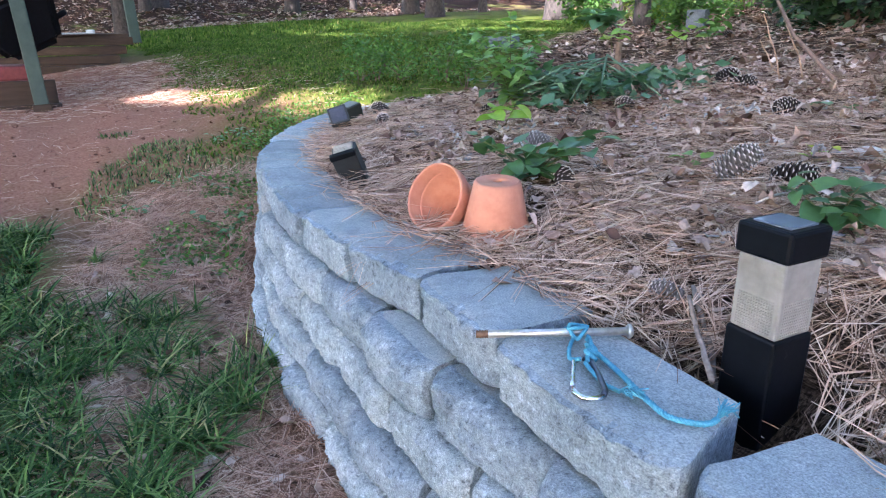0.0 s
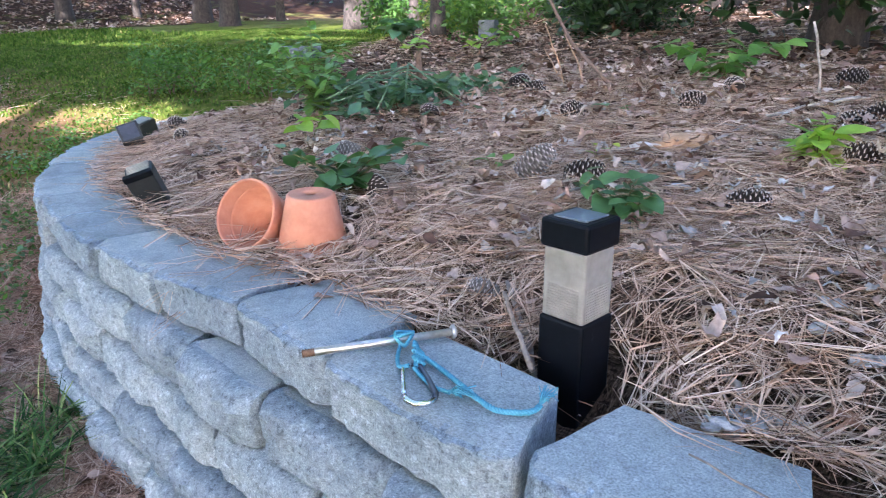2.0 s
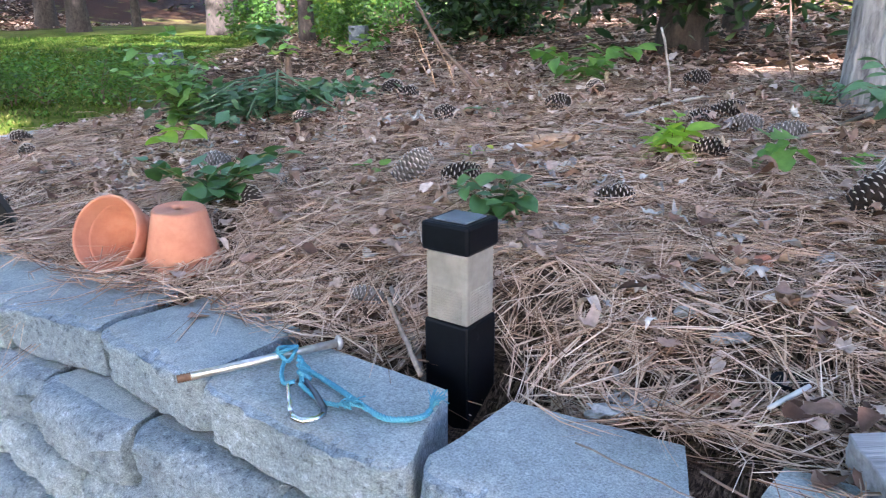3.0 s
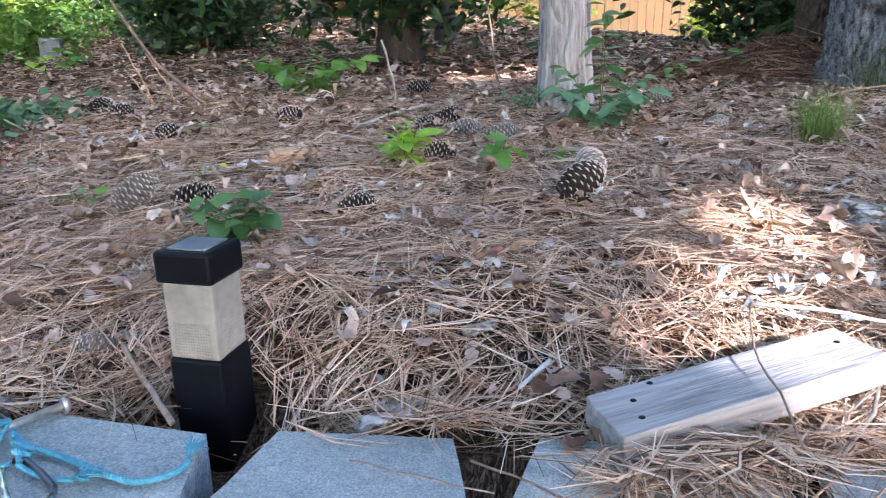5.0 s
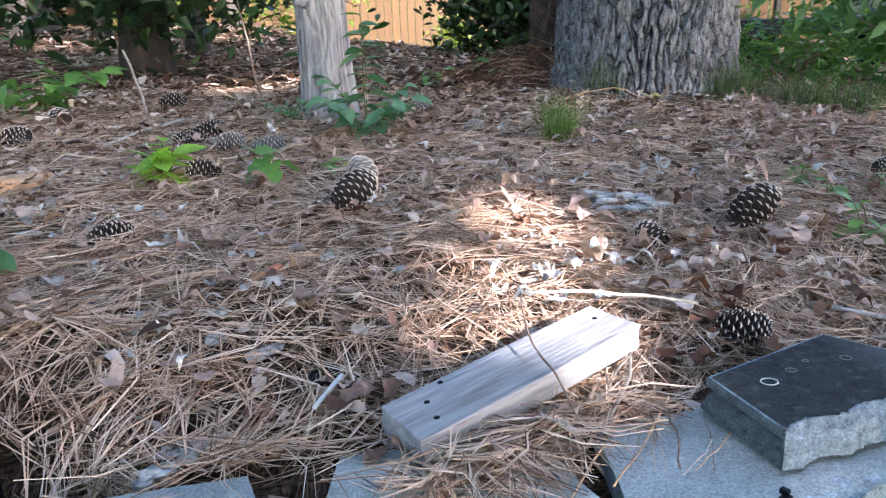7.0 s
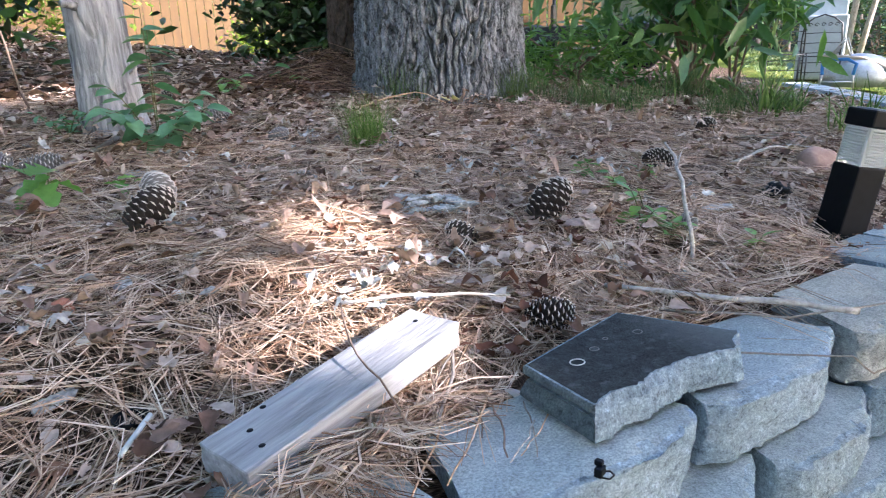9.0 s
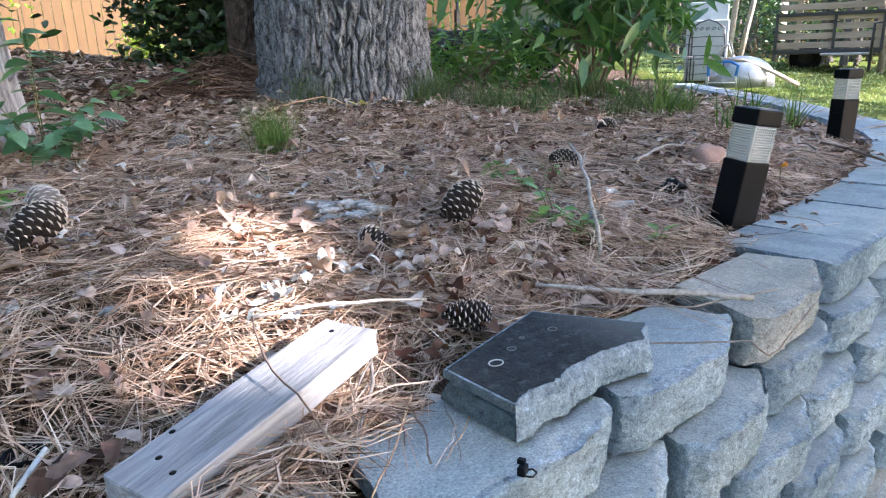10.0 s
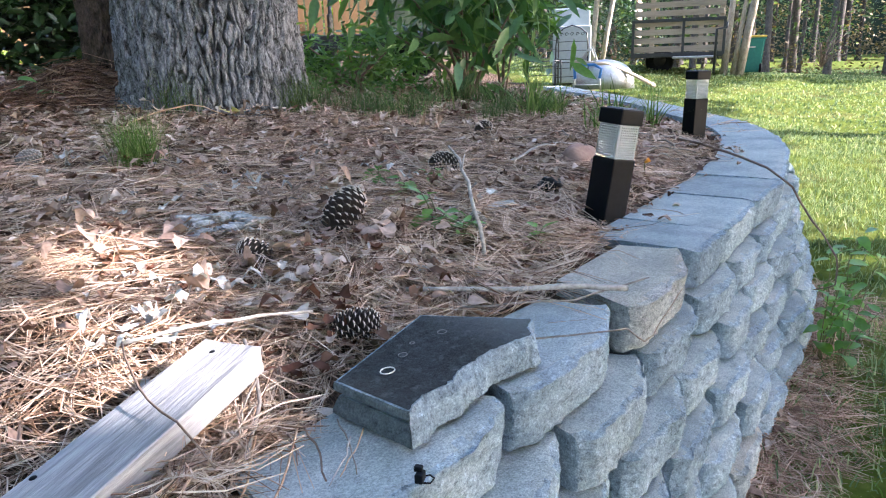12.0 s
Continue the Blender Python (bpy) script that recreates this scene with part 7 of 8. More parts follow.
for k, (a, b, r, m) in enumerate((((0.385, 0.73), (0.345, 0.615), 0.0016, MAT_TWIG_DARK), ((0.408, 0.656), (0.343, 0.605), 0.0013, MAT_TWIG_PALE), ((0.359, 0.716), (0.339, 0.663), 0.0013, MAT_TWIG_DARK), ((0.43, 0.66), (0.36, 0.61), 0.0011, MAT_ROT),
                                   ((0.40, 0.75), (0.262, 0.60), 0.0017, MAT_ROT), ((0.33, 0.74), (0.20, 0.575), 0.0016, MAT_ROT), ((0.42, 0.70), (0.375, 0.60), 0.0011, MAT_TWIG), ((-0.09, 0.64), (0.06, 0.58), 0.0016, MAT_TWIG_DARK), ((-0.22, 0.62), (-0.06, 0.60), 0.0013, MAT_TWIG), ((0.10, 0.65), (0.20, 0.555), 0.0020, MAT_TWIG_DARK))):
    stick("dry pine needle fascicle lying across the wall block", [(*a, 0.612), ((a[0] + b[0]) / 2 + 0.006, (a[1] + b[1]) / 2, 0.607), (*b, 0.604)], r, r * 0.7, m, 140 + k, 7, 0.002, name="fallen_needle")
for k, (x, y, size, tn) in enumerate(((-0.224, 0.741, (0.030, 0.018, 0.010), 30), (-0.19, 0.755, (0.022, 0.010, 0.008), -60), (-0.196, 1.045, (0.022, 0.016, 0.008), 10), (0.10, 1.16, (0.022, 0.012, 0.007), 40), (-0.03, 1.24, (0.026, 0.014, 0.008), 70), (-0.62, 1.44, (0.03, 0.018, 0.008), 10), (-0.80, 1.55, (0.035, 0.02, 0.008), 25))):
    lump("bark_flake", "crumbling white lichen-covered bark lying on straw", "bark", g(x, y, 0.022), tuple(0.75 * v for v in size), MAT_BARKCHIP, 160 + k, rough=0.9, turn=tn)
wood_chip = thing("wood_chip", "pale sawn chip of fresh wood on the straw", "wood chip", g(0.275, 3.8, 0.02), turn=14, tilt=(24, -8))
part("chip", box(0.13, 0.045, 0.014, (0, 0, 0.007), 0.002), MAT_ROT, wood_chip)
stick("pale bent stem arching over the straw", [g(1.17, 2.80, 0.0), g(1.27, 2.83, 0.045), g(1.40, 2.80, 0.05), g(1.46, 2.72, 0.01)], 0.0035, 0.0028, MAT_TWIG_PALE, 170, 12, 0.003)
flower = thing("orange_flower", "small orange bell flower on a green stem", "flower", g(2.06, 1.23, 0))
part("stem", tube([(0, 0, -0.01), (0.004, 0.002, 0.03), (0.0, 0.0, 0.062)], [0.0022, 0.002, 0.0016], 6), MAT_STEM, flower)
part("bloom", lathe([(0.0, 0.0), (0.004, 0.002), (0.006, 0.009), (0.008, 0.019), (0.007, 0.018), (0.005, 0.009), (0.0, 0.003)], 10), MAT_ORANGE, flower, "orange petals", at=pose(0, 0, 0.058, 50, 20, 0))
# ---- plants of the bed ----
leafy_plant("bramble", "low dark green broadleaf plant behind the pots", g(-1.30, 1.02, 0), [(20, 84, 0.20), (60, 80, 0.22), (100, 72, 0.16), (150, 80, 0.17), (205, 84, 0.22), (320, 76, 0.12), (50, 40, 0.14), (235, 70, 0.17), (170, 45, 0.13), (40, 64, 0.20)], "heart", MAT_LEAF_DARK, 0.074, 6, 1)
leafy_plant("sapling", "little sapling with yellow-green rounded leaves", g(-1.82, 1.28, 0), [(200, 35, 0.13), (60, 30, 0.14)], "heart", MAT_LEAF_LIGHT, 0.088, 3, 2, top_only=True)
MAT_MINT = leaf_material("mint_leaf", [(0, (0.09, 0.21, 0.06)), (0.6, (0.15, 0.30, 0.085)), (1, (0.22, 0.38, 0.11))])
leafy_plant("mint_plant", "bushy light green weed with small leaves", g(-2.25, 1.65, 0), [(h, l, n) for h, l, n in ((10, 38, 0.30), (80, 40, 0.30), (150, 42, 0.36), (220, 38, 0.38), (290, 42, 0.28), (180, 10, 0.40), (340, 60, 0.26), (130, 50, 0.34), (240, 58, 0.34), (40, 25, 0.34), (200, 50, 0.38), (165, 30, 0.38), (260, 20, 0.34))], "heart", MAT_MINT, 0.060, 19, 3)
leafy_plant("sprout", "pair of bright green leaves in straw", g(-1.10, 1.37, 0), [(160, 50, 0.06), (340, 50, 0.06)], "ovate", MAT_LEAF, 0.055, 2, 4, top_only=True)
leafy_plant("bramble", "fresh green toothed-leaf plant behind the bollard light", g(-0.63, 1.20, 0), [(170, 60, 0.15), (10, 55, 0.10), (60, 40, 0.12), (110, 40, 0.10), (215, 65, 0.13), (320, 60, 0.08)], "heart", MAT_LEAF_DARK, 0.058, 8, 5)
leafy_plant("sprout", "small yellowish green sprig in straw", g(-0.89, 1.55, 0), [(30, 40, 0.07), (170, 45, 0.07)], "ovate", MAT_LEAF_LIGHT, 0.04, 3, 6)
leafy_plant("compound_leaf_plant", "green seedling with paired leaflets", g(-1.10, 2.86, 0), [(15, 80, 0.30), (165, 80, 0.30), (100, 25, 0.22), (200, 84, 0.30), (340, 84, 0.34), (300, 70, 0.2), (60, 50, 0.22)], "ovate", MAT_LEAF, 0.095, 8, 7, two_rows=True)
leafy_plant("bright_plant", "lush bright green young plant with curled leaves", g(-0.42, 1.76, 0), [(40, 35, 0.09), (160, 40, 0.10), (280, 35, 0.09), (100, 10, 0.13), (210, 40, 0.09), (330, 15, 0.11)], "ovate", MAT_LEAF_LIGHT, 0.095, 5, 8)
leafy_plant("lobed_plant", "small plant with two lobed upright leaves", g(-0.165, 1.72, 0), [(20, 15, 0.11), (190, 20, 0.10)], "lobed", MAT_LEAF, 0.11, 3, 9, top_only=True)
leafy_plant("sprout", "single green lobed leaf in straw", g(0.0, 1.83, 0), [(200, 40, 0.05), (20, 30, 0.05)], "lobed", MAT_LEAF, 0.065, 2, 10, top_only=True)
leafy_plant("compound_leaf_plant", "bluish green seedling before the dead trunk", g(0.10, 2.20, 0), [(90, 6, 0.42), (80, 14, 0.36), (5, 62, 0.22), (345, 66, 0.20), (185, 62, 0.20), (215, 70, 0.22), (300, 72, 0.20), (150, 50, 0.24)], "ovate", MAT_LEAF_BLUE, 0.078, 11, 11, two_rows=True)
leafy_plant("low_weed", "bluish green weed at the foot of the dead trunk", g(-0.15, 2.42, 0), [(h, 60, 0.14) for h in (20, 90, 160, 230, 300)], "ovate", MAT_LEAF_BLUE, 0.05, 6, 12)
leafy_plant("sprout", "little green sprout on the straw", g(0.49, 3.38, 0), [(0, 40, 0.12), (120, 40, 0.12), (240, 40, 0.12)], "ovate", MAT_LEAF, 0.09, 3, 13)
leafy_plant("sprout", "little green seedling on a thin stem", g(0.80, 3.55, 0), [(150, 25, 0.16), (20, 40, 0.12)], "heart", MAT_LEAF, 0.09, 2, 14, top_only=True)
for k, (x, y, s) in enumerate(((1.19, 1.59, 0.06), (1.19, 1.475, 0.06), (1.05, 1.19, 0.065), (1.07, 1.20, 0.055), (1.06, 1.11, 0.05), (1.20, 1.01, 0.05), (1.33, 1.5, 0.05))):
    leafy_plant("vine_sprout", "glossy green vine shoot climbing from straw", g(x, y, 0), [(30 + 50 * k, 25, 0.10 if k in (2, 3) else 0.06), (200 + 40 * k, 50, 0.06)], "ovate", MAT_LEAF, s, 4, 30 + k)
leafy_plant("hosta_like_plant", "big-leaved bluish green plant at the back of the bed", g(-5.3, 5.0, 0), [(h, 40, 0.34) for h in (0, 50, 110, 170, 230, 290, 330)], "heart", MAT_LEAF_BLUE, 0.22, 4, 15, top_only=True)
leafy_plant("weed", "green weed at the back of the bed", g(-3.9, 4.9, 0), [(h, 45, 0.26) for h in (10, 100, 190, 280)], "heart", MAT_LEAF, 0.11, 5, 16)
leafy_plant("weed", "yellow-green weed beside a pine cone", g(-4.5, 5.2, 0), [(h, 50, 0.2) for h in (10, 120, 240)], "heart", MAT_LEAF_LIGHT, 0.11, 3, 17)
for k, (x, y) in enumerate(((2.26, 0.62), (2.34, 0.70), (2.5, 0.72))):
    leafy_plant("wall_weed", "leafy weed growing against the wall foot", (x, y, float(lawn_z(x, y))), [(-60, 15, 0.46), (20, 20, 0.40), (200, 25, 0.28), (-120, 35, 0.30)], "ovate", MAT_LEAF, 0.07, 8, 50 + k)
leafy_plant("single_leaf", "pale grey-green fallen leaf pair on straw", g(-1.17, 2.11, 0.01), [(200, 60, 0.04), (40, 60, 0.04)], "heart", MAT_LEAF_BLUE, 0.08, 1, 18, top_only=True, category="leaf")

# dark vines heaped round a stump
stump = thing("stump", "short grey stump with a few green shoots", "stump", g(-2.06, 2.04, 0))
part("wood", tube([(0, 0, -0.03), (0.004, 0, 0.1), (-0.006, 0.004, 0.2), (0, 0, 0.235)], [0.020, 0.015, 0.013, 0.011], 12, wobble=0.15), MAT_TWIG_DARK, stump)
leafy_plant("stump_shoot", "bright green shoot growing from the stump", g(-2.07, 2.03, 0.2), [(80, 15, 0.11), (200, 30, 0.08), (340, 25, 0.08)], "heart", MAT_LEAF_LIGHT, 0.075, 3, 19, top_only=True)
MAT_VINE_STEM = plain("green_vine_stem", [(0.3, (0.06, 0.13, 0.07)), (0.7, (0.13, 0.22, 0.14))], 40, 0.6)
MAT_VINE_LEAF = leaf_material("vine_leaf", [(0, (0.03, 0.09, 0.045)), (0.7, (0.06, 0.15, 0.075)), (1, (0.14, 0.26, 0.16))], 0.2, 0.35, "island")
vrng, vr = np.random.default_rng(3), random.Random(3)
pile = thing("vine_heap", "heap of dark green leafy vines pulled round the stump", "vine", g(-2.02, 1.93, 0))
pos = np.concatenate([vrng.normal(0, 1, (420, 3)) * (0.16, 0.13, 0.035) + (-0.08, -0.12, 0.06), vrng.normal(0, 1, (240, 3)) * (0.10, 0.14, 0.028) + (0.06, 0.26, 0.07)])
part("leaves", leaf_cloud(pos, 0.06, 0.7, vrng, up=0.6), MAT_VINE_LEAF, pile)
for i in range(16):
    a = vr.uniform(0, 6.28)
    e = (math.cos(a) * vr.uniform(0.15, 0.34), math.sin(a) * vr.uniform(0.15, 0.42), vr.uniform(0.02, 0.06))
    part("runner", tube([(0.01, 0, 0.08 + vr.uniform(0, 0.1)), (e[0] * 0.5, e[1] * 0.5, vr.uniform(0.08, 0.14)), e], [0.004, 0.0035, 0.003], 6), MAT_VINE_STEM, pile)
for k, (dx, dy, h) in enumerate(((0.35, 0.55, 0.32), (0.30, 0.62, 0.22), (0.42, 0.60, 0.28))):
    stick("dry straw-coloured stalk standing in the bed", [g(-1.98 + dx, 1.95 + dy, 0), (-1.98 + dx - 0.05, 1.95 + dy, 0.76 + h * 0.6), (-1.98 + dx - 0.13, 1.95 + dy + 0.02, 0.76 + h)], 0.004, 0.002, MAT_ROT, 70 + k, 6, 0.004, name="dry_stalk")


# ---- tufts: seedling needles, grasses, ferns ----
def tuft(name, label, at, n, height, width, lean, mat, seed, spread=0.02, category="grass tuft"):
    rng = np.random.default_rng(seed)
    ob = thing(name, label, category, at)
    t = np.linspace(0, 1, 5)[None, :]
    hd, h = rng.uniform(0, 6.283, n)[:, None], (height * rng.uniform(0.55, 1.1, n))[:, None]
    ln = np.abs(rng.normal(lean, lean * 0.5, n))[:, None]
    x0, y0 = rng.normal(0, spread, n)[:, None], rng.normal(0, spread, n)[:, None]
    out = ln * h * t ** 1.7
    cx, cy, cz = x0 + np.cos(hd) * out, y0 + np.sin(hd) * out, h * t * (1 - 0.3 * np.minimum(ln, 1.5) * t) - 0.01
    w = width * (1 - t ** 2 * 0.9) / 2
    a = np.stack([cx + np.sin(hd) * w, cy - np.cos(hd) * w, cz], -1)
    b = np.stack([cx - np.sin(hd) * w, cy + np.cos(hd) * w, cz], -1)
    base = (np.arange(n) * 10)[:, None] + (np.arange(4) * 2)[None, :]
    q = np.stack([base, base + 1, base + 3, base + 2], -1).reshape(-1, 4)
    tagged(part("grass_mass", fast_mesh("grass_mass", np.stack([a, b], 2).reshape(-1, 3), quads=q, smooth=True), mat, ob), kind="stuff")
    return ob


MAT_SEEDLING = island_mat("seedling_needles", [(0.0, (0.06, 0.13, 0.03)), (0.6, (0.16, 0.27, 0.08)), (1.0, (0.28, 0.36, 0.14))], 0.6, 0.35, gloss=0.08)
tuft("pine_seedling", "feathery bright green pine seedling in straw", g(0.71, 2.10, 0), 420, 0.19, 0.0014, 0.5, MAT_SEEDLING, 1, 0.028, "seedling")
for k, (x, y, h) in enumerate(((1.18, 2.93, 0.26), (1.24, 2.90, 0.20), (1.72, 2.80, 0.26), (1.80, 2.84, 0.24), (1.65, 2.78, 0.2), (1.9, 2.75, 0.15), (1.95, 2.6, 0.14))):
    tuft("green_tuft", "feathery grey-green weed at the foot of the pine", g(x, y, 0), 150, h, 0.0022, 0.5, MAT_WISP, 5 + k, 0.045)
rt = random.Random(9)
for k in range(15):
    x, y = rt.uniform(1.85, 3.1), rt.uniform(2.3, 3.5)
    tuft("weed_tuft", "green feathery weeds beside the pine trunk", g(x, y, 0), 120, rt.uniform(0.10, 0.26) * (0.5 + 0.5 * (y - 1.6)), 0.003, 0.6, MAT_WISP, 20 + k, 0.05)
MAT_STRAP = island_mat("strap_grass", [(0.0, (0.05, 0.11, 0.03)), (0.6, (0.12, 0.21, 0.06)), (1.0, (0.26, 0.34, 0.13))], 0.5, 0.4)
for k in range(9):
    x, y = rt.uniform(2.6, 3.3), rt.uniform(1.85, 2.5)
    tuft("grass_tuft", "broad-bladed grass clump in the bed", g(x, y, 0), 24, rt.uniform(0.20, 0.36), 0.0085, 0.85, MAT_STRAP, 50 + k, 0.03)
for k in range(5):
    x, y = -4.75 + 0.12 * k + rt.uniform(-.1, .1), 1.95 + 0.2 * k + rt.uniform(-.1, .1)
    shrub("tall_weed", "tall small-leaved green weed at the lawn edge", (x, y, float(lawn_z(x, y))), (0.16, 0.14, 0.17), 0.18, MAT_FOL, 0.04, 0.5, 40, 9, 70 + k, 0.03, 5, "weed")
for k in range(14):
    x, y = rt.uniform(-4.1, -2.4), rt.uniform(0.25, 1.15)
    if inside(x, y) < -0.1:
        leafy_plant("ground_weed", "low bluish green weed on bare soil", (x, y, float(lawn_z(x, y))), [(h, 65, 0.09) for h in (0, 120, 240)], "ovate", MAT_LEAF_BLUE, 0.04, 4, 80 + k)
MAT_HICKORY = leaf_material("hickory_leaf", [(0, (0.035, 0.10, 0.045)), (0.6, (0.07, 0.17, 0.07)), (1, (0.16, 0.27, 0.10))], 0.35, 0.4, "island")
tuft("grass_tuft", "long bent grass stalks beside the wall foot", (-1.62, 0.30, float(lawn_z(-1.62, 0.3))), 40, 0.24, 0.004, 0.8, MAT_FESCUE, 90, 0.10)
shrub("hickory_shrub", "tall leafy shrub with long drooping leaflets", (3.12, 3.10, on_bed(3.1, 3.1)), (0.72, 0.5, 0.42), 0.62, MAT_HICKORY, 0.185, 0.33, 120, 8, 91, 0.12, 9, droop=0.9)
shrub("hickory_shrub", "low green shrub behind the pine trunk", (2.4, 3.3, on_bed(2.4, 3.3)), (0.55, 0.38, 0.17), 0.16, MAT_FOL, 0.075, 0.26, 190, 10, 92, 0.08, 8)

# ---- low weed carpet along the foot of the wall ----
wx, wy = scatter(16000, -4.4, -2.2, 0.1, 2.2, lambda x, y: (inside(x, y) < -0.10) & (inside(x, y) > -0.85) & (smooth_noise(x, y, 4.5, 91) + 0.5 * smooth_noise(x, y, 11, 92) - 0.5 * (inside(x, y) < -0.5) > 0.1))
weeds = new("low_weed_carpet", leaf_cloud(np.stack([wx, wy, lawn_z(wx, wy) + RNG.uniform(0.004, 0.045, len(wx))], -1), 0.026, 0.6, RNG, up=0.7))
weeds.data.materials.append(MAT_FOL)
tagged(weeds, "low green weeds creeping over bare soil beside the wall", "weeds", kind="stuff")
MAT_YELLOWLEAF = leaf_material("pale_yellow_leaf", [(0, (0.50, 0.44, 0.22)), (1, (0.62, 0.56, 0.30))], 0.25)
leafy_plant("fallen_leaf", "pale yellow lobed leaf fallen at the pine foot", g(1.31, 2.66, 0.035), [(170, 70, 0.03), (20, 60, 0.03)], "lobed", MAT_YELLOWLEAF, 0.105, 1, 71, top_only=True, category="leaf")
stick("pale arching dry stalk before the pine", [g(0.80, 2.60, 0.01), g(0.98, 2.66, 0.07), g(1.15, 2.66, 0.085), g(1.26, 2.65, 0.03)], 0.0035, 0.002, MAT_ROT, 72, 8, 0.003, name="dry_stalk")

for k in range(11):
    x, y = rt.uniform(2.05, 3.0), rt.uniform(2.3, 2.95)
    tuft("weed_tuft", "thin green grassy weeds near the pine", g(x, y, 0), 26, rt.uniform(0.12, 0.26), 0.0035, 0.95, MAT_FESCUE, 120 + k, 0.04)
shrub("hickory_shrub", "arching bright green leaflets beside the bed edge", (3.4, 3.05, on_bed(3.4, 3.0)), (0.36, 0.3, 0.16), 0.62, MAT_FOL, 0.11, 0.36, 26, 8, 93, 0.09, 5, droop=0.8)
# ---- far right: trailer, bin, white cabinet, chairs, wheelbarrow ----
MAT_STEEL_BLACK = plain("black_painted_steel", [(0.3, (0.012, 0.013, 0.016)), (0.7, (0.035, 0.038, 0.045))], 20, 0.45)
MAT_SLAT = plain("weathered_slat", [(0.3, (0.20, 0.16, 0.125)), (0.55, (0.33, 0.275, 0.22)), (0.8, (0.44, 0.38, 0.31))], 6, 0.8, relief=0.4, depth=0.003, fine=6, stretch=(0.15, 1, 1))
MAT_BIN = plain("green_bin_plastic", [(0.3, (0.01, 0.15, 0.13)), (0.7, (0.02, 0.22, 0.19))], 5, 0.4)
MAT_LID = plain("yellow_bin_lid", [(0.3, (0.55, 0.36, 0.05)), (0.7, (0.66, 0.46, 0.09))], 8, 0.45)
MAT_ENAMEL = plain("white_enamel", [(0.3, (0.30, 0.35, 0.38)), (0.7, (0.40, 0.45, 0.48))], 5, 0.35)
MAT_GALV = plain("dented_galvanised", [(0.3, (0.30, 0.31, 0.33)), (0.7, (0.50, 0.52, 0.55))], 9, 0.4, 0.8, 0.2)
MAT_BLUE = plain("blue_grip", [(0.3, (0.02, 0.13, 0.38)), (0.7, (0.04, 0.2, 0.5))], 10, 0.5)
MAT_ASHWOOD = plain("grey_handle_wood", [(0.3, (0.42, 0.33, 0.25)), (0.7, (0.60, 0.50, 0.41))], 10, 0.8)


def slat_trailer():
    """Utility trailer with a black steel frame and slatted sides, seen at its corner."""
    a, b = Vector((12.02, 7.28)), Vector((12.78, 5.83))
    u = (b - a).normalized()
    n = Vector((u.y, -u.x))
    if n.x < 0:
        n = -n
    yaw = math.degrees(math.atan2(u.y, u.x))
    ob = thing("utility_trailer", "black steel utility trailer with weathered wooden slat sides", "trailer", (a.x, a.y, 0.6), turn=yaw)
    ln = (b - a).length
    for z in (0.36, 0.98):
        part("frame_rail", box(ln, 0.05, 0.06, (ln / 2, 0, z), 0.004), MAT_STEEL_BLACK, ob)
        part("frame_rail", box(0.05, 2.4, 0.06, (0, 1.2, z), 0.004), MAT_STEEL_BLACK, ob)
    for x in (0.0, ln * 0.56, ln):
        part("frame_post", box(0.05, 0.05, 0.66, (x, 0, 0.67), 0.004), MAT_STEEL_BLACK, ob)
    for k in range(8):
        z = 0.46 + 0.155 * k + (0.03 if k > 3 else 0)
        part("slat", box(ln - 0.06, 0.022, 0.105, (ln / 2, 0.03, z), 0.003, 1), MAT_SLAT, ob)
        part("slat", box(0.022, 2.3, 0.105, (0.03, 1.2, z), 0.003, 1), MAT_SLAT, ob)
    for x in (0.35, ln * 0.75, ln - 0.05):
        part("upright", box(0.09, 0.03, 1.25, (x, 0.06, 1.0), 0.003, 1), MAT_SLAT, ob)
    part("deck", box(ln, 2.4, 0.05, (ln / 2, 1.2, 0.33), 0.004), MAT_STEEL_BLACK, ob)
    part("mudguard", box(0.75, 0.24, 0.04, (ln * 0.68, -0.12, 0.30), 0.01), MAT_GALV, ob, "bare metal mudguard")
    for y in (1.15, 2.1):
        w = part("wheel", lathe([(0.0, -0.08), (0.16, -0.08), (0.26, -0.09), (0.29, -0.05), (0.29, 0.05), (0.26, 0.09), (0.16, 0.08), (0.0, 0.08)], 24), MAT_BLACK, ob, at=pose(ln * 0.30, y, 0.24, 90, 0, 0))
        part("hub", lathe([(0.0, 0.09), (0.12, 0.088), (0.13, 0.07)], 16), MAT_STEEL_BLACK, w)
    part("jack", tube([(ln - 0.15, -0.3, 0.0), (ln - 0.15, -0.3, 0.78), (ln + 0.02, -0.3, 0.80), (ln + 0.02, -0.3, 0.90)], 0.025, 8), MAT_STEEL_BLACK, ob)
    return ob


slat_trailer()
binn = thing("wheelie_bin", "green wheeled rubbish bin with a yellow lid", "bin", (13.95, 5.80, 0.55), turn=-62)
binn.matrix_world = binn.matrix_world @ Matrix.Diagonal((0.74, 0.74, 0.82, 1))
bb_ = bmesh.new()
bmesh.ops.create_cone(bb_, cap_ends=True, segments=4, radius1=0.36, radius2=0.44, depth=0.80)
bmesh.ops.rotate(bb_, matrix=Matrix.Rotation(math.pi / 4, 3, "Z"), verts=bb_.verts)
bmesh.ops.translate(bb_, vec=(0, 0, 0.42), verts=bb_.verts)
bmesh.ops.bevel(bb_, geom=bb_.edges[:], offset=0.04, segments=3, affect="EDGES")
part("body", bb_, MAT_BIN, binn)
part("rim", box(0.66, 0.64, 0.045, (0, 0, 0.80), 0.012), MAT_BIN, binn)
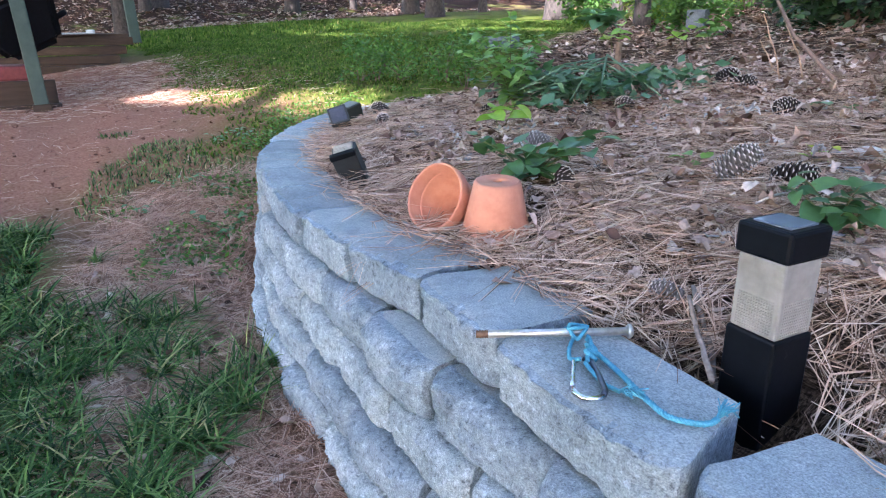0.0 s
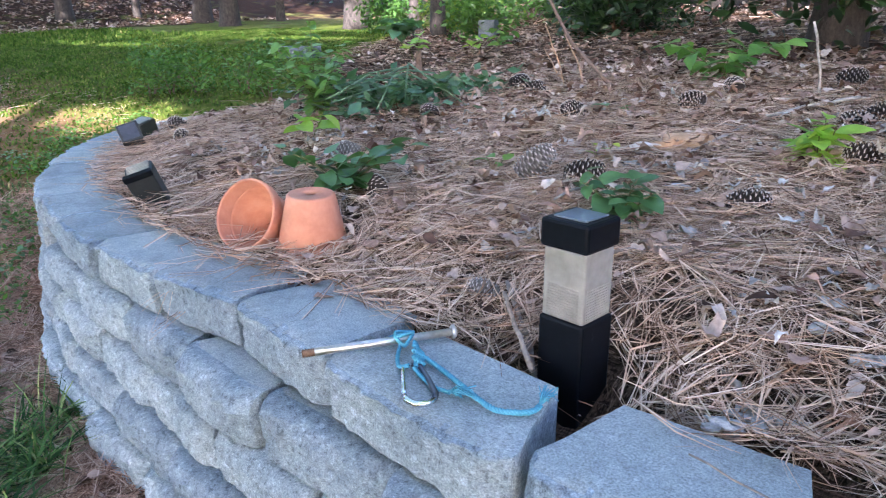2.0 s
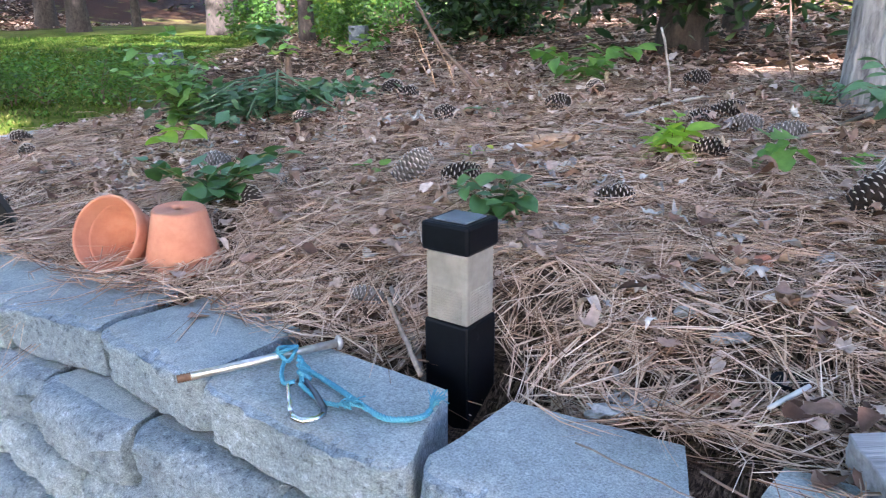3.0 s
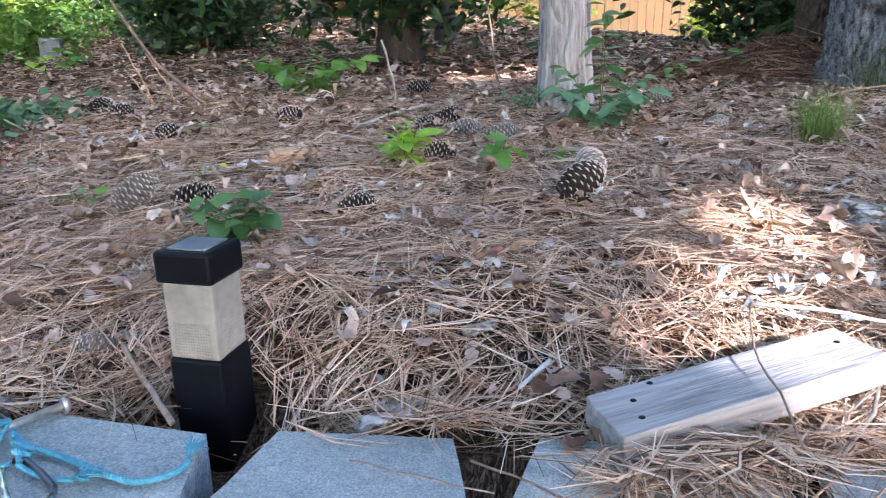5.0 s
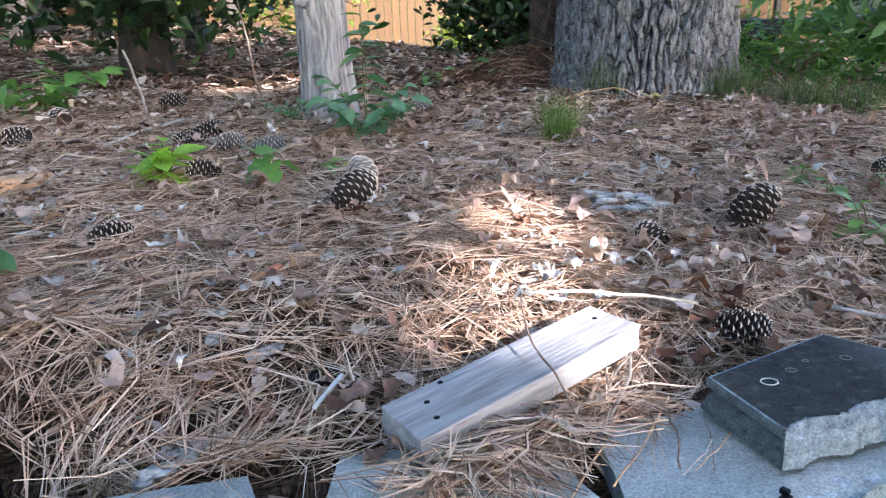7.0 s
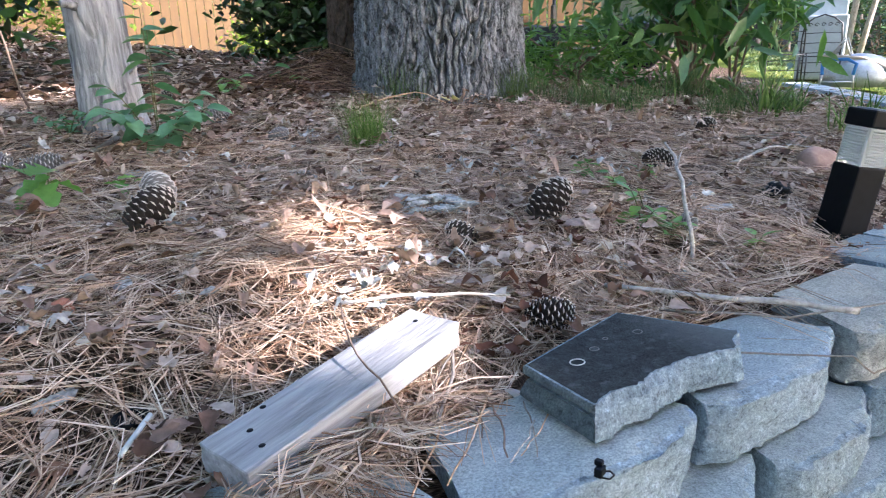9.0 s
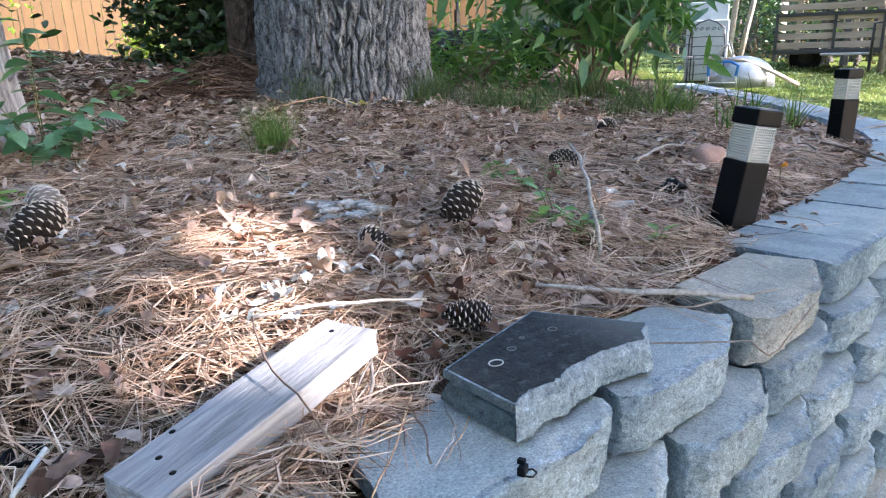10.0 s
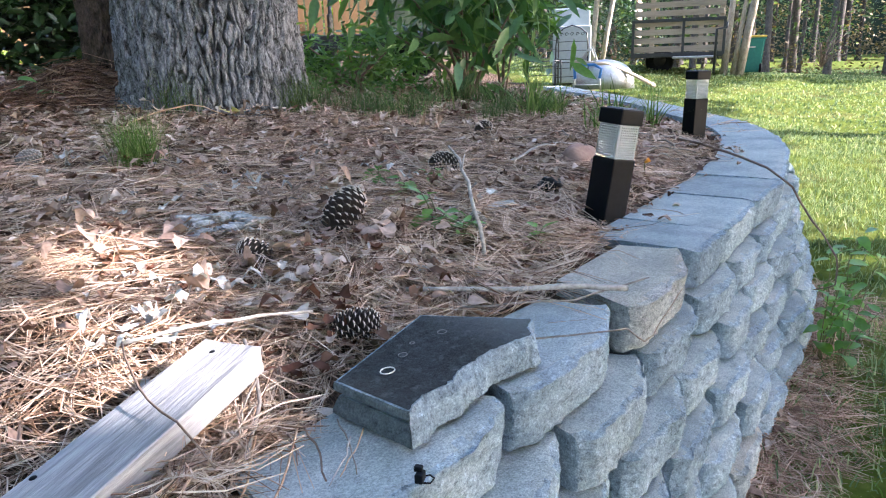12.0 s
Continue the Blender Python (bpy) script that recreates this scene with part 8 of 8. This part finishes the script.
part("lid", box(0.67, 0.70, 0.05, (0, 0.0, 0.845), 0.02, 3), MAT_LID, binn, "yellow moulded lid")
part("handle_bar", tube([(-0.25, 0.38, 0.80), (0.25, 0.38, 0.80)], 0.018, 8), MAT_BIN, binn)
for x in (-0.24, 0.24):
    part("wheel", lathe([(0.0, -0.03), (0.10, -0.03), (0.115, 0.0), (0.10, 0.03), (0.0, 0.03)], 20), MAT_BLACK, binn, at=pose(x, -0.26, 0.115, 0, 90, 0))
part("label_patch", box(0.16, 0.006, 0.03, (0.0, -0.306, 0.60), 0.001), MAT_WHITE, binn, "small pale marking bars")

cab = thing("white_cabinet", "discarded white enamel appliance standing on grass", "appliance", (9.36, 6.80, 0.58), turn=-54)
part("shell", box(0.60, 0.58, 0.88, (0, 0, 0.44), 0.02, 3), MAT_ENAMEL, cab)
part("lid", box(0.58, 0.05, 0.34, (0, 0.24, 1.00), 0.015, 2, Matrix.Rotation(radians(0), 4, "X")), MAT_ENAMEL, cab, "raised white lid")
part("plinth", box(0.56, 0.54, 0.06, (0, 0, 0.012), 0.004), MAT_STEEL_BLACK, cab)


def wire_chair(at, turn):
    ob = thing("wire_chair", "black wrought-iron patio chair with scrolled back", "chair", at, "patio chairs", turn=turn)
    w, h = 0.24, 0.86
    arch = [(-w, 0, 0.0), (-w, 0, 0.6), (-w * 0.92, 0, 0.78), (-w * 0.5, 0, 0.86), (0, 0, 0.90), (w * 0.5, 0, 0.86), (w * 0.92, 0, 0.78), (w, 0, 0.6), (w, 0, 0.0)]
    part("back_frame", tube(arch, 0.011, 7), MAT_STEEL_BLACK, ob)
    for k in range(5):
        z = 0.14 + 0.13 * k
        part("back_rail", tube([(-w, 0, z), (0, 0.01, z + 0.005), (w, 0, z)], 0.006, 6), MAT_STEEL_BLACK, ob)
    for k in range(5):
        x = -0.16 + 0.08 * k
        part("scroll", tube([(x + 0.03 * math.cos(a * 0.9) * (1 - a / 10), 0, 0.77 + 0.03 * math.sin(a * 0.9) * (1 - a / 10)) for a in range(8)], 0.006, 5), MAT_STEEL_BLACK, ob)
    for k in range(6):
        part("seat_wire", tube([(-w, -0.06 - 0.07 * k, 0.36), (w, -0.06 - 0.07 * k, 0.36)], 0.006, 5), MAT_STEEL_BLACK, ob)
    for x in (-w, w):
        part("leg", tube([(x, -0.45, 0.36), (x, -0.47, 0.0)], 0.010, 6), MAT_STEEL_BLACK, ob)
        part("seat_side", tube([(x, 0, 0.36), (x, -0.45, 0.36)], 0.010, 6), MAT_STEEL_BLACK, ob)
    return ob


wire_chair((8.78, 6.38, 0.55), -54)
wire_chair((8.50, 6.72, 0.58), -48)
wb = thing("wheelbarrow", "upturned galvanised wheelbarrow with wooden handles", "wheelbarrow", (8.85, 5.85, 0.52), turn=-60)
tub = bmesh.new()
bmesh.ops.create_uvsphere(tub, u_segments=24, v_segments=12, radius=1.0)
bmesh.ops.delete(tub, geom=[v for v in tub.verts if v.co.z < -0.05], context="VERTS")
for v in tub.verts:
    v.co = Vector((v.co.x * 0.46, v.co.y * 0.34, max(0, v.co.z) ** 0.7 * 0.42))
for f in tub.faces:
    f.smooth = True
bmesh.ops.solidify(tub, geom=tub.faces[:], thickness=0.006)
part("tub", tub, MAT_GALV, wb)
for y in (-0.2, 0.2):
    part("handle", tube([(-0.45, y * 1.3, 0.40), (0.05, y, 0.36), (0.45, y, 0.18), (0.75, y * 1.15, 0.02)], 0.022, 8), MAT_ASHWOOD, wb, "grey wooden handle")
    part("leg", tube([(-0.1, y, 0.38), (-0.18, y * 1.2, 0.62), (-0.32, y, 0.40)], 0.014, 7), MAT_STEEL, wb)
stand = thing("blue_handled_stand", "small metal stand with a blue padded handle", "stand", (7.5, 5.2, 0.56), turn=-60)
part("blue_handle", tube([(-0.16, 0, 0.16), (-0.17, 0, 0.28), (-0.08, 0, 0.33), (0.08, 0, 0.33), (0.17, 0, 0.28), (0.15, 0, 0.16)], 0.020, 8), MAT_BLUE, stand, "blue foam grip")
for x in (-0.16, 0.15):
    part("leg", tube([(x, 0, 0.18), (x * 1.1, 0, 0.0)], 0.011, 7), MAT_STEEL, stand)
part("crossbar", tube([(-0.165, 0, 0.08), (0.158, 0, 0.08)], 0.009, 6), MAT_STEEL, stand)

rack = thing("black_trailer_bed", "low black trailer bed with a grey rail behind the weeds", "trailer", (3.75, 6.0, 0.86), turn=-37.5)
part("side_beam", box(1.35, 0.10, 0.14, (0.62, 0, 0.36), 0.01), MAT_STEEL_BLACK, rack)
part("rear_beam", box(0.08, 1.2, 0.12, (0.0, 0.6, 0.36), 0.01), MAT_STEEL_BLACK, rack)
part("rail", box(1.0, 0.05, 0.04, (0.72, -0.12, 0.20), 0.006), MAT_GALV, rack, "bare grey metal rail")
for x in (0.1, 1.15):
    part("wheel", lathe([(0.0, -0.07), (0.20, -0.08), (0.24, 0.0), (0.20, 0.08), (0.0, 0.07)], 22), MAT_BLACK, rack, at=pose(x, 0.2, 0.22, 90, 0, 0))
spade = thing("spade", "spade standing upright with a black handle grip", "spade", (4.03, 5.86, 0.86))
part("shaft", tube([(0, 0, 0.0), (-0.01, 0, 0.5), (0.0, 0, 0.80)], 0.018, 8), MAT_STEEL_BLACK, spade)
part("grip", tube([(0.0, 0, 0.80), (-0.05, 0, 0.86), (-0.05, 0, 0.92), (0.05, 0, 0.92), (0.05, 0, 0.86), (0.0, 0, 0.80)], 0.012, 7), MAT_STEEL_BLACK, spade)
part("socket", box(0.05, 0.04, 0.22, (-0.01, 0, 0.52), 0.008), MAT_STEEL_BLACK, spade)
for k, (x0, y0, x1, y1, r) in enumerate(((13.25, 6.0, 13.29, 5.92, 0.07), (13.37, 5.75, 13.46, 5.56, 0.09), (13.30, 5.85, 13.40, 5.70, 0.05), (10.76, 7.38, 10.82, 7.30, 0.06), (10.85, 7.25, 11.0, 7.05, 0.05), (10.70, 7.45, 10.6, 7.6, 0.05))):
    stem = thing("crape_myrtle_stem" if k > 2 else "bare_tree_stem", "smooth pale slanting tree stem at the lawn edge", "tree", (x0, y0, float(lawn_z(x0, y0))))
    part("trunk", tube([(0, 0, -0.1), ((x1 - x0) * 0.5, (y1 - y0) * 0.5, 0.8), (x1 - x0, y1 - y0, 1.6), ((x1 - x0) * 2.2, (y1 - y0) * 2.2, 3.6)], [r, r * 0.85, r * 0.75, r * 0.5], 12, wobble=0.06, seed=k), MAT_BARK_PALE, stem)
shrub("brush", "scrubby bare-stemmed brush beside the bin", (17.5, 5.6, 0.6), (1.4, 0.6, 0.5), 0.5, MAT_FOL, 0.05, 0.5, 60, 8, 95, 0.15, 26)
shrub("evergreen_shrub", "dark shrub behind the trailer", (15.0, 9.5, 0.7), (1.8, 1.0, 1.3), 1.1, MAT_FOL_DARK, 0.12, 0.5, 220, 12, 96, 0.15, 6)

# ---- far left: posts, timber steps, cart ----
MAT_POST = plain("green_painted_post", [(0.3, (0.028, 0.055, 0.045)), (0.7, (0.048, 0.082, 0.066))], 9, 0.6)
MAT_TIMBER = plain("brown_landscape_timber", [(0.3, (0.020, 0.013, 0.008)), (0.55, (0.05, 0.031, 0.019)), (0.8, (0.10, 0.066, 0.040))], 7, 0.85, relief=0.5, depth=0.004, fine=6, stretch=(1, 0.15, 1))
MAT_RED = plain("faded_red_plastic", [(0.3, (0.11, 0.018, 0.02)), (0.7, (0.19, 0.04, 0.04))], 10, 0.55)
for x, y, w, lx in ((-6.04, -0.035, 0.10, -0.065), (-12.9, 1.5, 0.16, -0.05)):
    z = float(lawn_z(x, y))
    post = thing("green_post", "leaning green-painted square timber post", "post", (x, y, z - 0.05), "green posts", tilt=(2.6, 0))
    part("shaft", box(w, w, 3.0, (0, 0, 1.5), 0.008), MAT_POST, post)
    part("footing", box(w + 0.03, w + 0.03, 0.10, (0, 0, 0.05), 0.01), MAT_TIMBER, post)
# unseen roof added above the posts to darken the cart and steps
roof = thing("added_shade_roof", "unseen plain timber roof added on the green posts for shade", "roof", (-9.6, -2.2, 3.30))
part("deck", box(8.4, 4.8, 0.08, (0, 0, 0.04), 0.01), MAT_TIMBER, roof)
for k in range(9):
    part("joist", box(0.05, 4.7, 0.16, (-4.0 + k, 0, -0.08), 0.004), MAT_TIMBER, roof)
sx, sy = scatter(5200, -9.4, -5.2, -0.5, 1.6, lambda x, y: (RNG.random(len(x)) < np.clip(0.75 + 0.7 * smooth_noise(x, y, 2.0, 83) - 0.5 * np.clip(y - 0.7, 0, 1), 0.0, 1)))
pine_straw("pine_straw", sx, sy, "brown straw and crumbs drifted below the timber steps", MAT_STRAW, (0.07, 0.15), 0.003, 0.015, 2, lawn_z)
steps = thing("timber_steps", "stacked brown landscape timbers forming low steps", "steps", (-9.6, 0.3, 0.50))
for k, (y0, y1, z) in enumerate(((-0.9, 0.52, 0.06), (-0.9, 0.60, 0.17), (-0.9, 0.70, 0.28), (-0.9, 0.80, 0.39))):
    part("timber", box(0.14, y1 - y0, 0.10, (-0.10 * k, (y0 + y1) / 2, z), 0.012), MAT_TIMBER, steps)
    part("side_timber", box(1.4, 0.13, 0.10, (-0.70 - 0.10 * k, y1 - 0.07, z), 0.012), MAT_TIMBER, steps)
part("platform", box(1.3, 1.6, 0.04, (-0.9, -0.05, 0.46), 0.006), MAT_TIMBER, steps)
tray = thing("white_tray", "white metal tray lying on the timber steps", "tray", (-9.9, 0.46, 0.985), turn=10)
part("sheet", box(0.36, 0.34, 0.02, (0, 0, 0.0), 0.006), MAT_ENAMEL, tray)
part("lip", box(0.36, 0.02, 0.05, (0, 0.17, 0.02), 0.004), MAT_ENAMEL, tray)
cart = thing("garden_cart", "black tipped garden cart tub on a faded red frame", "garden cart", (-6.7, -0.28, 0.62), turn=90)
tubm = bmesh.new()
bmesh.ops.create_cone(tubm, cap_ends=True, segments=4, radius1=0.30, radius2=0.52, depth=0.42)
bmesh.ops.rotate(tubm, matrix=Matrix.Rotation(math.pi / 4, 3, "Z"), verts=tubm.verts)
bmesh.ops.bevel(tubm, geom=tubm.edges[:], offset=0.05, segments=3, affect="EDGES")
bmesh.ops.rotate(tubm, matrix=Matrix.Rotation(radians(-24), 3, "Y"), verts=tubm.verts)
bmesh.ops.translate(tubm, vec=(0.20, 0, 0.44), verts=tubm.verts)
part("tub", tubm, MAT_BLACK, cart)
part("spout", box(0.16, 0.30, 0.05, (0.47, 0, 0.52), 0.02, 2, Matrix.Rotation(radians(-30), 4, "Y")), MAT_BLACK, cart)
part("frame", box(0.62, 0.36, 0.12, (-0.12, 0, 0.08), 0.02), MAT_RED, cart, "faded red chassis")
for x in (-0.42,):
    for y in (-0.2, 0.2):
        part("wheel", lathe([(0.0, -0.04), (0.12, -0.05), (0.15, 0.0), (0.12, 0.05), (0.0, 0.04)], 20), MAT_BLACK, cart, at=pose(x, y, 0.02, 90, 0, 0))
part("prop", box(0.05, 0.05, 0.24, (0.2, 0.14, -0.05), 0.006), MAT_RED, cart)
tbox = thing("timber_box", "dark timber edging board beside the green post", "timber", (-6.22, -0.25, 0.44))
part("board", box(0.06, 0.66, 0.22, (0, 0, 0.11), 0.008), MAT_TIMBER, tbox)
part("base_board", box(0.12, 0.70, 0.04, (0.02, 0, 0.02), 0.006), MAT_TIMBER, tbox)

# ---- larger bleached leaves lying on top of the straw ----
lx, ly = tufted_points(190, 4, 0.06, -2.4, 2.4, 0.85, 3.2, lambda x, y: inside(x, y) > 0.42)
dead_leaves("leaf_litter", lx, ly, full_bed(lx, ly) + RNG.uniform(0.024, 0.044, len(lx)), RNG.uniform(0.009, 0.023, len(lx)), "larger bleached leaves lying loose on the straw", MAT_PALELEAF, 0.6, True)
lx, ly = tufted_points(120, 3, 0.07, -2.4, 2.4, 0.8, 3.0, lambda x, y: inside(x, y) > 0.35)
dead_leaves("leaf_litter", lx, ly, full_bed(lx, ly) + RNG.uniform(0.020, 0.038, len(lx)), RNG.uniform(0.011, 0.024, len(lx)), "larger curled brown leaves lying loose on the straw", MAT_DEADLEAF, 0.6, True)
lx, ly = tufted_points(60, 5, 0.05, -2.2, 1.4, 0.9, 2.2, lambda x, y: inside(x, y) > 0.42)
dead_leaves("leaf_litter", lx, ly, full_bed(lx, ly) + RNG.uniform(0.022, 0.040, len(lx)), RNG.uniform(0.007, 0.018, len(lx)), "rotting grey-white leaves in small clumps on the straw", MAT_GREYLEAF, 0.6, True)
